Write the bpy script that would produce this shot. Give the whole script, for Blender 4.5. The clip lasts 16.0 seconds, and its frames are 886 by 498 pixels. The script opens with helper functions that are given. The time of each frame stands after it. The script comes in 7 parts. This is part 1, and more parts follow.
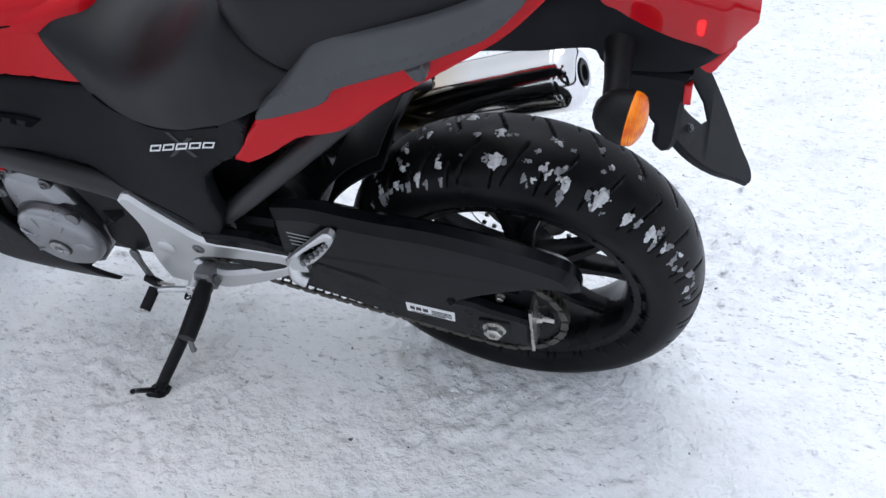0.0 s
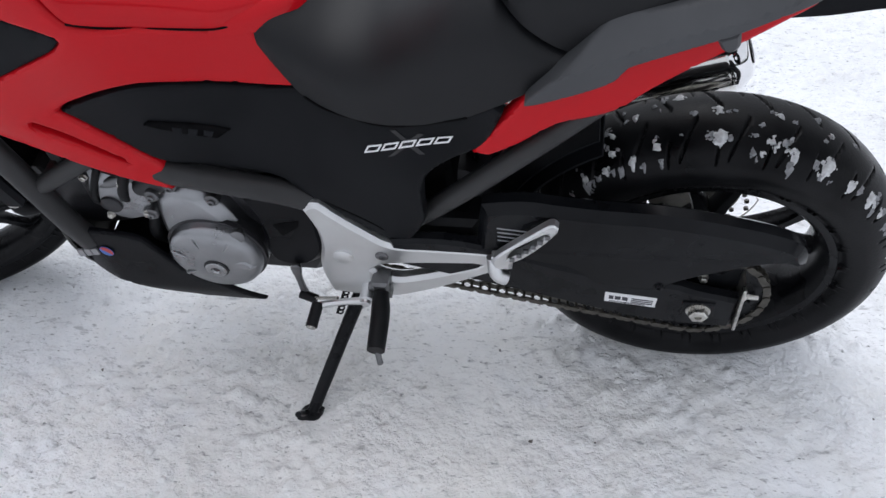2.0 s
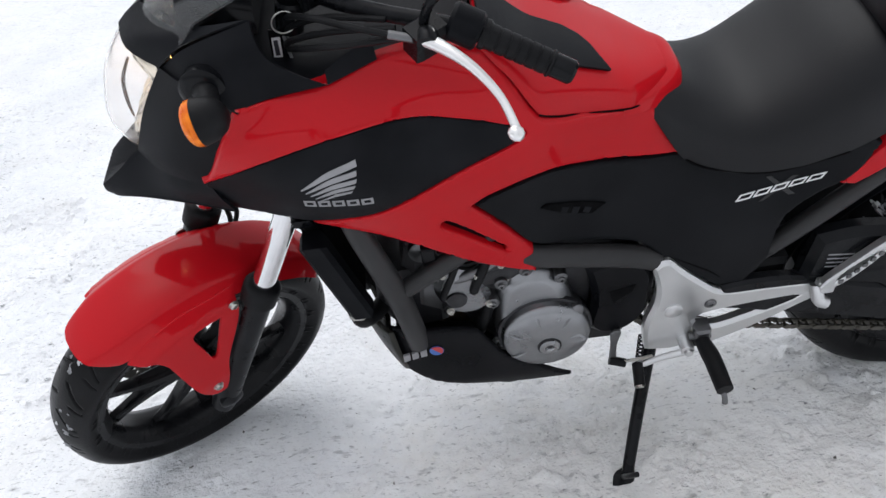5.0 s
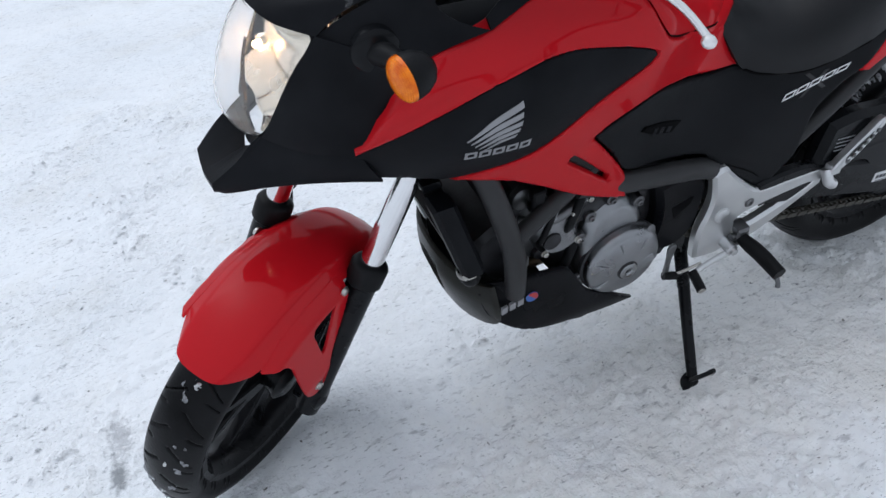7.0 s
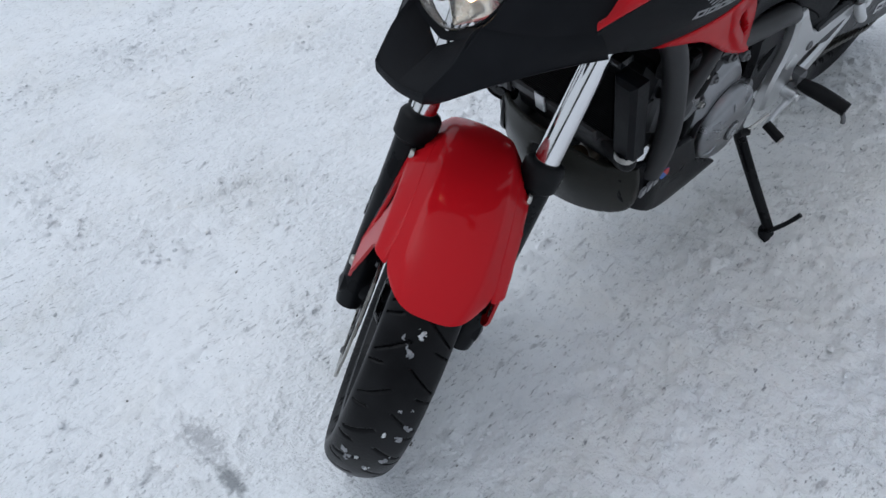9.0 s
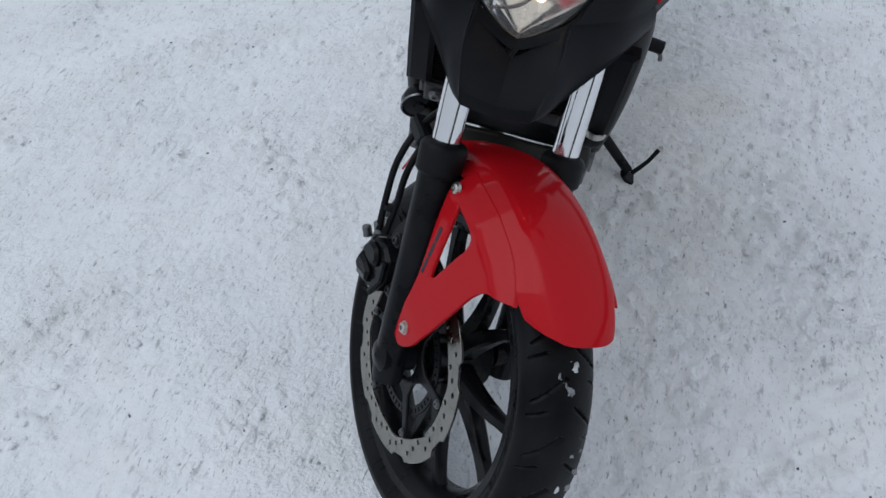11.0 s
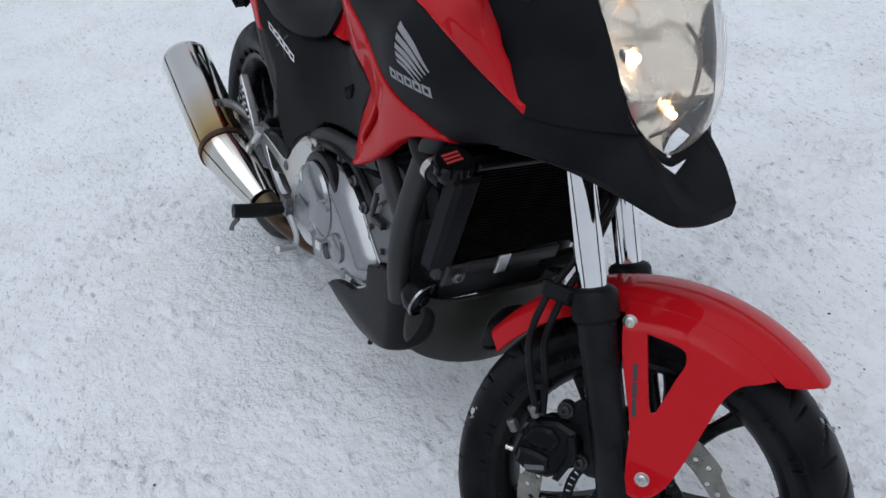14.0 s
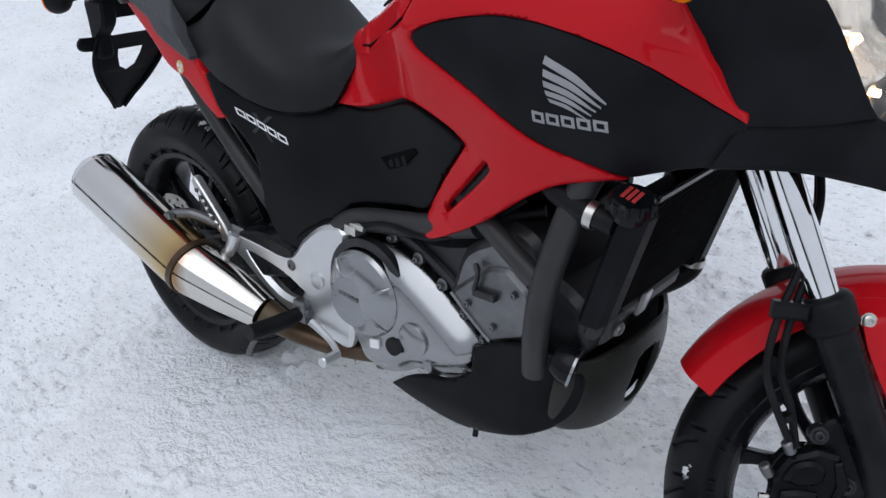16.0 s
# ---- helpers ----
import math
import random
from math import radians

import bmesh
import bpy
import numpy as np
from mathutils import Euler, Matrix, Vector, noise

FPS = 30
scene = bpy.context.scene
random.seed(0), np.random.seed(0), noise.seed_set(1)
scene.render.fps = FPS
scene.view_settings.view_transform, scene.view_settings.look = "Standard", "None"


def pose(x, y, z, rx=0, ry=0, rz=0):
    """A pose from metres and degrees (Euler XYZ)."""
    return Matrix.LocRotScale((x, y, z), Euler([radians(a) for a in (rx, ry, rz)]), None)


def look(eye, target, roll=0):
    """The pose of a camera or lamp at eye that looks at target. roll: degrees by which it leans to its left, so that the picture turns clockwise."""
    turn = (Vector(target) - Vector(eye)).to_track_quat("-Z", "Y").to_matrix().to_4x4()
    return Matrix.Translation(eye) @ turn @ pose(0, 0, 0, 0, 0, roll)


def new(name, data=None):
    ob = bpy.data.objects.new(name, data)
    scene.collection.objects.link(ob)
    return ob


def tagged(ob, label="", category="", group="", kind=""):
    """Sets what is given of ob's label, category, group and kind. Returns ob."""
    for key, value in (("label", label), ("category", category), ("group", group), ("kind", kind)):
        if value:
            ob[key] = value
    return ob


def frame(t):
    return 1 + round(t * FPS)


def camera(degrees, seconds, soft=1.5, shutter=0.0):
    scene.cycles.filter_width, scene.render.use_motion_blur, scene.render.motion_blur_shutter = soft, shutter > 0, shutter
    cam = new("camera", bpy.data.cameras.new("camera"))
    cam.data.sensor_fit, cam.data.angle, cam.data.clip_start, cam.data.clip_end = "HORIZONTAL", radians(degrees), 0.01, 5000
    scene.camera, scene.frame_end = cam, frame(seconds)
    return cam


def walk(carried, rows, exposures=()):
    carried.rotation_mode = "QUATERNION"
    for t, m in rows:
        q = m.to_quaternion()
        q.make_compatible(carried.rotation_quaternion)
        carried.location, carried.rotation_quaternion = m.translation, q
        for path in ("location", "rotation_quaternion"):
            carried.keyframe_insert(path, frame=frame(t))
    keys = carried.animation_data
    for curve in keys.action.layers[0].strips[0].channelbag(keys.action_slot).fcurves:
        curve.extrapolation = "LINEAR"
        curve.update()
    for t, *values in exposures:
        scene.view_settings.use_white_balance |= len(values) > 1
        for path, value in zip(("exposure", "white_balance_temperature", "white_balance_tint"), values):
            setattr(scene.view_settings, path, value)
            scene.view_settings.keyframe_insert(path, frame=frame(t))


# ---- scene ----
EXPOSURES = [(0, 0.24, 6000, 11), (0.5, 0.18, 5960, 11), (1, 0.02, 5920, 11), (2, 0.17, 6220, 12), (3, 0.41, 6390, 12), (4, 0.26, 6520, 12), (6.5, 0.02, 6020, 9), (7, -0.13, 5920, 9), (7.5, -0.35, 5820, 8), (8.0, -0.57, 5900, 8), (8.5, -0.64, 5900, 8), (9, -0.41, 5900, 8), (11.5, -0.59, 5920, 8), (12.5, -0.53, 5950, 8), (13, -0.43, 5960, 8), (14, -0.41, 5990, 9), (15, -0.3, 6040, 10), (16, -0.23, 6020, 11)]
cam = camera(54.92, 16.0)
ROWS = [
    (0, -0.2753, 1.1933, 1.2843, 49.64, 3.98, -163.00),
    (0.5, -0.1727, 1.3078, 1.2916, 50.47, 3.54, -166.47),
    (1, -0.0733, 1.3370, 1.2786, 50.95, 2.69, -167.33),
    (1.5, 0.0699, 1.3192, 1.2640, 50.56, 2.97, -169.24),
    (2, 0.1836, 1.2969, 1.2639, 50.23, 3.71, -170.55),
    (2.5, 0.3078, 1.3240, 1.2630, 51.01, 3.42, -171.95),
    (3, 0.4448, 1.4158, 1.2825, 53.66, 3.77, -173.15),
    (3.5, 0.5577, 1.4806, 1.3015, 56.81, 4.10, -173.28),
    (4, 0.6949, 1.4868, 1.3047, 58.17, 4.97, -175.42),
    (4.2, 0.7534, 1.4873, 1.3125, 58.26, 5.38, -176.84),
    (6.3, 1.3440, 1.5005, 1.3153, 57.19, 6.78, -197.84),
    (6.5, 1.3982, 1.4640, 1.3150, 56.96, 6.93, -199.94),
    (7, 1.5859, 1.4139, 1.3146, 56.23, 7.11, -204.13),
    (7.5, 1.7932, 1.4020, 1.3194, 54.32, 7.22, -208.19),
    (8, 1.9161, 1.2890, 1.2856, 51.71, 6.79, -212.98),
    (8.5, 2.0040, 1.1111, 1.2868, 49.48, 7.66, -218.95),
    (9, 2.1000, 0.9673, 1.2801, 49.29, 7.08, -224.12),
    (9.2, 2.1654, 0.8966, 1.2874, 49.36, 7.04, -227.24),
    (11.3, 2.3481, 0.2580, 1.2880, 48.06, 4.95, -261.90),
    (11.5, 2.3808, 0.1867, 1.3001, 49.33, 5.34, -265.28),
    (12, 2.4345, 0.0579, 1.3224, 50.89, 6.18, -272.43),
    (12.5, 2.3719, -0.0681, 1.2932, 50.15, 6.21, -278.66),
    (13, 2.2639, -0.1906, 1.3053, 50.69, 6.35, -285.11),
    (13.5, 2.2045, -0.2925, 1.3100, 53.08, 5.68, -291.04),
    (14, 2.1555, -0.4529, 1.3393, 54.69, 7.00, -298.87),
    (14.5, 2.0942, -0.5759, 1.3325, 54.42, 8.14, -304.19),
    (15, 1.9363, -0.6459, 1.3288, 53.82, 10.00, -307.66),
    (15.5, 1.7958, -0.6944, 1.3308, 53.85, 10.19, -312.67),
    (16, 1.6734, -0.7761, 1.3345, 55.03, 10.12, -320.28),
]
walk(cam, [(t, pose(*row)) for t, *row in ROWS], EXPOSURES)

# ---- world, sun, exposure ----
world = bpy.data.worlds.new("overcast_sky")
scene.world = world
world.use_nodes = True
wn, wl = world.node_tree.nodes, world.node_tree.links
wn.clear()
sky = wn.new("ShaderNodeTexSky")
sky.sky_type, sky.sun_disc = "NISHITA", False
sky.sun_elevation, sky.sun_rotation = radians(80), radians(80)
sky.air_density, sky.dust_density = 1.0, 3.0
grey = wn.new("ShaderNodeHueSaturation")
grey.inputs["Saturation"].default_value = 0.30
wbg, wout = wn.new("ShaderNodeBackground"), wn.new("ShaderNodeOutputWorld")
wbg.inputs["Strength"].default_value = 0.19
wl.new(sky.outputs[0], grey.inputs["Color"])
# an even cloud layer over most of the sky
cloud = wn.new("ShaderNodeMix")
cloud.data_type = "RGBA"
cloud.inputs["Factor"].default_value = 0.65
cloud.inputs["B"].default_value = (3.95, 4.02, 4.12, 1)
wl.new(grey.outputs[0], cloud.inputs["A"])
wl.new(cloud.outputs["Result"], wbg.inputs["Color"])
wl.new(wbg.outputs[0], wout.inputs["Surface"])
sun_data = bpy.data.lights.new("sun", "SUN")
sun_data.energy, sun_data.angle, sun_data.color = 0.75, radians(45), (1.0, 0.99, 0.975)
sun = new("sun", sun_data)
sun.matrix_world = look((1.6, -2.6, 5.0), (0.8, 0, 0))


# ---- materials ----
def material(name, colour, rough=0.5, metal=0.0, coat=0.0, bump=0.0, grain=200.0, vary=0.0, vary_scale=12.0, second=None, rough_vary=0.0, spec=0.5, coat_rough=0.03):
    """A surface with two scales of variation: broad stains in colour and roughness, fine grain in relief."""
    mat = bpy.data.materials.new(name)
    mat.use_nodes = True
    nodes, links = mat.node_tree.nodes, mat.node_tree.links
    bsdf = nodes["Principled BSDF"]
    bsdf.inputs["Roughness"].default_value = rough
    bsdf.inputs["Metallic"].default_value = metal
    bsdf.inputs["Coat Weight"].default_value = coat
    bsdf.inputs["Coat Roughness"].default_value = coat_rough
    bsdf.inputs["Specular IOR Level"].default_value = spec
    co = nodes.new("ShaderNodeTexCoord")
    broad = nodes.new("ShaderNodeTexNoise")
    broad.inputs["Scale"].default_value, broad.inputs["Detail"].default_value = vary_scale, 6.0
    links.new(co.outputs["Object"], broad.inputs["Vector"])
    ramp = nodes.new("ShaderNodeValToRGB")
    other = second or tuple(min(1.0, c * (1 + vary) + 0.01 * vary) for c in colour)
    ramp.color_ramp.elements[0].position, ramp.color_ramp.elements[1].position = 0.35, 0.72
    ramp.color_ramp.elements[0].color, ramp.color_ramp.elements[1].color = (*colour, 1), (*other, 1)
    links.new(broad.outputs["Fac"], ramp.inputs["Fac"])
    links.new(ramp.outputs["Color"], bsdf.inputs["Base Color"])
    if rough_vary:
        span = nodes.new("ShaderNodeMapRange")
        span.inputs["From Min"].default_value, span.inputs["From Max"].default_value = 0.3, 0.7
        span.inputs["To Min"].default_value, span.inputs["To Max"].default_value = max(0.02, rough - rough_vary), min(1, rough + rough_vary)
        links.new(broad.outputs["Fac"], span.inputs["Value"])
        links.new(span.outputs[0], bsdf.inputs["Roughness"])
    if bump:
        fine = nodes.new("ShaderNodeTexNoise")
        fine.inputs["Scale"].default_value, fine.inputs["Detail"].default_value = grain, 4.0
        links.new(co.outputs["Object"], fine.inputs["Vector"])
        relief = nodes.new("ShaderNodeBump")
        relief.inputs["Strength"].default_value, relief.inputs["Distance"].default_value = min(1.0, bump), 0.001
        links.new(fine.outputs["Fac"], relief.inputs["Height"])
        links.new(relief.outputs["Normal"], bsdf.inputs["Normal"])
    return mat


red_paint = material("red_paint", (0.46, 0.0060, 0.0115), 0.40, 0.0, 0.34, vary=0.06, vary_scale=3, spec=0.02, coat_rough=0.02)
matt_black = material("matt_black_plastic", (0.0030, 0.0035, 0.0050), 0.50, bump=0.35, grain=900, vary=0.6, vary_scale=9, rough_vary=0.06, spec=0.10)
side_black = material("side_cover_plastic", (0.0040, 0.0045, 0.0058), 0.50, bump=0.35, grain=900, vary=0.45, vary_scale=7, rough_vary=0.06, spec=0.1)
gloss_black = material("gloss_black_plastic", (0.0030, 0.0034, 0.0044), 0.17, vary=0.6, vary_scale=10, rough_vary=0.06, spec=0.14)
black_metal = material("black_painted_metal", (0.0042, 0.0046, 0.0058), 0.30, 0.0, vary=0.7, vary_scale=18, bump=0.15, grain=400, rough_vary=0.1, spec=0.13)
frame_grey = material("frame_grey_paint", (0.026, 0.026, 0.027), 0.45, 0.1, vary=0.25, vary_scale=14, bump=0.15, grain=500, spec=0.3)
grab_grey = material("grab_rail_grey", (0.056, 0.058, 0.062), 0.46, 0.2, vary=0.2, vary_scale=9, bump=0.15, grain=600, spec=0.3)
seat_vinyl = material("seat_vinyl", (0.0032, 0.0036, 0.0048), 0.47, bump=0.3, grain=650, vary=0.25, vary_scale=6, rough_vary=0.05, spec=0.28)
rubber = material("tyre_rubber", (0.0030, 0.0031, 0.0038), 0.40, bump=0.35, grain=260, vary=0.9, vary_scale=11, rough_vary=0.14, spec=0.12)
soft_rubber = material("black_rubber", (0.0036, 0.0038, 0.0046), 0.48, bump=0.3, grain=300, vary=0.6, vary_scale=20, spec=0.15)
rim_black = material("wheel_black_paint", (0.0040, 0.0042, 0.0052), 0.28, 0.0, vary=0.6, vary_scale=14, bump=0.1, grain=300, rough_vary=0.08, spec=0.16)
silver = material("silver_painted_aluminium", (0.62, 0.625, 0.63), 0.34, 0.9, vary=0.10, vary_scale=20, bump=0.15, grain=350, rough_vary=0.06)
bare_aluminium = material("bare_aluminium", (0.84, 0.84, 0.83), 0.34, 0.85, vary=0.05, vary_scale=30, bump=0.1, grain=400, rough_vary=0.05)
cast_silver = material("cast_engine_silver", (0.26, 0.265, 0.275), 0.33, 1.0, vary=0.30, vary_scale=16, bump=0.35, grain=240, rough_vary=0.1)
cast_dark = material("dark_engine_casting", (0.012, 0.012, 0.014), 0.42, 0.3, vary=1.2, vary_scale=25, bump=0.5, grain=180, rough_vary=0.12)
dull_alloy = material("dull_alloy", (0.135, 0.136, 0.14), 0.42, 0.9, vary=0.6, vary_scale=22, bump=0.4, grain=220, rough_vary=0.1)
chrome = material("chrome", (0.78, 0.78, 0.79), 0.07, 1.0, vary=0.05, vary_scale=25, rough_vary=0.03)
bolt_steel = material("zinc_steel", (0.50, 0.49, 0.46), 0.33, 1.0, vary=0.3, vary_scale=60, rough_vary=0.1)
disc_steel = material("brake_disc_steel", (0.24, 0.232, 0.21), 0.30, 1.0, vary=0.35, vary_scale=40, rough_vary=0.08)
chain_steel = material("oily_chain_steel", (0.085, 0.08, 0.07), 0.45, 0.9, vary=0.7, vary_scale=60, rough_vary=0.1)
brown_pipe = material("heat_browned_pipe", (0.055, 0.026, 0.015), 0.42, 0.8, second=(0.13, 0.10, 0.065), vary_scale=14, rough_vary=0.1)
fin_black = material("radiator_black", (0.0020, 0.0020, 0.0024), 0.7, 0.0, vary=0.5, vary_scale=30, spec=0.03)
polished_alloy = material("polished_alloy", (0.30, 0.305, 0.312), 0.24, 1.0, vary=0.15, vary_scale=14, rough_vary=0.06, bump=0.08, grain=120)
# neutral chrome, with the bulb's warm glow put into its base colour
glow_tinted_chrome = material("glow_tinted_reflector", (0.92, 0.83, 0.69), 0.25, 1.0, vary=0.05, vary_scale=30, rough_vary=0.06)
shield_dark = material("belly_pan_plastic", (0.0036, 0.0038, 0.0050), 0.34, bump=0.2, grain=500, vary=0.7, vary_scale=8, rough_vary=0.08, spec=0.08)
# black plastic with the olive of the reflected ground put into its colour
belly_front = material("ground_tinted_plastic", (0.014, 0.014, 0.011), 0.34, bump=0.3, grain=300, vary=0.5, vary_scale=14, rough_vary=0.08, spec=0.20)
decal_grey = material("silver_grey_decal", (0.27, 0.27, 0.28), 0.4, 0.2, vary=0.08, vary_scale=40)
decal_gold = material("gold_sticker", (0.55, 0.40, 0.16), 0.4, vary=0.15, vary_scale=60)
decal_white = material("white_decal", (0.74, 0.74, 0.75), 0.45, vary=0.04, vary_scale=50)
decal_dim = material("faint_grey_decal", (0.011, 0.011, 0.012), 0.45, vary=0.1, vary_scale=50)
decal_dark = material("dark_ink", (0.03, 0.03, 0.04), 0.5, vary=0.1, vary_scale=50)
decal_blue = material("blue_ink", (0.05, 0.13, 0.42), 0.45, vary=0.05, vary_scale=50)
decal_red = material("red_ink", (0.45, 0.04, 0.04), 0.45, vary=0.05, vary_scale=50)
ice_snow = material("caked_snow", (0.70, 0.71, 0.72), 0.5, second=(0.42, 0.43, 0.44), bump=1.0, grain=190, vary_scale=120)
ice_dirty = material("half_melted_snow", (0.20, 0.205, 0.215), 0.4, bump=1.0, grain=140, vary=0.6, vary_scale=90)


def steel_muffler():
    """Polished steel, browned by heat towards the front end."""
    mat = material("polished_muffler_steel", (0.68, 0.67, 0.65), 0.11, 1.0, vary=0.04, vary_scale=30, rough_vary=0.04)
    nodes, links = mat.node_tree.nodes, mat.node_tree.links
    co = nodes.new("ShaderNodeTexCoord")
    sep = nodes.new("ShaderNodeSeparateXYZ")
    ramp = nodes.new("ShaderNodeValToRGB")
    links.new(co.outputs["Object"], sep.inputs[0])
    links.new(sep.outputs["X"], ramp.inputs["Fac"])
    e = ramp.color_ramp.elements
    e[0].position, e[0].color = 0.12, (0.68, 0.67, 0.65, 1)
    e[1].position, e[1].color = 0.26, (0.52, 0.38, 0.18, 1)
    e2 = e.new(0.295)
    e2.color = (0.34, 0.20, 0.10, 1)
    e3 = e.new(0.32)
    e3.color = (0.66, 0.64, 0.60, 1)
    links.new(ramp.outputs["Color"], nodes["Principled BSDF"].inputs["Base Color"])
    return mat


def lens(name, colour, rough, weight=1.0, ior=1.45):
    mat = bpy.data.materials.new(name)
    mat.use_nodes = True
    b = mat.node_tree.nodes["Principled BSDF"]
    b.inputs["Base Color"].default_value = (*colour, 1)
    b.inputs["Roughness"].default_value = rough
    b.inputs["Transmission Weight"].default_value = weight
    b.inputs["IOR"].default_value = ior
    return mat


def glow(name, colour, strength):
    mat = bpy.data.materials.new(name)
    mat.use_nodes = True
    b = mat.node_tree.nodes["Principled BSDF"]
    b.inputs["Base Color"].default_value = (*colour, 1)
    b.inputs["Emission Color"].default_value = (*colour, 1)
    b.inputs["Emission Strength"].default_value = strength
    return mat


def snow_material():
    mat = bpy.data.materials.new("trodden_snow")
    mat.use_nodes = True
    nodes, links = mat.node_tree.nodes, mat.node_tree.links
    bsdf = nodes["Principled BSDF"]
    bsdf.inputs["Roughness"].default_value = 0.75
    bsdf.inputs["Specular IOR Level"].default_value = 0.25
    co = nodes.new("ShaderNodeTexCoord")

    def noise_node(scale, detail, rough=0.55):
        n = nodes.new("ShaderNodeTexNoise")
        n.inputs["Scale"].default_value, n.inputs["Detail"].default_value, n.inputs["Roughness"].default_value = scale, detail, rough
        links.new(co.outputs["Object"], n.inputs["Vector"])
        return n.outputs["Fac"]

    def ramp(fac, stops):
        r = nodes.new("ShaderNodeValToRGB")
        r.color_ramp.elements[0].position, r.color_ramp.elements[0].color = stops[0][0], (*stops[0][1], 1)
        r.color_ramp.elements[1].position, r.color_ramp.elements[1].color = stops[1][0], (*stops[1][1], 1)
        links.new(fac, r.inputs["Fac"])
        return r.outputs["Color"]

    def multiply(a, b):
        m = nodes.new("ShaderNodeMix")
        m.data_type, m.blend_type = "RGBA", "MULTIPLY"
        m.inputs["Factor"].default_value = 1.0
        links.new(a, m.inputs["A"])
        links.new(b, m.inputs["B"])
        return m.outputs["Result"]

    def stretched(scale, detail, turn, squeeze):
        """Noise drawn out along one way, for scuffs and scrapes."""
        m = nodes.new("ShaderNodeMapping")
        m.inputs["Rotation"].default_value = (0, 0, turn)
        m.inputs["Scale"].default_value = (1, squeeze, 1)
        links.new(co.outputs["Object"], m.inputs["Vector"])
        n = nodes.new("ShaderNodeTexNoise")
        n.inputs["Scale"].default_value, n.inputs["Detail"].default_value, n.inputs["Roughness"].default_value = scale, detail, 0.6
        links.new(m.outputs[0], n.inputs["Vector"])
        return n.outputs["Fac"]

    def within(fac, mask):
        """Keeps a stain only where the mask is high."""
        m = nodes.new("ShaderNodeMix")
        m.data_type = "RGBA"
        m.inputs["B"].default_value = (1, 1, 1, 1)
        links.new(fac, m.inputs["A"])
        links.new(mask, m.inputs["Factor"])
        return m.outputs["Result"]

    base = ramp(noise_node(1.7, 5), ((0.35, (0.855, 0.878, 0.905)), (0.7, (0.905, 0.918, 0.935))))
    grime = ramp(noise_node(3.2, 8, 0.65), ((0.32, (0.955, 0.945, 0.925)), (0.50, (1, 1, 1))))
    mottle = ramp(noise_node(13, 6, 0.7), ((0.33, (0.945, 0.95, 0.955)), (0.52, (1, 1, 1))))
    patches = ramp(noise_node(1.6, 5), ((0.42, (0, 0, 0)), (0.66, (1, 1, 1))))
    bare = ramp(noise_node(2.3, 4), ((0.42, (0, 0, 0)), (0.66, (1, 1, 1))))
    dashes = within(ramp(stretched(46, 3, 0.55, 2.6), ((0.27, (0.36, 0.365, 0.38)), (0.39, (1, 1, 1)))), patches)
    nicks = within(ramp(stretched(80, 2, -0.30, 2.2), ((0.25, (0.40, 0.40, 0.41)), (0.375, (1, 1, 1)))), bare)
    scrapes = within(ramp(stretched(20, 6, 0.75, 3.0), ((0.30, (0.60, 0.60, 0.61)), (0.42, (1, 1, 1)))), bare)
    grit = ramp(noise_node(60, 1, 0.4), ((0.17, (0.14, 0.13, 0.12)), (0.20, (1, 1, 1))))
    rust = ramp(noise_node(6.3, 5, 0.7), ((0.24, (0.90, 0.85, 0.80)), (0.33, (1, 1, 1))))

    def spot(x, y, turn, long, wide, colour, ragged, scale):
        """A ragged stain or tint of its own shape at one place."""
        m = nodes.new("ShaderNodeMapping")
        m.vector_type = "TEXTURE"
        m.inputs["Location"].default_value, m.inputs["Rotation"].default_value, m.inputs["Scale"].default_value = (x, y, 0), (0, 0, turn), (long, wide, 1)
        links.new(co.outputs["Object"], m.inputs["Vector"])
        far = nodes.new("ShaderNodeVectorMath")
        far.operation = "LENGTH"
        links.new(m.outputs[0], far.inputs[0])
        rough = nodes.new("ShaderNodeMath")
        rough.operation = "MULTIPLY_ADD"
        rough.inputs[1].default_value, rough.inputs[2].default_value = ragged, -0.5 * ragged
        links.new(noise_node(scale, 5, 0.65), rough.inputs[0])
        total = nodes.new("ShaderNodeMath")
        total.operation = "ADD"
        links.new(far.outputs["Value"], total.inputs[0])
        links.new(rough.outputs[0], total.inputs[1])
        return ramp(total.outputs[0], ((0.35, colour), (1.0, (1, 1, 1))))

    # first spot: warm tint of bounced light under the motorcycle, put into the colour
    stains_and_tint = [spot(0.55, 0.30, 0.1, 0.95, 0.42, (0.985, 0.965, 0.925), 1.6, 7), spot(1.864, -0.065, 1.50, 0.062, 0.022, (0.40, 0.41, 0.42), 1.9, 60), spot(1.850, -0.180, 1.50, 0.085, 0.035, (0.66, 0.66, 0.67), 3.4, 80)]
    tone = base
    for layer in (grime, mottle, dashes, nicks, scrapes, grit, rust, *stains_and_tint):
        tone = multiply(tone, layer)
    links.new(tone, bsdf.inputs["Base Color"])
    add = nodes.new("ShaderNodeMath")
    add.operation = "ADD"
    links.new(noise_node(38, 4, 0.55), add.inputs[0])
    links.new(noise_node(85, 3, 0.5), add.inputs[1])
    relief = nodes.new("ShaderNodeBump")
    relief.inputs["Strength"].default_value, relief.inputs["Distance"].default_value = 0.9, 0.0095
    span = nodes.new("ShaderNodeMapRange")
    span.inputs["From Min"].default_value, span.inputs["From Max"].default_value = 0.38, 0.62
    span.inputs["To Min"].default_value, span.inputs["To Max"].default_value = 0.30, 1.0
    links.new(noise_node(2.1, 5), span.inputs["Value"])
    links.new(span.outputs[0], relief.inputs["Strength"])
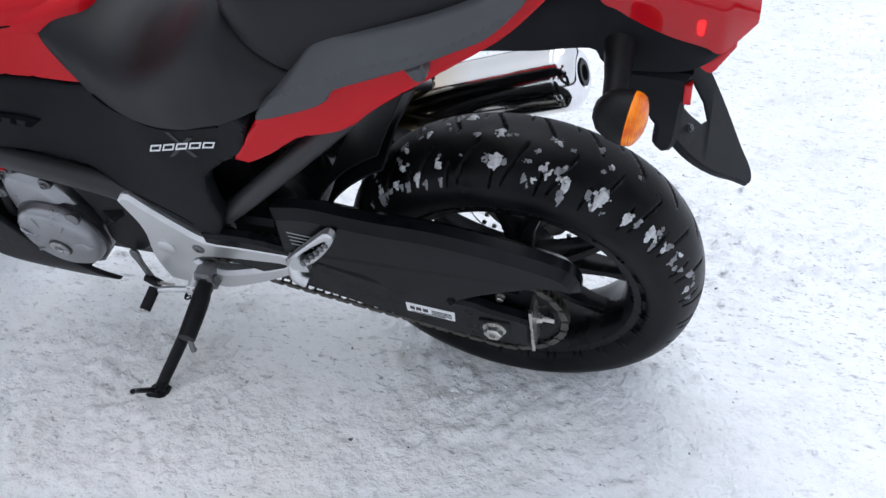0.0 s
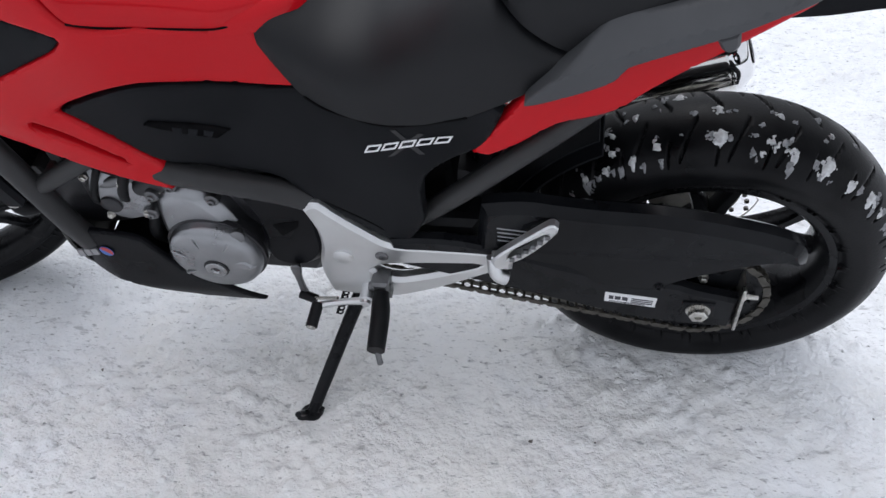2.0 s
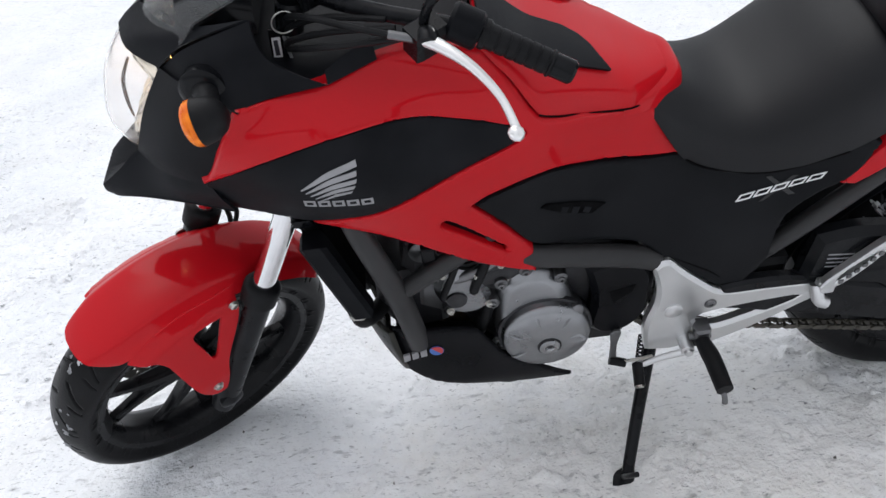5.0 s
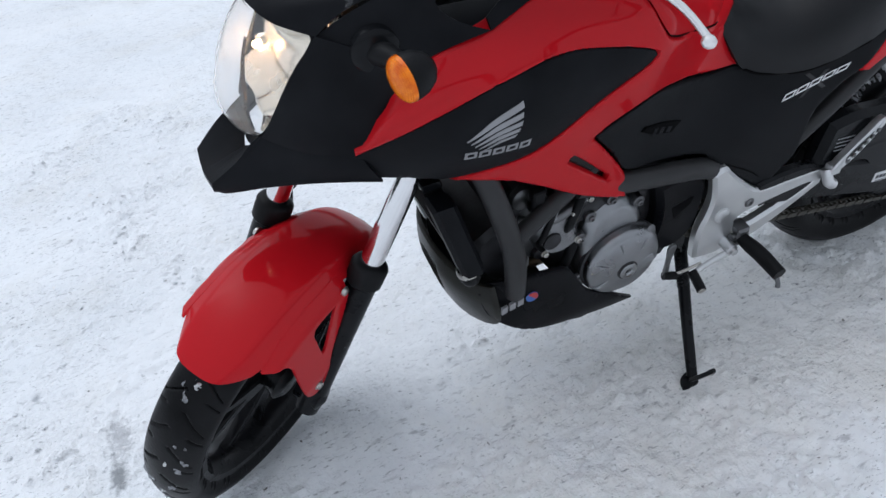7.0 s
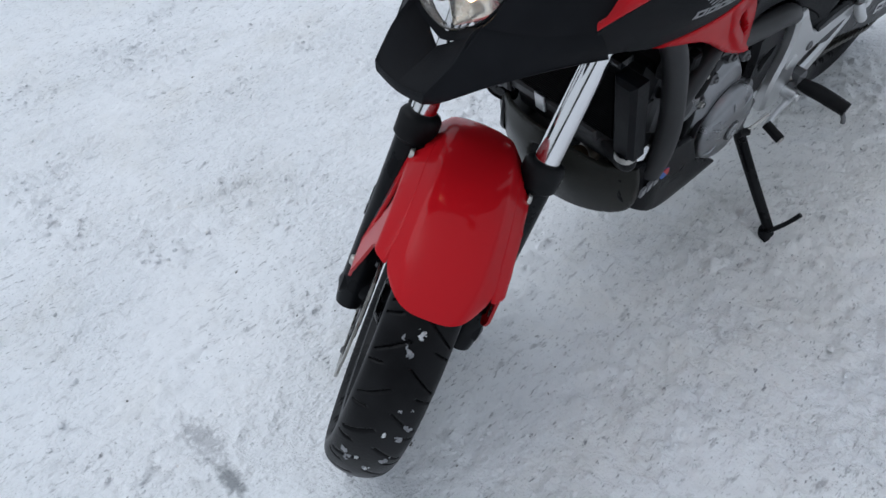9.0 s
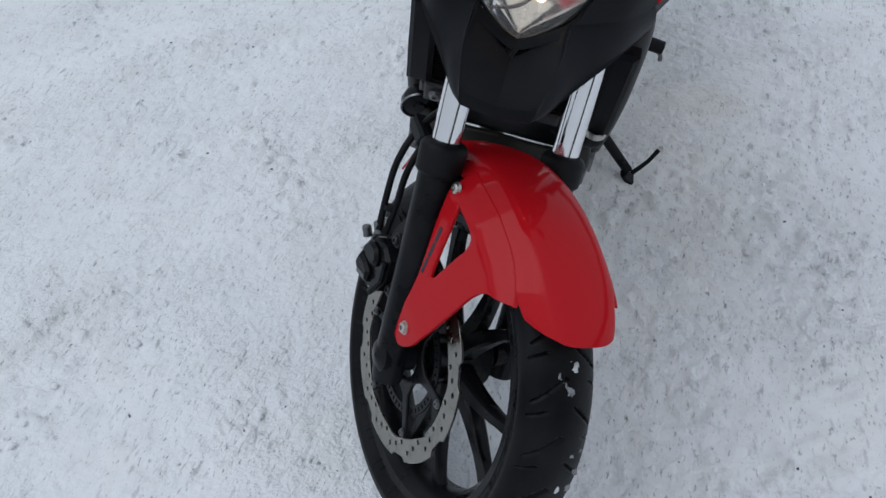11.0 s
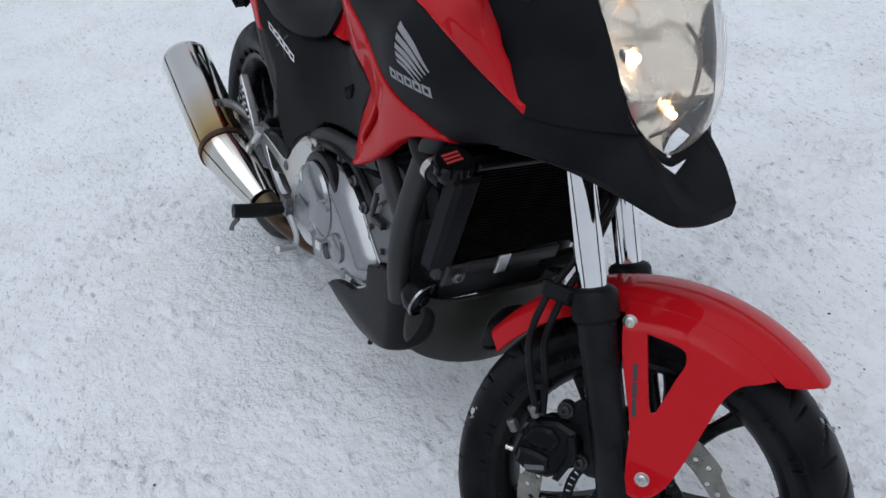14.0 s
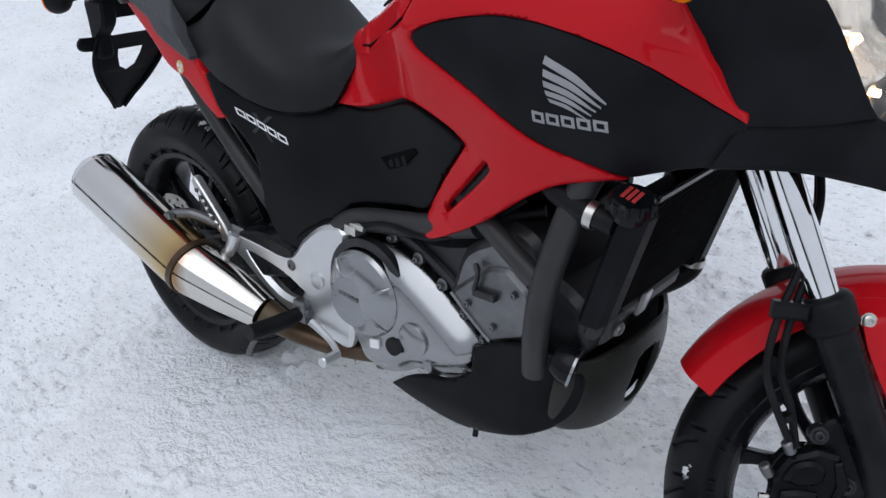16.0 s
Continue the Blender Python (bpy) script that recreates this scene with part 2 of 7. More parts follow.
    links.new(add.outputs[0], relief.inputs["Height"])
    links.new(relief.outputs["Normal"], bsdf.inputs["Normal"])
    return mat


muffler_steel = steel_muffler()
clear_lens = lens("clear_polycarbonate", (0.97, 0.97, 0.97), 0.03, 0.94, 1.18)
screen_smoke = lens("smoked_screen", (0.35, 0.36, 0.37), 0.03, 0.9, 1.3)
amber_lens = material("amber_lens", (0.70, 0.115, 0.002), 0.14, 0.0, 0.0, second=(0.98, 0.29, 0.008), vary_scale=70, bump=0.9, grain=260, spec=0.3)
red_lens = lens("red_tail_lens", (0.72, 0.01, 0.02), 0.06, 0.45, 1.4)
bulb_glow = glow("warm_bulb", (1.0, 0.58, 0.24), 90.0)
# added emitter for the main bulb's reflection low in the lamp
reflected_glow = glow("dim_reflected_glow", (1.0, 0.58, 0.24), 24.0)
amber_glow = glow("amber_filament", (1.0, 0.30, 0.03), 4.0)
red_glow = glow("red_tail_bulb", (1.0, 0.05, 0.02), 6.0)
snow = snow_material()


# ---- shaping tools ----
def catmull(points, per=6, closed=False):
    """A smooth curve through the points."""
    p = [np.array(q, float) for q in points]
    n = len(p)
    out = []
    for i in range(n if closed else n - 1):
        a, b, c, d = (p[(i - 1) % n], p[i], p[(i + 1) % n], p[(i + 2) % n]) if closed else (p[max(i - 1, 0)], p[i], p[i + 1], p[min(i + 2, n - 1)])
        for k in range(per):
            t = k / per
            out.append(0.5 * (2 * b + (c - a) * t + (2 * a - 5 * b + 4 * c - d) * t * t + (3 * b - a - 3 * c + d) * t ** 3))
    if not closed:
        out.append(p[-1])
    return np.array(out)


def frame_of(axis):
    axis = np.array(axis, float) / np.linalg.norm(axis)
    help_ = np.array((0, 0, 1.0)) if abs(axis[2]) < 0.9 else np.array((1.0, 0, 0))
    u = np.cross(help_, axis)
    u /= np.linalg.norm(u)
    return u, np.cross(axis, u), axis


def grid(p, wrap_u=False, wrap_v=False):
    """Faces over an array of points n x m x 3."""
    p = np.asarray(p, float)
    n, m = p.shape[:2]
    faces = []
    for i in range(n if wrap_u else n - 1):
        for j in range(m if wrap_v else m - 1):
            faces.append((i * m + j, ((i + 1) % n) * m + j, ((i + 1) % n) * m + (j + 1) % m, i * m + (j + 1) % m))
    return p.reshape(-1, 3), faces


def flip(vf):
    return vf[0], [tuple(reversed(f)) for f in vf[1]]


def mirror(vf):
    return np.asarray(vf[0], float) * (1, -1, 1), [tuple(reversed(f)) for f in vf[1]]


def moved(vf, m):
    v = np.asarray(vf[0], float)
    r = np.array(m)
    return v @ r[:3, :3].T + r[:3, 3], vf[1]


def join(*parts):
    verts, faces, k = [], [], 0
    for v, f in parts:
        verts.append(np.asarray(v, float))
        faces += [tuple(i + k for i in q) for q in f]
        k += len(v)
    return np.concatenate(verts), faces


def lathe(profile, centre, axis, n=32, closed=False):
    """Turns a profile of (along the axis, radius) round the axis."""
    u, v, w = frame_of(axis)
    a = np.linspace(0, 2 * np.pi, n, endpoint=False)
    rim = np.cos(a)[:, None] * u + np.sin(a)[:, None] * v
    prof = np.array(profile, float)
    p = np.asarray(centre, float) + prof[None, :, 0, None] * w + prof[None, :, 1, None] * rim[:, None, :]
    v_, f_ = grid(p, True, closed)
    return flip((v_, f_))


def tube(points, radius, n=12, per=5, closed=False):
    """A round bar along a smooth curve; radius may vary from point to point."""
    path = catmull(points, per, closed)
    count = len(path)
    r = np.full(count, radius) if np.isscalar(radius) else np.interp(np.linspace(0, 1, count), np.linspace(0, 1, len(radius)), radius)
    tang = np.gradient(path, axis=0)
    if closed:
        tang = np.roll(path, -1, 0) - np.roll(path, 1, 0)
    tang /= np.linalg.norm(tang, axis=1)[:, None] + 1e-12
    u = frame_of(tang[0])[0]
    rings = []
    a = np.linspace(0, 2 * np.pi, n, endpoint=False)
    for p, t, q in zip(path, tang, r):
        u = u - t * (u @ t)
        u /= np.linalg.norm(u)
        v = np.cross(t, u)
        rings.append(p + q * (np.cos(a)[:, None] * u + np.sin(a)[:, None] * v))
    v_, f_ = grid(np.array(rings), closed, True)
    f_ = [tuple(reversed(q)) for q in f_]
    if not closed:
        f_.append(tuple(range(n)))
        f_.append(tuple(reversed(range((count - 1) * n, count * n))))
        f_[-2], f_[-1] = tuple(reversed(f_[-2])), tuple(reversed(f_[-1]))
    return v_, f_


def signed_area(loop):
    q = np.roll(loop, -1, 0)
    return 0.5 * float(np.sum(loop[:, 0] * q[:, 1] - q[:, 0] * loop[:, 1]))


def inset(loop, d):
    """Moves a closed loop of 2D points to its left by d."""
    e = np.roll(loop, -1, 0) - loop
    n = np.stack((-e[:, 1], e[:, 0]), 1)
    n /= np.linalg.norm(n, axis=1)[:, None] + 1e-12
    m = n + np.roll(n, 1, 0)
    m /= np.maximum(np.sum(m * m, axis=1)[:, None] / 2, 0.35)
    return loop + m * d


def prism(outline, y0, y1, bevel=0.003, holes=(), to3d=None):
    """A plate with bevelled edges: an outline in (x, z), extruded along y from y0 to y1. to3d(a, b, h) may place it otherwise."""
    place = to3d or (lambda a, b, h: (a, h, b))
    loops = []
    for k, lp in enumerate((outline, *holes)):
        lp = np.array(lp, float)
        if (signed_area(lp) > 0) == (k > 0):
            lp = lp[::-1]
        loops.append(lp)
    lo, hi = min(y0, y1), max(y0, y1)
    bevel = min(bevel, (hi - lo) * 0.45)
    levels = ((lo, bevel), (lo + bevel, 0.0), (hi - bevel, 0.0), (hi, bevel)) if bevel > 0 else ((lo, 0.0), (hi, 0.0))
    verts, faces, starts = [], [], []
    for h, d in levels:
        row = []
        for lp in loops:
            q = inset(lp, d) if d else lp
            row.append(len(verts))
            verts += [place(a, b, h) for a, b in q]
        starts.append(row)
    for k, lp in enumerate(loops):
        n = len(lp)
        for s in range(len(levels) - 1):
            a0, b0 = starts[s][k], starts[s + 1][k]
            faces += [(a0 + i, b0 + i, b0 + (i + 1) % n, a0 + (i + 1) % n) for i in range(n)]
    for top in (0, len(levels) - 1):
        flat = [[Vector((*q, 0)) for q in (inset(lp, levels[top][1]) if levels[top][1] else lp)] for lp in loops]
        idx = []
        for k, lp in enumerate(loops):
            idx += [starts[top][k] + i for i in range(len(lp))]
        tris = geometry_tess(flat)
        pts = np.concatenate([np.array([(p.x, p.y) for p in l]) for l in flat])
        for t in tris:
            ar = signed_area(pts[list(t)])
            if abs(ar) < 1e-12:
                continue
            t = t if (ar > 0) == (top == 0) else tuple(reversed(t))
            faces.append(tuple(idx[i] for i in t))
    return np.array(verts), faces


def terrace(outline, levels):
    """A casting over an outline in (x, z): levels of (y, inset) from the root to the crown, closed at the crown."""
    lp = np.array(outline, float)
    if (signed_area(lp) > 0) == (levels[-1][0] > levels[0][0]):
        lp = lp[::-1]
    n, verts, faces = len(lp), [], []
    sign = 1 if signed_area(lp) > 0 else -1
    for y, d in levels:
        verts += [(a, y, b) for a, b in (inset(lp, sign * d) if d else lp)]
    for k in range(len(levels) - 1):
        a0, b0 = k * n, (k + 1) * n
        faces += [(a0 + i, a0 + (i + 1) % n, b0 + (i + 1) % n, b0 + i) for i in range(n)]
    top = (len(levels) - 1) * n
    crown = [Vector((verts[top + i][0], verts[top + i][2], 0)) for i in range(n)]
    pts = np.array([(p.x, p.y) for p in crown])
    for t in geometry_tess([crown]):
        ar = signed_area(pts[list(t)])
        if abs(ar) > 1e-12:
            t = t if (ar > 0) == (sign > 0) else tuple(reversed(t))
            faces.append(tuple(top + i for i in t))
    return np.array(verts), faces


def geometry_tess(loops):
    from mathutils import geometry
    return geometry.tessellate_polygon(loops)


def rounded(outline, step=0.010, corner=42):
    """Resamples a closed outline, smooth but for its sharp corners."""
    p = np.array(outline, float)
    n = len(p)
    e0, e1 = p - np.roll(p, 1, 0), np.roll(p, -1, 0) - p
    turn = np.degrees(np.abs(np.arctan2(e0[:, 0] * e1[:, 1] - e0[:, 1] * e1[:, 0], np.sum(e0 * e1, 1))))
    sharp = [i for i in range(n) if turn[i] > corner] or [0]
    out = []
    for k, s in enumerate(sharp):
        e = sharp[(k + 1) % len(sharp)]
        run = [p[(s + j) % n] for j in range(((e - s - 1) % n) + 2)]
        c = catmull(run, 8)
        d = np.r_[0, np.cumsum(np.linalg.norm(np.diff(c, axis=0), axis=1))]
        m = max(1, int(round(d[-1] / step)))
        at = np.linspace(0, d[-1], m + 1)[:-1]
        out += list(np.stack((np.interp(at, d, c[:, 0]), np.interp(at, d, c[:, 1])), 1))
    return np.array(out)


def inside(pts, loop):
    x, y = pts[:, 0], pts[:, 1]
    res = np.zeros(len(pts), bool)
    for (x0, y0), (x1, y1) in zip(loop, np.roll(loop, -1, 0)):
        hit = ((y0 > y) != (y1 > y)) & (x < (x1 - x0) * (y - y0) / (y1 - y0 + 1e-15) + x0)
        res ^= hit
    return res


def edge_distance(pts, loop):
    best = np.full(len(pts), 9.0)
    for a, b in zip(loop, np.roll(loop, -1, 0)):
        ab = b - a
        t = np.clip(((pts - a) @ ab) / (ab @ ab + 1e-15), 0, 1)
        best = np.minimum(best, np.linalg.norm(pts - a - t[:, None] * ab, axis=1))
    return best


def panel(outline, skin, thick=0.012, soft=0.006, step=0.012, lift=0.0, holes=(), corner=42):
    """A moulded body panel on the left side: outline in (x, z) laid on the skin y = skin(x, z), with rolled edges."""
    from mathutils import geometry
    loops = []
    for k, lp in enumerate((outline, *holes)):
        lp = rounded(lp, step, corner)
        if (signed_area(lp) > 0) == (k > 0):
            lp = lp[::-1]
        loops.append(lp)
    low, high = loops[0].min(0), loops[0].max(0)
    gx, gz = np.meshgrid(np.arange(low[0], high[0], step), np.arange(low[1], high[1], step))
    free = np.stack((gx.ravel(), gz.ravel()), 1)
    free = np.concatenate([free] + [inset(lp, d) for lp in loops for d in (soft * 0.3, soft * 0.75, soft * 1.3)])
    ok = inside(free, loops[0])
    for lp in loops[1:]:
        ok &= ~inside(free, lp)
    free = free[ok]
    dist = np.min([edge_distance(free, lp) for lp in loops], axis=0)
    free = free[dist > soft * 0.2]
    pts, edges = [], []
    for lp in loops:
        s = len(pts)
        pts += [tuple(q) for q in lp]
        edges += [(s + i, s + (i + 1) % len(lp)) for i in range(len(lp))]
    rim = len(pts)
    pts += [tuple(q) for q in free]
    out = geometry.delaunay_2d_cdt([Vector(q) for q in pts], edges, [], 2 if holes else 1, 1e-6)
    v2 = np.array([(q.x, q.y) for q in out[0]])
    tris = [tuple(f) for f in out[2]]
    if holes:
        mid = np.array([v2[list(f)].mean(0) for f in tris])
        keep = inside(mid, loops[0])
        for lp in loops[1:]:
            keep &= ~inside(mid, lp)
        tris = [f for f, k in zip(tris, keep) if k]
    d = np.min([edge_distance(v2, lp) for lp in loops], axis=0)
    roll = soft * (1 - np.sqrt(np.clip(1 - (1 - np.minimum(d, soft) / soft) ** 2, 0, 1)))
    y = skin(v2[:, 0], v2[:, 1]) + lift - roll
    verts = list(np.stack((v2[:, 0], y, v2[:, 1]), 1))
    count = {}
    for f in tris:
        for i in range(len(f)):
            e = (f[i], f[(i + 1) % len(f)])
            count[e] = count.get(e, 0) + 1
    faces = []
    for f in tris:
        ar = signed_area(v2[list(f)])
        faces.append(tuple(reversed(f)) if ar > 0 else f)
    inner = {}
    directed = {(f[i], f[(i + 1) % len(f)]) for f in faces for i in range(len(f))}
    for a, b in directed:
        if (b, a) not in directed:
            for q in (a, b):
                if q not in inner:
                    inner[q] = len(verts)
                    verts.append(verts[q] + np.array((0, -thick, 0)))
            faces.append((b, a, inner[a], inner[b]))
    return np.array(verts), faces


def coons(c0, c1, d0, d1, n=16, m=16):
    """A patch between four curves: c0 and c1 run along u, d0 and d1 along v, sharing their corners."""
    def sample(c, k):
        q = catmull(c, 8)
        s = np.r_[0, np.cumsum(np.linalg.norm(np.diff(q, axis=0), axis=1))]
        at = np.linspace(0, s[-1], k)
        return np.stack([np.interp(at, s, q[:, i]) for i in range(3)], 1)
    a, b, c, d = sample(c0, n), sample(c1, n), sample(d0, m), sample(d1, m)
    u, v = np.linspace(0, 1, n)[:, None, None], np.linspace(0, 1, m)[None, :, None]
    ruled_v = (1 - v) * a[:, None] + v * b[:, None]
    ruled_u = (1 - u) * c[None] + u * d[None]
    corners = (1 - u) * (1 - v) * a[0] + u * (1 - v) * a[-1] + (1 - u) * v * b[0] + u * v * b[-1]
    return ruled_v + ruled_u - corners


def shell(p, thick=0.004):
    """Gives a grid of points a back face and edges. The front is on the side of du x dv."""
    p = np.asarray(p, float)
    n, m = p.shape[:2]
    nor = np.cross(np.gradient(p, axis=0), np.gradient(p, axis=1))
    nor /= np.linalg.norm(nor, axis=2)[..., None] + 1e-12
    back = p - nor * thick
    v0, f0 = grid(p)
    v1, f1 = grid(back)
    k = n * m
    faces = list(f0) + [tuple(i + k for i in reversed(q)) for q in f1]
    ring = [i * m for i in range(n)] + [(n - 1) * m + j for j in range(1, m)] + [i * m + m - 1 for i in range(n - 2, -1, -1)] + [j for j in range(m - 2, 0, -1)]
    faces += [(ring[i], ring[i - 1], ring[i - 1] + k, ring[i] + k) for i in range(len(ring))]
    return np.concatenate((v0, v1)), faces


def loft(stations, n=28, power=0.75, caps=True):
    """An arched body along x: stations of (x, bottom, top, half width)."""
    a = np.linspace(0, np.pi, n)
    cy, sz = np.sign(np.cos(a)) * np.abs(np.cos(a)) ** power, np.abs(np.sin(a)) ** power
    rings = []
    for x, b, t, w in catmull(stations, 4):
        rings.append(np.stack((np.full(n, x), w * cy, b + (t - b) * sz), 1))
    v, f = grid(np.array(rings), False, True)
    k = len(rings)
    if caps:
        f += [tuple(range(n)), tuple(reversed(range((k - 1) * n, k * n)))]
    return v, f


def box(x0, x1, y0, y1, z0, z1, bevel=0.004):
    return prism([(x0, z0), (x1, z0), (x1, z1), (x0, z1)], y0, y1, bevel)


def hexagon(centre, axis, r, h):
    """A bolt head with a chamfer and a washer."""
    return join(lathe(((0, 0), (0, r * 1.25), (h * 0.2, r * 1.25), (h * 0.2, 0)), centre, axis, 18),
                lathe(((h * 0.2, 0), (h * 0.2, r), (h * 0.85, r), (h, r * 0.8), (h, r * 0.4), (h * 0.7, r * 0.35), (h * 0.7, 0)), centre, axis, 6))


def button(centre, axis, r, h):
    """A round socket-head bolt."""
    return lathe(((0, 0), (0, r * 1.2), (h * 0.25, r * 1.2), (h * 0.3, r), (h * 0.8, r * 0.92), (h, r * 0.7), (h, r * 0.42), (h * 0.45, r * 0.38), (h * 0.45, 0)), centre, axis, 16)


def part(name, vf, mat, parent, label="", sharp=38):
    """One mesh object under a thing or under a part."""
    mesh = bpy.data.meshes.new(name)
    mesh.from_pydata([tuple(map(float, v)) for v in vf[0]], [], vf[1])
    mesh.validate()
    if mat:
        mesh.materials.append(mat)
    mesh.shade_smooth()
    mesh.set_sharp_from_angle(angle=radians(sharp))
    ob = new(name, mesh)
    ob.parent = parent
    return tagged(ob, label)


# ---- the ground ----
def value_noise(x, y, scale, seed, turn=0.0, squeeze=1.0):
    """Smooth gradient noise, about -0.5 to 0.5, turned and drawn out at will."""
    rng = np.random.RandomState(seed)
    ang = rng.rand(256, 256) * 2 * np.pi
    c, s = math.cos(turn), math.sin(turn)
    gx, gy = (x * c - y * s) * scale, (x * s + y * c) * scale * squeeze
    ix, iy = np.floor(gx).astype(int), np.floor(gy).astype(int)
    fx, fy = gx - ix, gy - iy

    def corner(a, b):
        q = ang[(ix + a) % 256, (iy + b) % 256]
        return np.cos(q) * (fx - a) + np.sin(q) * (fy - b)

    ux, uy = fx ** 3 * (fx * (fx * 6 - 15) + 10), fy ** 3 * (fy * (fy * 6 - 15) + 10)
    return ((corner(0, 0) * (1 - ux) + corner(1, 0) * ux) * (1 - uy) + (corner(0, 1) * (1 - ux) + corner(1, 1) * ux) * uy) * 0.75


def ground():
    def axis_steps(lo, hi, step):
        core = np.arange(lo, hi, step)
        out, d = [], step
        while sum(out) < 350:
            d *= 1.28
            out.append(d)
        far = np.cumsum(out)
        return np.concatenate((lo - far[::-1], core, core[-1] + far))
    xs, ys = axis_steps(-1.6, 3.0, 0.0085), axis_steps(-2.3, 2.0, 0.0085)
    x, y = np.meshgrid(xs, ys, indexing="ij")
    h = np.zeros_like(x)
    for k, (scale, amp) in enumerate(((1.7, 0.014), (4.3, 0.008), (9, 0.006), (19, 0.0055), (37, 0.0050))):
        h += amp * value_noise(x, y, scale, k, 1.1 * k)
    # loose crumbs lie in patches between smooth trodden places
    loose = np.clip(value_noise(x, y, 2.7, 12, 0.4) * 2.2 + value_noise(x, y, 6.5, 13, 1.4) * 1.2 + 0.15 + 0.45 * np.clip((y - 0.15) / 0.5, 0, 1), 0.06, 1)
    for k, (scale, amp, at) in enumerate(((13, 0.030, 0.17), (24, 0.055, 0.12), (42, 0.060, 0.08))):
        h += amp * loose * np.clip(value_noise(x, y, scale, 40 + k, 0.7 * k + 0.3) - at, 0, 0.22)
    # scuffs and scrapes
    for k, (scale, turn, amp) in enumerate(((8, 0.55, 0.035), (14, -0.35, 0.045), (26, 1.1, 0.050))):
        h -= amp * np.clip(value_noise(x, y, scale, 60 + k, turn, 2.4) - 0.20, 0, 0.2) * np.clip(value_noise(x, y, 1.9, 70 + k) * 2 + 0.6, 0, 1)
    # prints of car tyres beside the motorcycle
    for y0, slope, seed in ((0.47, 0.05, 3), (0.66, 0.05, 5), (0.95, 0.02, 6), (-0.95, 0.10, 7)):
        across = (y - y0 - slope * (x - 0.7) + 0.02 * value_noise(x, y, 1.1, 90)) / 0.070
        worn = np.clip(value_noise(x, y, 2.9, 20 + seed) * 3.2 + value_noise(x, y, 11, 50 + seed) * 2.4 + 0.30, 0, 1)
        # zigzag tread blocks with shallow lanes between them
        zig = np.abs(((across * 2.0) % 2) - 1)
        block = np.clip(np.sin(2 * np.pi * (x / 0.046 + value_noise(x, y, 3.0, 33) * 0.35 + 0.55 * zig)) * 3.0, -1, 1) * np.clip((np.abs(zig - 0.5) - 0.06) * 9, -0.6, 1) * np.sign(0.5 - zig + 1e-9) ** 2
        h += np.where(np.abs(across) < 1, 0.0042 * block * worn * (1 - across ** 4), 0)
    near = np.exp(-np.maximum(0, np.maximum(np.abs(x - 0.7) - 2.2, np.abs(y + 0.15) - 2.1)) / 0.6)
    h *= near
    # pressed flat where wheels and stand rest
    for cx, cy, r in ((0, 0, 0.16), (1.535, 0.02, 0.16), (0.69, 0.31, 0.06)):
        press = np.exp(-((x - cx) ** 2 + (y - cy) ** 2) / (r * r))
        h = h * (1 - 0.8 * press) - 0.001 * press
    h += 0.0035 * np.clip(value_noise(x, y, 75, 80, 0.2) - 0.05, 0, 0.3) * loose / 0.2
    mesh_v, mesh_f = grid(np.stack((x, y, h - 0.004), 2))
    mesh = bpy.data.meshes.new("ground")
    mesh.from_pydata(mesh_v.tolist(), [], mesh_f)
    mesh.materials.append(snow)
    mesh.shade_smooth()
    ob = new("ground", mesh)
    tagged(ob, "trodden white snow with tyre prints and grit", "snow ground", kind="structure")
    return lambda px, py: float(h[np.searchsorted(xs, px) - 1, np.searchsorted(ys, py) - 1]) - 0.004


surface = ground()


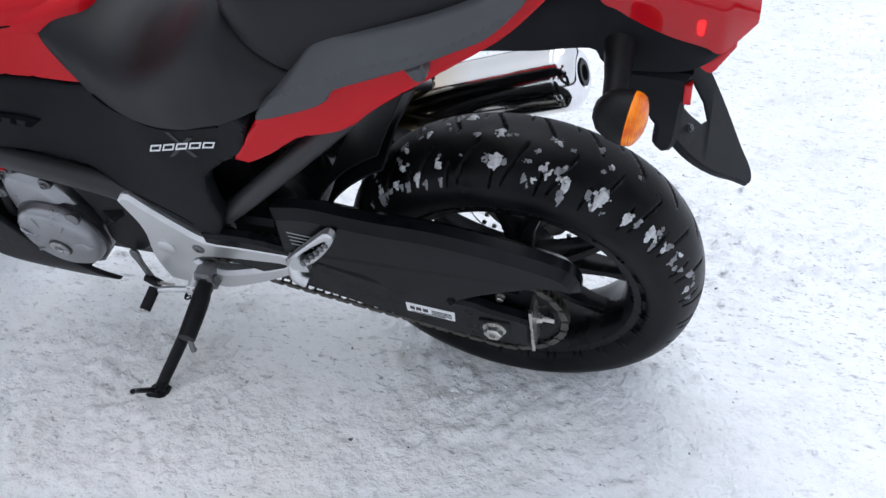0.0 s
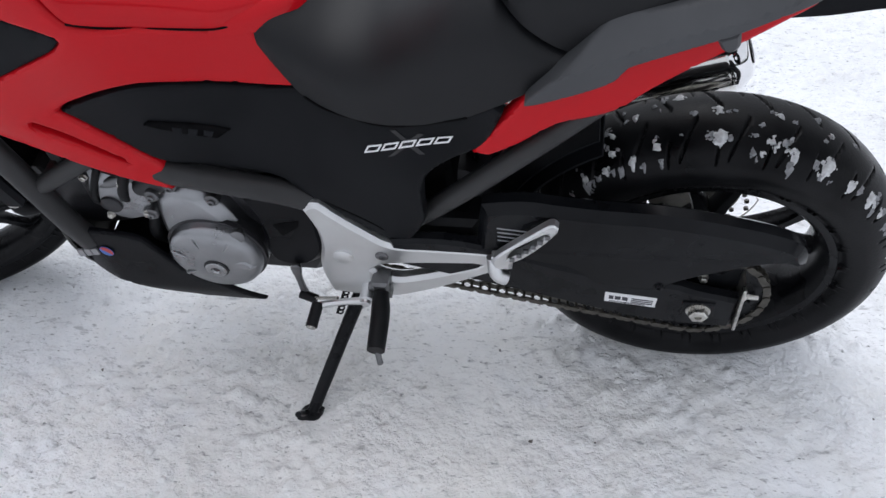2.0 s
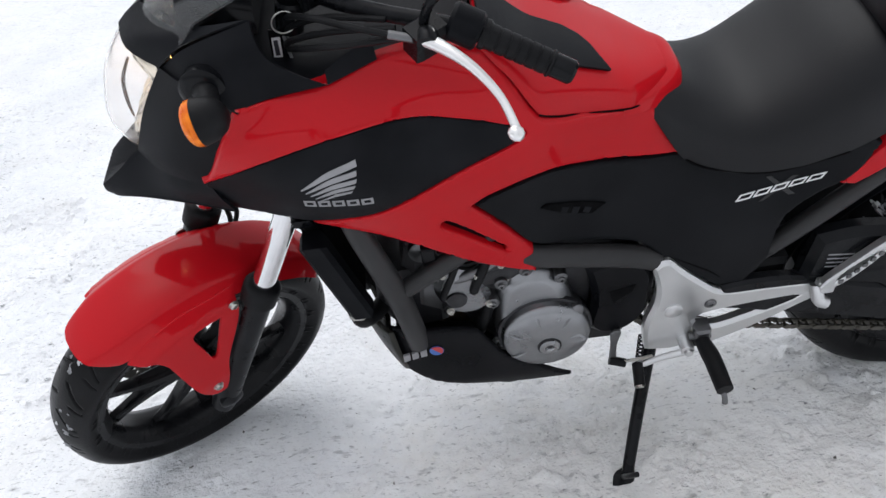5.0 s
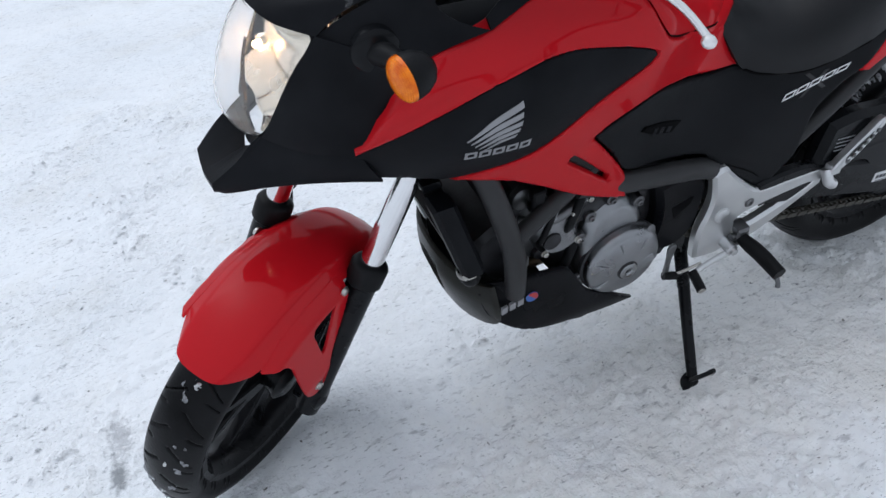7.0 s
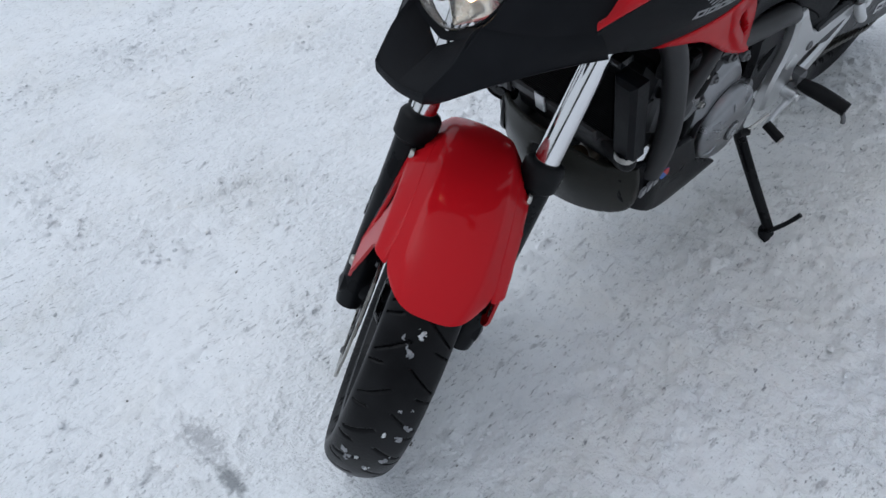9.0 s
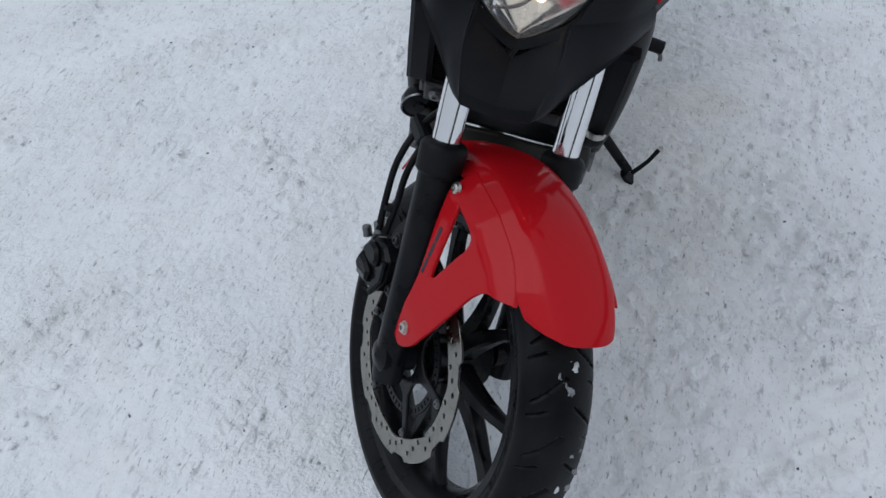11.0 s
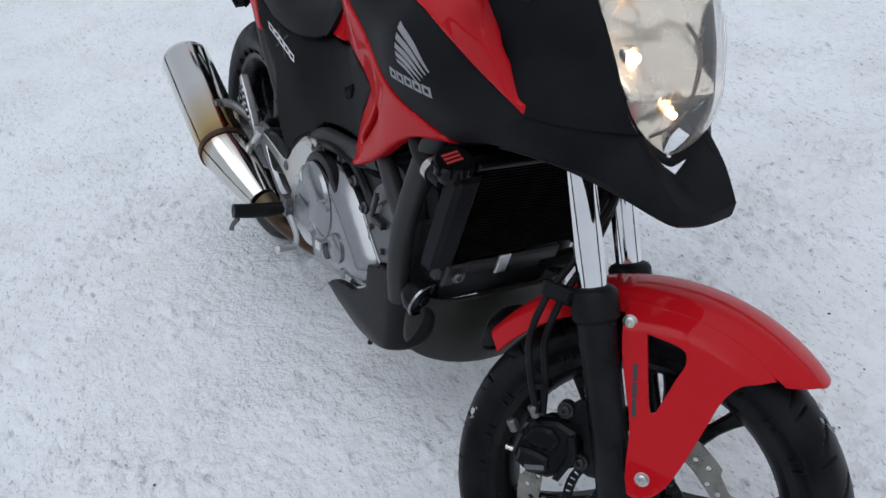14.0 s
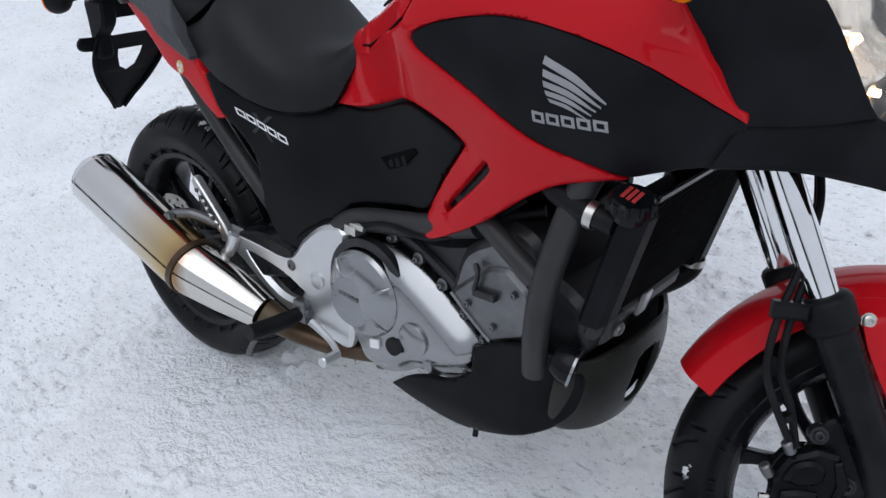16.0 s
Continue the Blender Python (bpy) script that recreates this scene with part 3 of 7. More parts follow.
def loose_snow():
    """Crumbs of snow thrown up in patches and along the tyre prints, and a little dark grit."""
    rng = np.random.RandomState(8)
    base_v = []
    for lat in (0.0, 0.55, 1.1):
        for k in range(6):
            a = k * math.pi / 3 + lat
            base_v.append((math.cos(a) * math.cos(lat), math.sin(a) * math.cos(lat), math.sin(lat)))
    base_v.append((0, 0, 1.0))
    base_v = np.array(base_v)
    base_f = [(r * 6 + k, r * 6 + (k + 1) % 6, (r + 1) * 6 + (k + 1) % 6, (r + 1) * 6 + k) for r in range(2) for k in range(6)] + [(12 + k, 12 + (k + 1) % 6, 18) for k in range(6)]
    for name, count, low, high, mat, text in (("snow_crumbs", 9000, 0.0015, 0.0075, snow, "loose crumbs of white snow on trodden snow"), ("grit", 240, 0.0012, 0.0034, material("wet_grit", (0.05, 0.045, 0.04), 0.6, vary=0.6, vary_scale=90), "dark grit scattered over the snow")):
        x, y = rng.uniform(-1.5, 2.9, count * 3), rng.uniform(-2.1, 1.8, count * 3)
        patch = value_noise(x, y, 2.7, 12, 0.4) * 2.2 + value_noise(x, y, 6.5, 13, 1.4) * 1.2 + 0.05 + 0.35 * np.clip((y - 0.15) / 0.5, 0, 1) + 0.4 * np.exp(-((y - 0.50 - 0.05 * (x - 0.7)) / 0.08) ** 2)
        keep = np.nonzero(rng.rand(count * 3) < (np.clip(patch, 0.05, 1) if name == "snow_crumbs" else 0.4))[0][:count]
        verts, faces = [], []
        for i, k in enumerate(keep):
            size = low + (high - low) * rng.rand() ** 3
            q = base_v * (size * rng.uniform(0.7, 1.5), size * rng.uniform(0.7, 1.3), size * rng.uniform(0.5, 0.9)) * rng.uniform(0.75, 1.25, (19, 1))
            t = rng.uniform(0, 6.28)
            c, w = math.cos(t), math.sin(t)
            verts.append(np.stack((x[k] + q[:, 0] * c - q[:, 1] * w, y[k] + q[:, 0] * w + q[:, 1] * c, surface(x[k], y[k]) + q[:, 2] - 0.15 * size), 1))
            faces += [tuple(j + 19 * i for j in f) for f in base_f]
        mesh = bpy.data.meshes.new(name)
        mesh.from_pydata(np.concatenate(verts).tolist(), [], faces)
        mesh.materials.append(mat)
        mesh.shade_smooth()
        tagged(new(name, mesh), text, "snow" if name == "snow_crumbs" else "grit", kind="stuff")


def backdrop():
    """An unseen dark ring added all round, for the bright metal to mirror."""
    rng = np.random.RandomState(3)
    n = 260
    tops = 1.6 + 1.2 * np.convolve(rng.rand(n + 8), np.ones(9) / 9, "valid") + rng.rand(n) * 1.3
    a = np.linspace(0, 2 * np.pi, n, endpoint=False)
    rows = []
    for k in range(n):
        r0 = 26 + rng.rand() * 2
        rows.append([(0.7 + (r0 + d) * math.cos(a[k]), (r0 + d) * math.sin(a[k]), z) for d, z in ((0.6, -0.3), (0.0, tops[k] * 0.4), (0.5, tops[k] * 0.8), (1.6, tops[k]), (3.2, -0.3))])
    v, f = grid(np.array(rows), True, False)
    mesh = bpy.data.meshes.new("backdrop")
    mesh.from_pydata(v.tolist(), [], f)
    mesh.materials.append(material("dark_surround", (0.018, 0.021, 0.018), 0.9, vary=1.5, vary_scale=0.7))
    tagged(new("backdrop", mesh), "unseen dark ring added round the snowy yard for reflections", "tree line", kind="structure")


loose_snow()
backdrop()

# ---- the motorcycle: x ahead, y to its left, z up in its own mid plane ----
LEAN = 14.1
bike = new("motorcycle")
bike.matrix_world = pose(0, 0, 0, -LEAN, 0, 0)
tagged(bike, "red and black adventure motorcycle leaning on its side stand in snow", "motorcycle")

RAKE, STEER, HEAD_X = 26.0, 35.5, 1.605
steer_axis = Vector((-math.sin(radians(RAKE)), 0, math.cos(radians(RAKE))))
TURNED = Matrix.Translation((HEAD_X, 0, 0)) @ Matrix.Rotation(radians(STEER), 4, steer_axis) @ Matrix.Translation((-HEAD_X, 0, 0))

SKIN = [(1.32, 0.834, 0.155), (1.178, 0.74, 0.164), (1.171, 0.816, 0.213), (1.074, 0.827, 0.225), (1.086, 0.892, 0.225), (0.849, 0.893, 0.204), (0.83, 0.91, 0.201),
        (0.675, 0.845, 0.117), (0.639, 0.832, 0.105), (0.585, 0.736, 0.109), (0.978, 0.725, 0.194), (0.882, 0.629, 0.172), (0.931, 0.746, 0.18), (0.816, 0.705, 0.163),
        (0.715, 0.662, 0.132), (0.49, 0.436, 0.158), (0.632, 0.513, 0.149), (0.62, 0.549, 0.157), (0.828, 0.602, 0.151), (0.344, 0.684, 0.175), (0.271, 0.788, 0.184),
        (0.502, 0.661, 0.159), (0.373, 0.699, 0.166), (0.839, 0.568, 0.172), (1.142, 0.976, 0.158), (1.238, 0.98, 0.19), (0.901, 1.007, 0.179), (0.865, 0.962, 0.189),
        (1.04, 0.995, 0.14), (1.107, 0.774, 0.202)]


def make_skin(rows, stiff=2e-3):
    """A smooth sheet y(x, z) through the body's bulge points."""
    c = np.array(rows)
    n = len(c)
    def kernel(d):
        return np.where(d > 0, d * d * np.log(d + 1e-12), 0)
    k = kernel(np.linalg.norm(c[:, None, :2] - c[None, :, :2], axis=2)) + np.eye(n) * stiff
    p = np.c_[np.ones(n), c[:, :2]]
    w = np.linalg.solve(np.block([[k, p], [p.T, np.zeros((3, 3))]]), np.r_[c[:, 2], 0, 0, 0])
    def skin(x, z):
        x, z = np.atleast_1d(x).astype(float), np.atleast_1d(z).astype(float)
        d = np.hypot(x[:, None] - c[None, :, 0], z[:, None] - c[None, :, 1])
        return kernel(d) @ w[:n] + w[n] + w[n + 1] * x + w[n + 2] * z
    return skin


flat_skin = make_skin(SKIN)


def body_skin(x, z):
    """The flank with a soft fold above the black infill."""
    x, z = np.atleast_1d(x).astype(float), np.atleast_1d(z).astype(float)
    fold_z = np.interp(x, (0.90, 0.96, 1.04, 1.12, 1.20, 1.30), (0.955, 0.962, 0.962, 0.952, 0.935, 0.90))
    d = z - fold_z
    near = np.clip((x - 0.86) / 0.05, 0, 1) * np.clip((1.31 - x) / 0.05, 0, 1)
    return flat_skin(x, z) + near * (0.0055 * np.exp(-(d / 0.016) ** 2) - 0.004 * np.exp(-((d - 0.030) / 0.018) ** 2))


def both(name, vf, mat, parent, label="", sharp=38):
    """The part and its mirror image on the right side."""
    return part(name, vf, mat, parent, label, sharp), part(name, mirror(vf), mat, parent, label, sharp)


# ---- wheels ----
def tyre_mesh(centre, radius, half, rim_r, pitch, n=1000, deep=0.0060):
    """A tyre with cut tread grooves, lying round the y axis."""
    prof = np.array([(-0.78, rim_r + 0.004), (-0.80, rim_r + 0.010), (-0.93, rim_r + 0.020), (-1.0, rim_r + 0.42 * (radius - rim_r)), (-0.985, rim_r + 0.56 * (radius - rim_r)), (-0.92, rim_r + 0.68 * (radius - rim_r)),
                     (-0.79, rim_r + 0.80 * (radius - rim_r)), (-0.58, rim_r + 0.90 * (radius - rim_r)), (-0.30, rim_r + 0.972 * (radius - rim_r)), (0, radius)])
    prof = np.concatenate((prof, (prof * (-1, 1))[-2::-1]))
    fine = catmull(prof, 4)
    yy, rr = fine[:, 0] * half, fine[:, 1]
    th = np.linspace(0, 2 * np.pi, n, endpoint=False)
    T, Y = np.meshgrid(th, yy, indexing="ij")
    R = np.tile(rr, (n, 1))
    q = Y / half
    cut = np.zeros_like(R)
    for side in (-1, 1):
        s = q * side
        # long slanted grooves from near the crown to the shoulder, and short ones between
        ph = (T / pitch + 0.35 * side * 0 + 0.55 * s + (0.5 if side > 0 else 0)) % 1.0
        band = np.clip((s - 0.10) / 0.06, 0, 1) * np.clip((0.90 - s) / 0.05, 0, 1)
        cut = np.maximum(cut, np.clip(1 - np.abs(ph - 0.5) / 0.034, 0, 1) * band)
        ph2 = (T / pitch + 0.25 * s + (0.0 if side > 0 else 0.5)) % 1.0
        band2 = np.clip((s - 0.52) / 0.05, 0, 1) * np.clip((0.94 - s) / 0.04, 0, 1)
        cut = np.maximum(cut, np.clip(1 - np.abs(ph2 - 0.5) / 0.030, 0, 1) * band2)
    R = R - deep * np.clip(cut * 1.6, 0, 1)
    p = np.stack((centre[0] + R * np.cos(T), centre[1] + Y, centre[2] + R * np.sin(T)), 2)
    v, f = grid(p, True, False)
    return flip((v, f))


def rim_mesh(centre, r, half):
    prof = [(-half, r + 0.004), (-half + 0.004, r + 0.010), (-half + 0.010, r + 0.004), (-half + 0.020, r - 0.010), (-half * 0.45, r - 0.020), (half * 0.45, r - 0.020), (half - 0.020, r - 0.010),
            (half - 0.010, r + 0.004), (half - 0.004, r + 0.010), (half, r + 0.004), (half - 0.002, r - 0.008), (half - 0.012, r - 0.017), (half * 0.45, r - 0.026), (-half * 0.45, r - 0.026), (-half + 0.012, r - 0.017), (-half + 0.002, r - 0.008)]
    return lathe(prof, centre, (0, 1, 0), 96, True)


def spoke_mesh(centre, angle, lean, r0, r1, half_y):
    """One tapered spoke from the hub to the rim; lean turns its outer end along the rim."""
    rings = []
    for k, t in enumerate(np.linspace(0, 1, 9)):
        r = r0 + (r1 - r0) * t
        a = angle + lean * t
        wide = 0.018 * (1 - t) ** 1.5 + 0.0115 + 0.010 * max(0, t - 0.8) / 0.2
        thick = half_y * (0.75 - 0.35 * t)
        c, s = math.cos(a), math.sin(a)
        ring = []
        for u, w in ((-1, -0.7), (-0.7, -1), (0.7, -1), (1, -0.7), (1, 0.7), (0.7, 1), (-0.7, 1), (-1, 0.7)):
            x, z = r * c - u * wide * s * 0.62, r * s + u * wide * c * 0.62
            ring.append((centre[0] + x, centre[1] + w * thick, centre[2] + z))
        rings.append(ring)
    return grid(np.array(rings), False, True)


def drilled_disc(centre, y, r_out, r_in, petals, rows, thick=0.004, hole=0.0042, per=4):
    """A wave-edged brake rotor with drilled holes."""
    a = np.linspace(0, 2 * np.pi, petals * 24, endpoint=False)
    ro = r_out - 0.007 * np.clip((np.cos(a * petals) - 0.55) * 5, 0, 1)
    ri = r_in + 0.004 * (0.5 + 0.5 * np.cos(a * petals + 1.0)) ** 3
    outer = np.stack((centre[0] + ro * np.cos(a), centre[2] + ro * np.sin(a)), 1)
    holes = [np.stack((centre[0] + ri * np.cos(a), centre[2] + ri * np.sin(a)), 1)]
    for k in range(petals):
        for j in range(per):
            rad = rows[j % len(rows)]
            ang = 2 * np.pi * (k + (j + 0.5) / per) / petals
            hx, hz = centre[0] + rad * math.cos(ang), centre[2] + rad * math.sin(ang)
            holes.append([(hx + hole * math.cos(q), hz + hole * math.sin(q)) for q in np.linspace(0, 2 * np.pi, 8, endpoint=False)])
    return prism(outer, y, y + thick, 0.0006, holes)


REAR = (0.0, 0.0, 0.309)
FRONT = (1.508, 0.0, 0.289)
REAR_WHEEL, FRONT_WHEEL = (-0.009, 0.006, 0.297), (1.515, 0.0, 0.288)


def wheel(name, centre, radius, half, rim_r, pitch, m, label, phase):
    hub = part(name, moved(join(lathe(((-0.055, 0.0), (-0.055, 0.032), (-0.045, 0.045), (-0.02, 0.036), (0.02, 0.036), (0.045, 0.045), (0.055, 0.032), (0.055, 0.0)), centre, (0, 1, 0), 40)), m), rim_black, bike, label)
    part("rim", moved(rim_mesh(centre, rim_r, half * 0.80), m), rim_black, hub)
    part("tyre", moved(tyre_mesh(centre, radius, half, rim_r, pitch, deep=0.0065 if half > 0.07 else 0.0055), m), rubber, hub, "black road tyre with snow in its grooves", 50)
    for k in range(5):
        for lean in (-0.21, 0.21):
            part("spoke", moved(spoke_mesh(centre, phase + k * 2 * math.pi / 5 + lean * 0.35, lean, 0.036, rim_r - 0.024, half * 0.42), m), rim_black, hub)
    return hub


STRAIGHT = Matrix.Identity(4)
rear_wheel = wheel("rear_wheel", REAR_WHEEL, 0.312, 0.082, 0.213, 2 * math.pi / 26, STRAIGHT, "black five-spoke rear wheel with a wide tyre", 0.35)
front_wheel = wheel("front_wheel", FRONT_WHEEL, 0.2925, 0.0555, 0.226, 2 * math.pi / 24, TURNED, "black five-spoke front wheel turned to the left", 0.15)

# rear hub: sprocket, chain, disc
r_sprocket = 0.108
teeth = []
for k in range(43):
    for da, r in ((-0.035, 0.0), (-0.018, 0.0055), (0.018, 0.0055), (0.035, 0.0)):
        ang = 2 * math.pi * k / 43 + da * 1.6
        teeth.append((REAR[0] + (r_sprocket - 0.004 + r) * math.cos(ang), REAR[2] + (r_sprocket - 0.004 + r) * math.sin(ang)))
cutouts = []
for k in range(5):
    a0 = 2 * math.pi * k / 5
    cutouts.append([(REAR[0] + r * math.cos(a0 + a), REAR[2] + r * math.sin(a0 + a)) for r, a in ((0.066, 0.18), (0.090, 0.16), (0.092, 0.5), (0.090, 0.84), (0.066, 0.82), (0.064, 0.5))])
part("sprocket", prism(teeth, 0.1235, 0.1305, 0.001, cutouts), black_metal, rear_wheel, "steel chain sprocket")
part("sprocket_carrier", lathe(((0.045, 0.0), (0.045, 0.062), (0.075, 0.066), (0.115, 0.062), (0.124, 0.05), (0.132, 0.03), (0.132, 0.0)), REAR, (0, 1, 0), 36), black_metal, rear_wheel)
part("brake_disc", drilled_disc(REAR, -0.098, 0.120, 0.084, 6, (0.092, 0.102, 0.111), per=6), disc_steel, rear_wheel, "drilled steel rear brake disc")
for k in range(5):
    a = 2 * math.pi * k / 5 + 0.4
    part("sprocket_bolt", hexagon((REAR[0] + 0.050 * math.cos(a), 0.131, REAR[2] + 0.050 * math.sin(a)), (0, 1, 0), 0.007, 0.010), bolt_steel, rear_wheel)


def chain_mesh():
    """The closed run of links round both sprockets."""
    c0, r0, c1, r1 = np.array((REAR[0], REAR[2])), r_sprocket + 0.003, np.array((0.605, 0.378)), 0.041
    d = c1 - c0
    base = math.atan2(d[1], d[0])
    off = math.acos((r0 - r1) / np.linalg.norm(d))
    run = []
    for a in np.linspace(base + off, base + 2 * math.pi - off, 40):
        run.append(c0 + r0 * np.array((math.cos(a), math.sin(a))))
    for a in np.linspace(base - off, base + off, 14):
        run.append(c1 + r1 * np.array((math.cos(a), math.sin(a))))
    run = np.array(run + [run[0]])
    # the lower run hangs a little
    s = np.r_[0, np.cumsum(np.linalg.norm(np.diff(run, axis=0), axis=1))]
    count = int(round(s[-1] / 0.0158))
    at = np.linspace(0, s[-1], count + 1)
    pts = np.stack((np.interp(at, s, run[:, 0]), np.interp(at, s, run[:, 1])), 1)
    pieces = []
    for k in range(count):
        a, b = pts[k], pts[k + 1]
        t = (b - a) / (np.linalg.norm(b - a) + 1e-9)
        n = np.array((-t[1], t[0]))
        outl = []
        for c, sgn in ((a, -1), (b, 1)):
            for ang in (-90, -40, 0, 40, 90):
                q = radians(ang) * sgn
                outl.append(c + 0.0062 * (math.cos(q) * t * sgn + math.sin(q) * n))
        mid = (a + b) / 2
        outl.insert(5, mid - 0.0048 * n * 1)
        outl = sorted(outl, key=lambda w: math.atan2((w - mid) @ n, (w - mid) @ t))
        wide = 0.0085 if k % 2 else 0.0062
        for sy in (-1, 1):
            pieces.append(prism(outl, 0.127 + sy * wide - 0.0009, 0.127 + sy * wide + 0.0009, 0))
        pieces.append(lathe(((-0.0098, 0), (-0.0098, 0.0026), (0.0098, 0.0026), (0.0098, 0)), (a[0], 0.127, a[1]), (0, 1, 0), 6))
    return join(*pieces)


part("drive_chain", chain_mesh(), chain_steel, bike, "oily steel drive chain", 30)

# swingarm with its guard
arm = [(0.50, 0.455), (0.44, 0.462), (0.36, 0.455), (0.22, 0.408), (0.10, 0.380), (0.039, 0.374), (0.006, 0.360), (-0.045, 0.348), (-0.061, 0.344), (-0.058, 0.264), (0.017, 0.265), (0.115, 0.280), (0.213, 0.310), (0.329, 0.346), (0.50, 0.395)]
swing = part("swingarm", prism(rounded(arm, 0.02, 50), 0.140, 0.166, 0.006), black_metal, bike, "black steel swingarm")
part("swingarm_arm", prism(rounded(arm, 0.02, 50), -0.166, -0.118, 0.006), black_metal, swing)
part("cross_tube", box(0.36, 0.47, -0.12, 0.12, 0.385, 0.455, 0.01), black_metal, swing)
guard = [(0.345, 0.548), (0.300, 0.556), (0.267, 0.557), (0.224, 0.551), (0.164, 0.545), (0.08, 0.541), (-0.005, 0.527), (-0.081, 0.508), (-0.125, 0.489), (-0.140, 0.463), (-0.141, 0.441), (-0.09, 0.441), (-0.033, 0.418), (0.027, 0.386), (0.066, 0.358), (0.118, 0.353), (0.175, 0.366), (0.212, 0.400), (0.259, 0.412), (0.36, 0.44)]
part("chain_guard", prism(rounded(guard, 0.012, 60), 0.120, 0.1665, 0.014), gloss_black, swing, "black plastic chain guard")
part("guard_bolt", button((0.068, 0.1665, 0.376), (0, 1, 0), 0.007, 0.005), black_metal, swing)
part("axle_nut", hexagon((0.0, 0.169, 0.318), (0, 1, 0), 0.016, 0.016), bolt_steel, swing, "steel axle nut")
part("axle_washer", box(-0.026, 0.026, 0.164, 0.170, 0.300, 0.337, 0.002), black_metal, swing)
part("adjuster_plate", box(-0.066, -0.061, 0.112, 0.172, 0.266, 0.384, 0.001), bolt_steel, swing, "bright steel chain adjuster plate")
part("adjuster_bolt", tube([(-0.061, 0.142, 0.325), (-0.095, 0.142, 0.325)], 0.0045, 8, 1), bolt_steel, swing)
part("adjuster_nut", hexagon((-0.067, 0.142, 0.325), (-1, 0, 0), 0.008, 0.009), bolt_steel, swing)
sticker = part("sticker", prism([(0.151, 0.351), (0.067, 0.341), (0.069, 0.314), (0.152, 0.325)], 0.1662, 0.1672, 0), decal_white, swing, "white and blue printed sticker")


def label_bar(parent, p, du, dv, u0, u1, v0, v1, mat, y, name="print_bar"):
    """A printed bar on a flat label: p plus u and v shares of the edges du and dv in (x, z)."""
    c = [(p[0] + u * du[0] + v * dv[0], p[1] + u * du[1] + v * dv[1]) for u, v in ((u0, v0), (u1, v0), (u1, v1), (u0, v1))]
    return part(name, prism(c, y, y + 0.0005, 0), mat, parent)


sp, su, sv = (0.152, 0.325), (-0.083, -0.011), (-0.001, 0.026)
for u0, u1, v0, v1 in ((0.08, 0.17, 0.35, 0.72), (0.20, 0.31, 0.35, 0.72), (0.34, 0.45, 0.35, 0.72)):
    label_bar(sticker, sp, su, sv, u0, u1, v0, v1, decal_dark, 0.1672)
for v0 in (0.22, 0.42, 0.62):
    label_bar(sticker, sp, su, sv, 0.52, 0.94, v0, v0 + 0.10, decal_dark, 0.1672)
label_bar(sticker, sp, su, sv, 0.10, 0.80, 0.08, 0.14, decal_dark, 0.1672)
for k in range(4):
    label_bar(swing, (0.322, 0.507 - 0.010 * k), (-0.05, -0.006), (0, 0.003), 0.0, 0.95 - 0.06 * k, 0, 1, decal_grey, 0.1670)

# ---- engine ----
engine = part("engine", prism(rounded([(0.66, 0.27), (0.62, 0.36), (0.63, 0.50), (0.72, 0.55), (0.84, 0.56), (0.97, 0.60), (1.05, 0.60), (1.06, 0.50), (0.98, 0.42), (0.92, 0.33), (0.85, 0.28)], 0.03, 60), -0.125, 0.115, 0.02), cast_dark, bike, "silver and dark two-cylinder engine")
case_l = [(0.889, 0.518), (0.870, 0.535), (0.847, 0.544), (0.825, 0.542), (0.805, 0.531), (0.790, 0.513), (0.777, 0.494), (0.768, 0.468), (0.757, 0.435), (0.738, 0.412), (0.730, 0.38), (0.744, 0.34), (0.78, 0.311), (0.825, 0.300), (0.87, 0.318), (0.900, 0.36), (0.908, 0.41), (0.903, 0.47)]
cover_l = part("alternator_cover", terrace(rounded(case_l, 0.010, 80), ((0.10, 0.0), (0.136, 0.0), (0.140, 0.002), (0.154, 0.014), (0.157, 0.020))), cast_silver, engine, "silver cast alternator cover")
part("cover_dome", lathe(((-0.02, 0.0), (-0.02, 0.083), (0.016, 0.082), (0.024, 0.078), (0.030, 0.069), (0.034, 0.036), (0.0345, 0.0)), (0.817, 0.152, 0.390), (0, 1, 0), 56), cast_silver, cover_l)
part("dome_band", lathe(((-0.004, 0.083), (-0.004, 0.0875), (0.0052, 0.0875), (0.0062, 0.086), (0.0062, 0.081)), (0.817, 0.152, 0.390), (0, 1, 0), 56), cast_dark, cover_l)
part("inspection_cap", lathe(((0.0, 0.0), (0.0, 0.019), (0.004, 0.019), (0.0055, 0.016), (0.0055, 0.009), (0.002, 0.007), (0.002, 0.0)), (0.814, 0.1865, 0.378), (0, 1, 0), 28), polished_alloy, cover_l)
part("cap_groove", lathe(((0, 0.019), (0, 0.0225), (0.0012, 0.0222), (0.0012, 0.019)), (0.814, 0.1862, 0.378), (0, 1, 0), 28), cast_dark, cover_l)
part("cap_socket", lathe(((0, 0), (0, 0.0062), (0.0008, 0.0058), (0.0008, 0)), (0.814, 0.1885, 0.378), (0, 1, 0), 6), cast_dark, cover_l)
for x, z in ((0.897, 0.352), (0.787, 0.519), (0.849, 0.549), (0.892, 0.522), (0.909, 0.475), (0.79, 0.303)):
    b = part("cover_bolt", join(lathe(((-0.05, 0), (-0.05, 0.013), (0.0, 0.012), (0.002, 0.010), (0.002, 0)), (x, 0.150, z), (0, 1, 0), 16), button((x, 0.151, z), (0, 1, 0), 0.007, 0.006)), dull_alloy, cover_l)
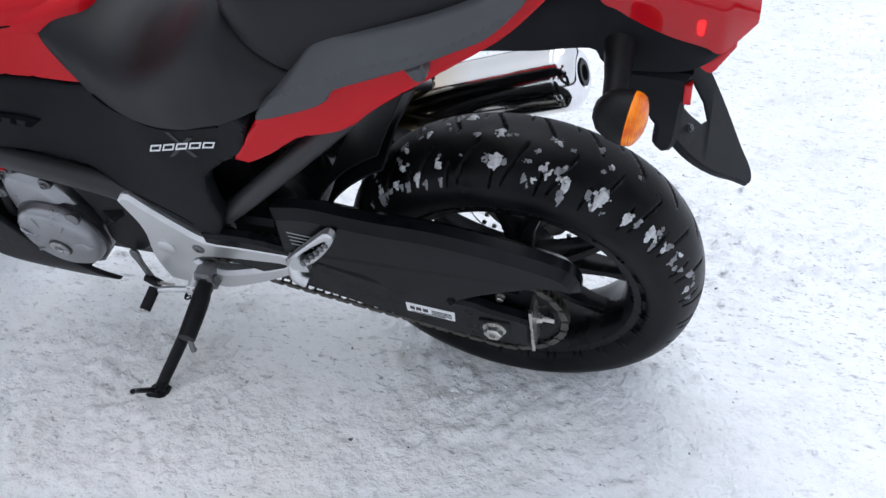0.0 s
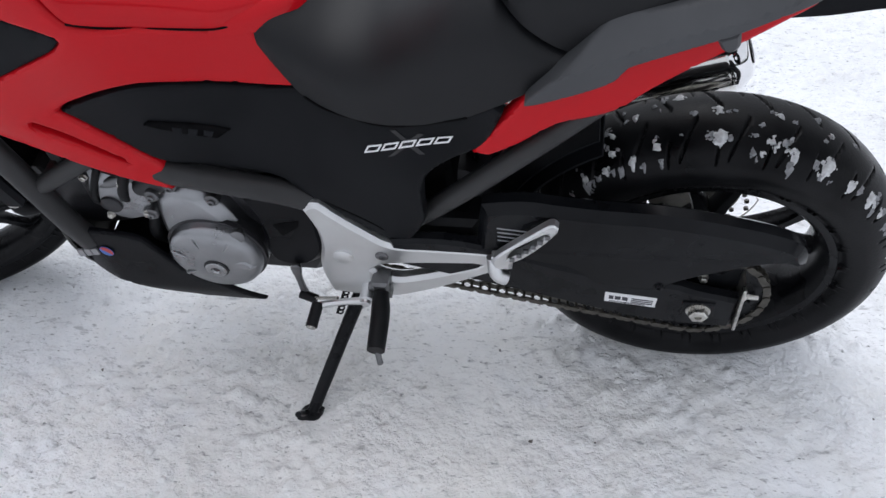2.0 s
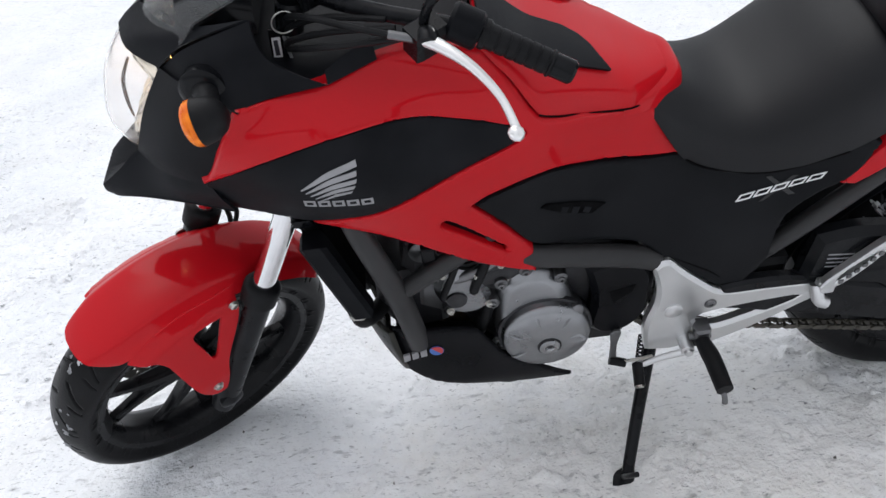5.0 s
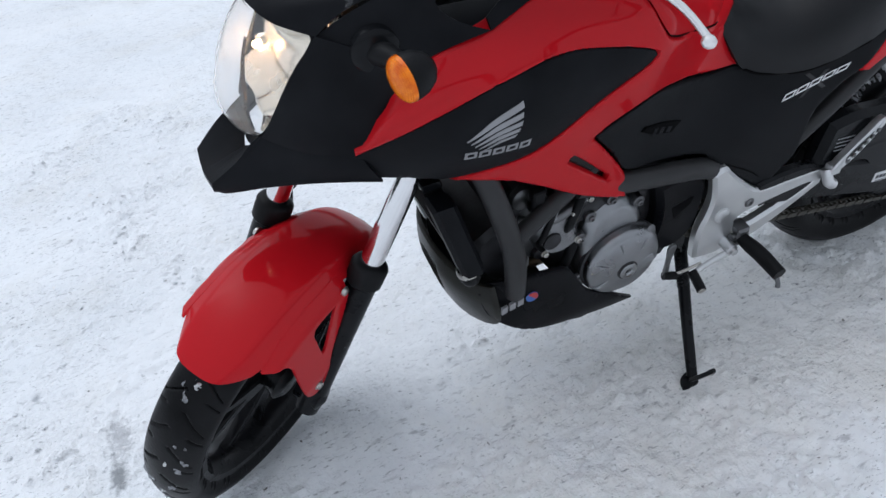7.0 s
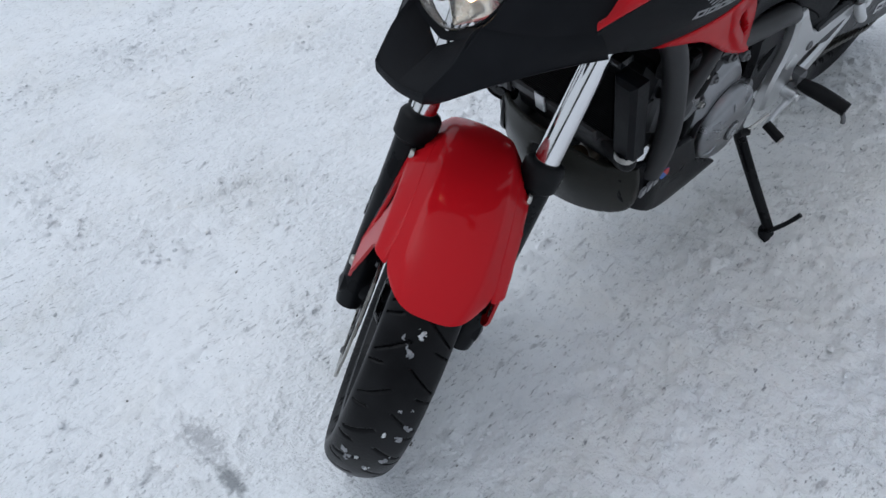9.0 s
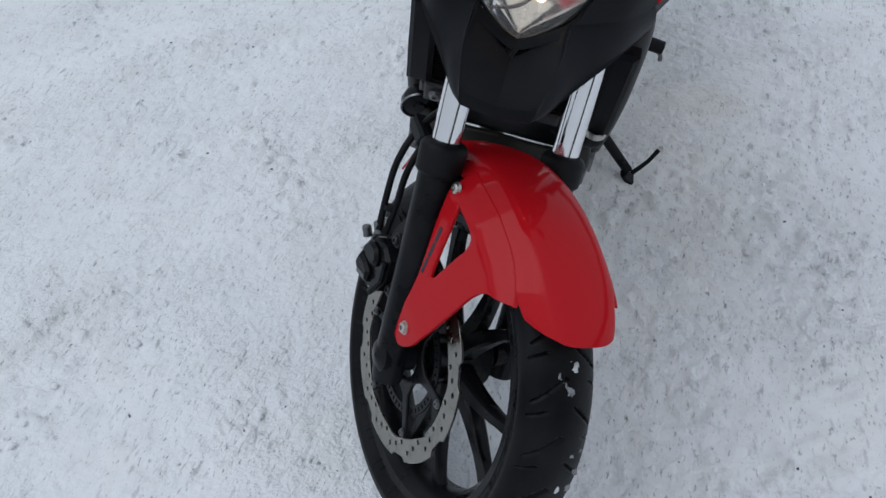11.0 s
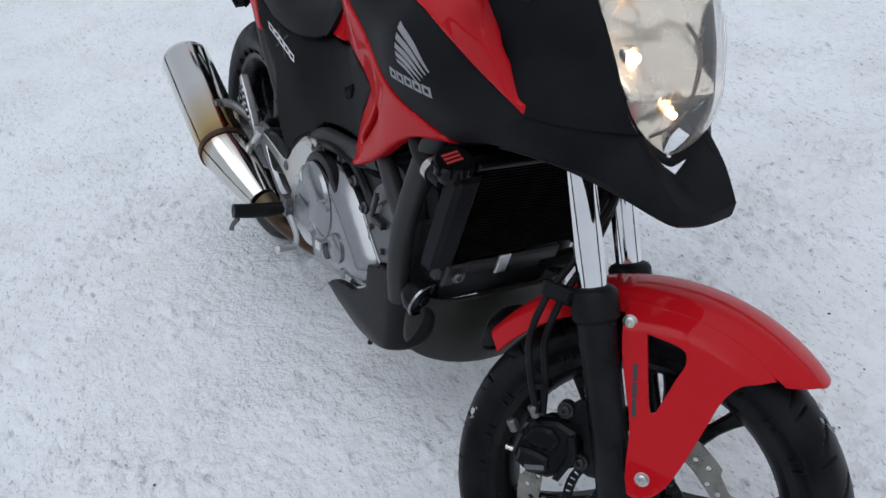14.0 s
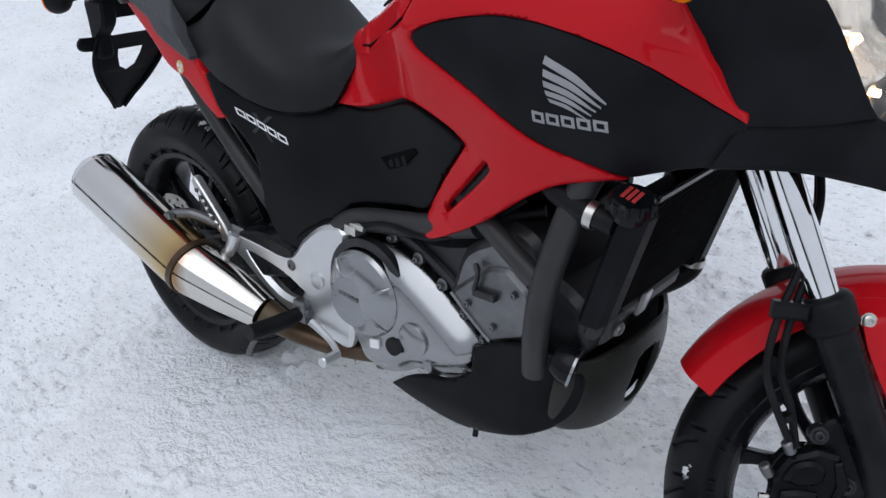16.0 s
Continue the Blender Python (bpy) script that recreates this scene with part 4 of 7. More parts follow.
for a in (-0.5, 0.4, 1.3, 2.2, 3.2):
    c, s = math.cos(a), math.sin(a)
    part("cover_rib", tube([(0.817 + 0.045 * c, 0.1845, 0.386 + 0.045 * s), (0.817 + 0.066 * c, 0.1835, 0.386 + 0.066 * s), (0.817 + 0.075 * c, 0.176, 0.386 + 0.075 * s)], (0.0012, 0.003, 0.002), 8, 3), cast_silver, cover_l)
black_cover = [(0.745, 0.528), (0.700, 0.540), (0.650, 0.538), (0.622, 0.50), (0.618, 0.45), (0.626, 0.385), (0.66, 0.345), (0.708, 0.340), (0.736, 0.37), (0.728, 0.43), (0.732, 0.48)]
sprocket_cover = part("sprocket_cover", prism(rounded(black_cover, 0.015, 70), 0.09, 0.148, 0.012), shield_dark, engine, "black plastic sprocket cover")
# thin dark plate in place of a recess: its shade is put into the colour
part("recess_shade", prism([(0.700, 0.462), (0.651, 0.476), (0.656, 0.458), (0.690, 0.431)], 0.1470, 0.1490, 0.0005), fin_black, sprocket_cover)
# cylinder and head, seen on both sides through the frame tubes
head = part("cylinder_head", prism(rounded([(0.87, 0.481), (0.90, 0.56), (0.961, 0.60), (1.03, 0.56), (1.045, 0.458), (0.97, 0.420), (0.905, 0.441)], 0.015, 60), -0.150, 0.125, 0.014), dull_alloy, engine, "dull alloy cylinder head")
part("head_cover", prism(rounded([(0.885, 0.575), (0.93, 0.622), (1.02, 0.61), (1.05, 0.55), (1.03, 0.53), (0.95, 0.585)], 0.015, 60), -0.135, 0.110, 0.012), cast_dark, head)
block = rounded([(0.905, 0.470), (0.925, 0.545), (0.990, 0.575), (1.010, 0.520), (0.985, 0.462), (0.945, 0.450)], 0.010, 50)
part("head_casting", prism(block, 0.118, 0.150, 0.012), cast_silver, head, "silver cast cylinder head side")
part("casting_plug", lathe(((0, 0), (0, 0.020), (0.006, 0.018), (0.008, 0.012), (0.008, 0)), (0.972, 0.148, 0.498), (0, 1, 0), 20), cast_dark, head)
for x, z in ((0.915, 0.478), (0.932, 0.552), (0.992, 0.566), (0.985, 0.470)):
    part("casting_bolt", hexagon((x, 0.150, z), (0, 1, 0), 0.006, 0.007), bolt_steel, head)
part("cam_end", lathe(((0, 0), (0, 0.026), (0.012, 0.024), (0.016, 0.016), (0.016, 0)), (1.020, 0.112, 0.600), (0, 1, 0), 22), dull_alloy, head)
part("sensor_plug", join(tube([(1.005, 0.125, 0.575), (1.015, 0.145, 0.595), (1.010, 0.150, 0.625)], 0.007, 10), box(0.998, 1.022, 0.138, 0.160, 0.612, 0.640, 0.003)), soft_rubber, head)
part("heat_label", prism([(0.900, 0.590), (0.862, 0.583), (0.860, 0.595), (0.898, 0.602)], 0.128, 0.1292, 0), dull_alloy, head)
for x, z in ((0.890, 0.560), (0.880, 0.520), (0.893, 0.475)):
    part("case_bolt", join(lathe(((-0.04, 0), (-0.04, 0.010), (0.0, 0.009), (0.0, 0)), (x, 0.135, z), (0, 1, 0), 12), hexagon((x, 0.135, z), (0, 1, 0), 0.0065, 0.008)), bolt_steel, engine)
part("breather_hose", tube([(0.895, 0.105, 0.49), (0.915, 0.135, 0.455), (0.930, 0.138, 0.410), (0.935, 0.120, 0.37)], 0.011, 10), soft_rubber, engine)
for k in range(3):
    part("lead", tube([(0.80 + 0.05 * k, 0.125, 0.585), (0.85 + 0.05 * k, 0.138, 0.592 - 0.010 * k), (0.90 + 0.04 * k, 0.132, 0.585 + 0.01 * k), (0.95 + 0.03 * k, 0.110, 0.61)], 0.0042, 8), soft_rubber, engine)
part("cover_eye", join(lathe(((0, 0.004), (0, 0.012), (0.006, 0.011), (0.006, 0.004)), (0.905, 0.150, 0.366), (0, 1, 0), 16)), cast_silver, cover_l)
part("dome_plug", lathe(((-0.01, 0), (-0.01, 0.014), (0.004, 0.013), (0.006, 0.010), (0.006, 0)), (0.762, 0.166, 0.446), (-0.25, 1, 0.3), 18), dull_alloy, cover_l)
part("dome_boss", prism(rounded([(0.760, 0.400), (0.790, 0.392), (0.786, 0.380), (0.758, 0.372), (0.745, 0.385)], 0.005, 80), 0.160, 0.186, 0.005), cast_silver, cover_l)
for z, x in ((0.470, 0.900), (0.545, 0.905), (0.515, 0.985), (0.455, 0.985)):
    part("head_boss", lathe(((-0.01, 0), (-0.01, 0.016), (0.010, 0.013), (0.012, 0.006), (0.012, 0)), (x, 0.125, z), (0, 1, 0), 14), cast_dark, head)
part("head_side", prism(rounded([(0.880, 0.484), (0.897, 0.502), (0.956, 0.549), (0.996, 0.556), (1.032, 0.530), (1.041, 0.493), (1.026, 0.448), (0.959, 0.419), (0.904, 0.458)], 0.010, 40), -0.158, -0.140, 0.007), dull_alloy, head)
for x, z in ((0.918, 0.478), (0.938, 0.545), (1.008, 0.520), (0.968, 0.452)):
    part("head_bolt", hexagon((x, -0.159, z), (0, -1, 0), 0.0055, 0.006), dull_alloy, head)
part("lead_bracket", join(box(0.934, 0.976, -0.170, -0.154, 0.500, 0.512, 0.002), tube([(0.938, -0.168, 0.512), (0.944, -0.166, 0.536), (0.935, -0.160, 0.552)], 0.004, 8)), cast_dark, head)
part("head_seam", tube([(0.884, -0.1585, 0.486), (0.930, -0.1590, 0.448), (0.962, -0.1585, 0.424)], 0.003, 8), cast_silver, head)
for x, z, r in ((0.93, 0.50, 0.018), (0.985, 0.49, 0.013)):
    part("spark_lead", tube([(x, 0.118, z), (x + 0.01, 0.15, z + 0.02), (x - 0.02, 0.14, z + 0.09), (x - 0.05, 0.08, z + 0.13)], r * 0.5, 10), soft_rubber, engine)
part("starter_motor", lathe(((-0.06, 0), (-0.06, 0.028), (0.05, 0.028), (0.06, 0.02), (0.06, 0)), (0.905, 0.115, 0.525), (1, 0, -0.15), 20), cast_dark, engine)
part("coolant_pipe", tube([(0.90, 0.13, 0.562), (0.94, 0.142, 0.552), (0.985, 0.138, 0.540), (1.03, 0.12, 0.55)], 0.010, 10), dull_alloy, engine)
# right-hand cover
case_r = [(0.644, 0.514), (0.688, 0.526), (0.730, 0.528), (0.770, 0.519), (0.819, 0.497), (0.879, 0.457), (0.932, 0.413), (0.942, 0.378), (0.922, 0.348), (0.863, 0.322), (0.805, 0.308), (0.765, 0.286), (0.716, 0.270), (0.677, 0.281), (0.655, 0.314), (0.634, 0.36), (0.625, 0.43)]
cover_r = part("clutch_cover", terrace(rounded(case_r, 0.010, 80), ((-0.10, 0.0), (-0.148, 0.0), (-0.152, 0.002), (-0.178, 0.030), (-0.181, 0.038))), polished_alloy, engine, "polished silver clutch cover", 24)
part("clutch_dome", lathe(((-0.03, 0.0), (-0.03, 0.081), (0.010, 0.080), (0.017, 0.075), (0.024, 0.060), (0.028, 0.040), (0.0285, 0.0)), (0.703, -0.172, 0.434), (0, -1, 0), 64), polished_alloy, cover_r, "polished round clutch dome", 24)
part("dome_badge", lathe(((0.0, 0.0), (0.0, 0.046), (0.0018, 0.045), (0.0018, 0.0)), (0.688, -0.1995, 0.420), (0.04, -1, 0.0), 40), cast_silver, cover_r)
for k in range(5):
    label_bar(cover_r, (0.664, 0.431), (0.048, -0.006), (0, 0.0075), 0.2 * k, 0.2 * k + 0.15, 0, 1, dull_alloy, -0.2024, "cast_bar")
for a in (-0.75, 0.45, 2.4):
    c, w = math.cos(a), math.sin(a)
    part("dome_rib", tube([(0.703 + 0.044 * c, -0.1985, 0.434 + 0.044 * w), (0.703 + 0.062 * c, -0.1955, 0.434 + 0.062 * w), (0.703 + 0.078 * c, -0.186, 0.434 + 0.078 * w)], (0.0014, 0.0040, 0.0024), 8, 3), polished_alloy, cover_r)
# raised dark ring that draws the shade in the gap round the dome
part("dome_shade_ring", lathe(((-0.010, 0.082), (-0.010, 0.0945), (0.006, 0.0945), (0.009, 0.090), (0.009, 0.080)), (0.705, -0.166, 0.438), (0, -1, 0), 64), cast_dark, cover_r, "dark ring for the shaded recess round the clutch dome")
part("pump_dome", lathe(((-0.02, 0.0), (-0.02, 0.031), (0.008, 0.030), (0.012, 0.025), (0.013, 0.0)), (0.820, -0.178, 0.386), (0, -1, 0), 32), polished_alloy, cover_r)
# black disc and plate on the surface draw the shade of two recesses
part("recess_shade", lathe(((0.0, 0), (0.0, 0.017), (0.0035, 0.0165), (0.0035, 0)), (0.770, -0.1805, 0.353), (0, -1, 0), 16), gloss_black, cover_r)
part("recess_shade", prism(rounded([(0.776, 0.345), (0.794, 0.350), (0.790, 0.368), (0.779, 0.372)], 0.004, 80), -0.1835, -0.178, 0.001), gloss_black, cover_r)
part("rating_plate", prism([(0.716, 0.333), (0.738, 0.338), (0.737, 0.355), (0.715, 0.350)], -0.1845, -0.181, 0), decal_white, cover_r, "small silver rating plate")
part("cover_boss", lathe(((0, 0), (0, 0.011), (0.004, 0.010), (0.005, 0.004), (0.005, 0)), (0.850, -0.1795, 0.345), (0, -1, 0), 18), cast_silver, cover_r)
for x, z in ((0.665, 0.525), (0.742, 0.538), (0.800, 0.515), (0.852, 0.483), (0.900, 0.446), (0.940, 0.412), (0.905, 0.336), (0.83, 0.308), (0.70, 0.272)):
    part("cover_bolt", join(lathe(((-0.06, 0), (-0.06, 0.012), (-0.012, 0.011), (-0.010, 0.008), (-0.010, 0)), (x, -0.156, z), (0, -1, 0), 14), hexagon((x, -0.146, z), (0, -1, 0), 0.0060, 0.007)), dull_alloy, cover_r)
part("gasket_edge", tube([(0.67, -0.130, 0.540), (0.74, -0.130, 0.545), (0.82, -0.130, 0.515), (0.89, -0.130, 0.468), (0.945, -0.130, 0.420), (0.958, -0.130, 0.375)], 0.010, 8), cast_dark, cover_r)
part("cable_bracket", join(tube([(0.655, -0.165, 0.535), (0.690, -0.185, 0.560), (0.720, -0.185, 0.560)], 0.006, 8), box(0.680, 0.705, -0.195, -0.175, 0.545, 0.562, 0.002)), bolt_steel, cover_r, "steel cable bracket")
part("clutch_cable", tube([(0.70, -0.185, 0.558), (0.76, -0.178, 0.578), (0.84, -0.165, 0.570), (0.92, -0.150, 0.600), (1.0, -0.12, 0.66)], 0.0045, 8), soft_rubber, engine)
for y0, pts in ((-0.12, [(0.80, -0.12, 0.57), (0.88, -0.135, 0.585), (0.95, -0.13, 0.62), (1.02, -0.10, 0.64)]), (0.12, [(0.86, 0.10, 0.585), (0.93, 0.125, 0.60), (1.0, 0.115, 0.63), (1.06, 0.09, 0.66)])):
    part("wiring_loom", tube(pts, 0.009, 10), soft_rubber, engine)
# sump and header pipe below
part("header_pipe", tube([(1.02, -0.01, 0.30), (0.98, -0.02, 0.268), (0.85, -0.03, 0.255), (0.72, -0.06, 0.262), (0.62, -0.12, 0.262), (0.53, -0.165, 0.275), (0.44, -0.20, 0.315)], (0.022, 0.024, 0.026, 0.026, 0.021, 0.019, 0.030), 18), brown_pipe, bike, "heat-browned exhaust header pipe")
part("engine_front", prism(rounded([(0.99, 0.400), (0.99, 0.540), (1.060, 0.545), (1.112, 0.515), (1.108, 0.450), (1.070, 0.395)], 0.02, 60), -0.124, 0.118, 0.012), cast_dark, engine)
part("sump", prism(rounded([(0.66, 0.30), (0.64, 0.38), (0.75, 0.42), (0.88, 0.38), (0.86, 0.29), (0.76, 0.27)], 0.02, 70), -0.10, 0.09, 0.015), cast_dark, engine)
part("drain_bolt", hexagon((0.69, -0.142, 0.300), (0, -1, 0), 0.012, 0.012), bolt_steel, engine)

# ---- frame ----
frame_part = part("main_frame", tube([(1.125, 0.150, 0.74), (1.106, 0.168, 0.681), (1.070, 0.174, 0.556), (1.056, 0.170, 0.470), (1.050, 0.160, 0.405)], 0.0205, 16), frame_grey, bike, "dark grey tubular steel frame")
part("down_tube", mirror(tube([(1.125, 0.150, 0.74), (1.106, 0.168, 0.681), (1.070, 0.174, 0.556), (1.056, 0.170, 0.470), (1.050, 0.160, 0.405)], 0.0205, 16)), frame_grey, frame_part)
both("brace_tube", tube([(1.072, 0.170, 0.556), (1.01, 0.164, 0.590), (0.94, 0.152, 0.628), (0.88, 0.14, 0.665)], 0.0165, 14), frame_grey, frame_part)
both("side_rail", tube([(0.93, 0.145, 0.61), (0.842, 0.146, 0.585), (0.778, 0.148, 0.573), (0.712, 0.150, 0.563), (0.655, 0.148, 0.548), (0.60, 0.138, 0.515), (0.52, 0.11, 0.46)], 0.021, 16), frame_grey, frame_part)
both("seat_rail", tube([(0.50, 0.118, 0.44), (0.433, 0.134, 0.503), (0.33, 0.140, 0.602), (0.204, 0.136, 0.722), (0.14, 0.118, 0.775), (0.08, 0.085, 0.825)], 0.0175, 14), frame_grey, frame_part)
part("core", prism(rounded([(0.56, 0.50), (0.55, 0.70), (0.62, 0.80), (0.80, 0.88), (1.02, 0.95), (1.15, 0.92), (1.13, 0.76), (1.02, 0.66), (0.85, 0.60), (0.66, 0.55)], 0.03, 70), -0.095, 0.095, 0.03), cast_dark, frame_part, "dark storage box under the covers")
part("inner_panel", prism(rounded([(0.40, 0.46), (0.40, 0.60), (0.44, 0.68), (0.57, 0.68), (0.57, 0.46)], 0.03, 70), -0.100, 0.100, 0.01), fin_black, frame_part)
part("pivot_plate", box(0.50, 0.60, -0.105, 0.105, 0.36, 0.52, 0.015), black_metal, frame_part)
part("inner_fender", shell(np.array([[(REAR[0] + (0.352 - 0.25 * y * y) * math.cos(a), y, REAR[2] + (0.352 - 0.25 * y * y) * math.sin(a)) for y in np.linspace(-0.078, 0.078, 9)] for a in np.linspace(0.12, 1.05, 16)]), 0.003), matt_black, bike, "black plastic inner fender ahead of the rear wheel")
part("shock_linkage", prism(rounded([(0.335, 0.400), (0.350, 0.350), (0.47, 0.335), (0.47, 0.520), (0.37, 0.500), (0.345, 0.470)], 0.015, 60), -0.050, 0.062, 0.012), cast_dark, bike, "dark shock linkage ahead of the rear wheel")
part("shock", tube([(0.36, 0.0, 0.47), (0.345, 0.0, 0.70)], 0.030, 16, 2), black_metal, bike, "black rear shock absorber")
part("inner_fender", shell(np.array([[(REAR[0] + 0.338 * math.cos(a), y, REAR[2] + 0.338 * math.sin(a) - abs(y) * 0.15) for y in np.linspace(-0.085, 0.085, 9)] for a in np.linspace(0.30, 1.05, 14)]), 0.004), matt_black, bike, "black plastic inner mudguard")

# ---- footrests, levers and stand ----
bracket = [(0.631, 0.528), (0.616, 0.541), (0.599, 0.541), (0.581, 0.519), (0.538, 0.476), (0.497, 0.445), (0.422, 0.443), (0.338, 0.440), (0.322, 0.424), (0.322, 0.392), (0.345, 0.378), (0.407, 0.340), (0.462, 0.312), (0.510, 0.294), (0.546, 0.300), (0.575, 0.292), (0.626, 0.298), (0.632, 0.345), (0.630, 0.385), (0.619, 0.430), (0.617, 0.468), (0.623, 0.499)]
gap = [(0.519, 0.388), (0.442, 0.399), (0.352, 0.406), (0.405, 0.381), (0.474, 0.354), (0.505, 0.348), (0.530, 0.357), (0.540, 0.372)]
bracket_r = [(0.291, 0.449), (0.390, 0.443), (0.484, 0.439), (0.530, 0.483), (0.581, 0.522), (0.637, 0.539), (0.653, 0.526), (0.645, 0.480), (0.640, 0.410), (0.652, 0.350), (0.645, 0.303), (0.622, 0.288), (0.548, 0.300), (0.458, 0.317), (0.401, 0.343), (0.335, 0.386), (0.287, 0.410)]
gap_r = [(0.366, 0.410), (0.460, 0.395), (0.519, 0.372), (0.498, 0.350), (0.456, 0.350), (0.408, 0.374)]
for side in (1, -1):
    vf = prism(rounded(bracket, 0.012, 55), 0.140, 0.168, 0.007, [rounded(gap, 0.012, 60)]) if side > 0 else prism(rounded(bracket_r, 0.012, 55), -0.168, -0.142, 0.008, [rounded(gap_r, 0.010, 60)])
    br = part("footrest_bracket", vf, silver, bike, "cast silver footrest bracket")
    cap = lathe(((0, 0), (0, 0.017), (0.003, 0.017), (0.005, 0.013), (0.0055, 0)), (0.584 if side > 0 else 0.568, 0.168 * side, 0.411 if side > 0 else 0.413), (0, side, 0), 24)
    part("frame_cap", cap, silver, br)
    part("bracket_bolt", button((0.517 if side > 0 else 0.495, 0.168 * side, 0.418 if side > 0 else 0.422), (0, side, 0), 0.0095, 0.004), dull_alloy, br)
    part("bracket_bolt", button((0.535 if side > 0 else 0.552, 0.168 * side, 0.345 if side > 0 else 0.312), (0, side, 0), 0.008, 0.007), bolt_steel, br)
    # passenger peg, folded up
    peg_frame = [(0.332, 0.446), (0.304, 0.444), (0.264, 0.480), (0.228, 0.533), (0.233, 0.549), (0.243, 0.546), (0.300, 0.488), (0.322, 0.464)]
    vf = prism(rounded(peg_frame, 0.01, 70), 0.172, 0.190, 0.003, [rounded([(0.306, 0.458), (0.272, 0.485), (0.240, 0.532), (0.294, 0.484)], 0.01, 60)])
    pp = part("passenger_peg", vf if side > 0 else mirror(vf), silver, br, "folded-up silver passenger peg")
    for k in range(6):
        t = k / 5
        part("peg_tooth", box(0.298 - 0.055 * t - 0.004, 0.298 - 0.055 * t + 0.004, *sorted((0.188 * side, 0.193 * side)), 0.460 + 0.062 * t - 0.004, 0.460 + 0.062 * t + 0.004, 0.001), dull_alloy, pp)
    vf = join(tube([(0.330, 0.172, 0.440), (0.325, 0.185, 0.412), (0.310, 0.185, 0.400)], 0.012, 10), box(0.300, 0.332, 0.165, 0.188, 0.425, 0.454, 0.005))
    part("peg_hinge", vf if side > 0 else mirror(vf), silver, pp)
    # rider peg
    vf = tube([(0.528, 0.172, 0.340), (0.526, 0.200, 0.336), (0.521, 0.236, 0.334), (0.518, 0.296, 0.328 if side > 0 else 0.340)], (0.010, 0.014, 0.0165, 0.0165, 0.0155), 14)
    pg = part("rider_peg", vf if side > 0 else mirror(vf), soft_rubber, br, "black rubber rider footrest")
    vf = tube([(0.519, 0.286, 0.322), (0.516, 0.297, 0.306), (0.515, 0.300, 0.294)], (0.006, 0.005, 0.0055), 10)
    part("peg_feeler", vf if side > 0 else mirror(vf), dull_alloy, pg)
    vf = join(box(0.512, 0.542, 0.150, 0.190, 0.318, 0.362, 0.005), lathe(((-0.02, 0), (-0.02, 0.008), (0.02, 0.008), (0.02, 0)), (0.530, 0.178, 0.340), (1, 0, 0), 12))
    part("peg_clevis", vf if side > 0 else mirror(vf), dull_alloy, pg)
shift = part("shift_lever", join(tube([(0.552, 0.190, 0.312), (0.600, 0.190, 0.302), (0.648, 0.196, 0.294)], (0.008, 0.006, 0.0065), 12), lathe(((-0.012, 0), (-0.012, 0.013), (0.022, 0.013), (0.032, 0.0130), (0.034, 0.009), (0.040, 0.008), (0.041, 0.005), (0.041, 0)), (0.555, 0.165, 0.322), (0, 1, 0), 20)), silver, bike, "silver gear shift lever with black rubber")
part("shift_rubber", tube([(0.648, 0.194, 0.298), (0.653, 0.236, 0.286)], 0.0105, 14, 2), soft_rubber, shift)
part("shift_end", lathe(((0, 0), (0, 0.0085), (0.002, 0.0085), (0.003, 0.006), (0.003, 0)), (0.6532, 0.2365, 0.2858), (0.1, 0.95, -0.27), 14), bolt_steel, shift)
part("shift_rod", tube([(0.615, 0.180, 0.296), (0.650, 0.172, 0.280), (0.672, 0.166, 0.272)], 0.0035, 8), bolt_steel, shift)
part("rod_joint", lathe(((-0.016, 0), (-0.016, 0.009), (0.016, 0.009), (0.016, 0)), (0.678, 0.165, 0.272), (0.9, -0.2, 0.2), 12), soft_rubber, shift)
part("shift_arm", prism(rounded([(0.679, 0.272), (0.693, 0.272), (0.692, 0.320), (0.694, 0.352), (0.686, 0.362), (0.674, 0.356), (0.680, 0.320)], 0.006, 80), 0.154, 0.162, 0.002), dull_alloy, shift)
brake_lever = part("brake_lever", tube([(0.555, -0.180, 0.325), (0.61, -0.186, 0.310), (0.645, -0.200, 0.302)], (0.008, 0.006, 0.006), 10), silver, bike, "silver rear brake pedal")
part("pedal_tip", lathe(((-0.022, 0), (-0.022, 0.009), (0.020, 0.010), (0.022, 0.008), (0.022, 0)), (0.648, -0.222, 0.302), (0.15, -1, 0.1), 14), silver, brake_lever)
stand = part("side_stand", tube([(0.552, 0.005, 0.298), (0.602, 0.121, 0.216), (0.645, 0.220, 0.144), (0.680, 0.304, 0.085)], (0.014, 0.0140, 0.0125, 0.0115), 14), black_metal, bike, "black steel side stand standing on the snow")
part("stand_foot", prism(rounded([(0.662, 0.292), (0.684, 0.286), (0.704, 0.296), (0.712, 0.318), (0.694, 0.330), (0.670, 0.318)], 0.006, 60), 0.068, 0.078, 0.003, to3d=lambda a, b, h: (a, b, h + 0.25 * (0.31 - b))), black_metal, stand)
part("stand_feeler", tube([(0.690, 0.312, 0.092), (0.690, 0.335, 0.135), (0.678, 0.350, 0.166)], (0.006, 0.005, 0.0055), 10), black_metal, stand)
part("stand_pivot", join(box(0.555, 0.602, 0.060, 0.112, 0.25, 0.34, 0.006), button((0.580, 0.112, 0.300), (0, 1, 0), 0.010, 0.008)), black_metal, stand)
spring = [(0.612 + 0.022 * t + 0.006 * math.cos(t * 2 * math.pi * 11), 0.100 + 0.060 * t + 0.006 * math.sin(t * 2 * math.pi * 11), 0.262 - 0.052 * t) for t in np.linspace(0, 1, 110)]
part("stand_spring", tube(spring, 0.0018, 6, 1), black_metal, stand)

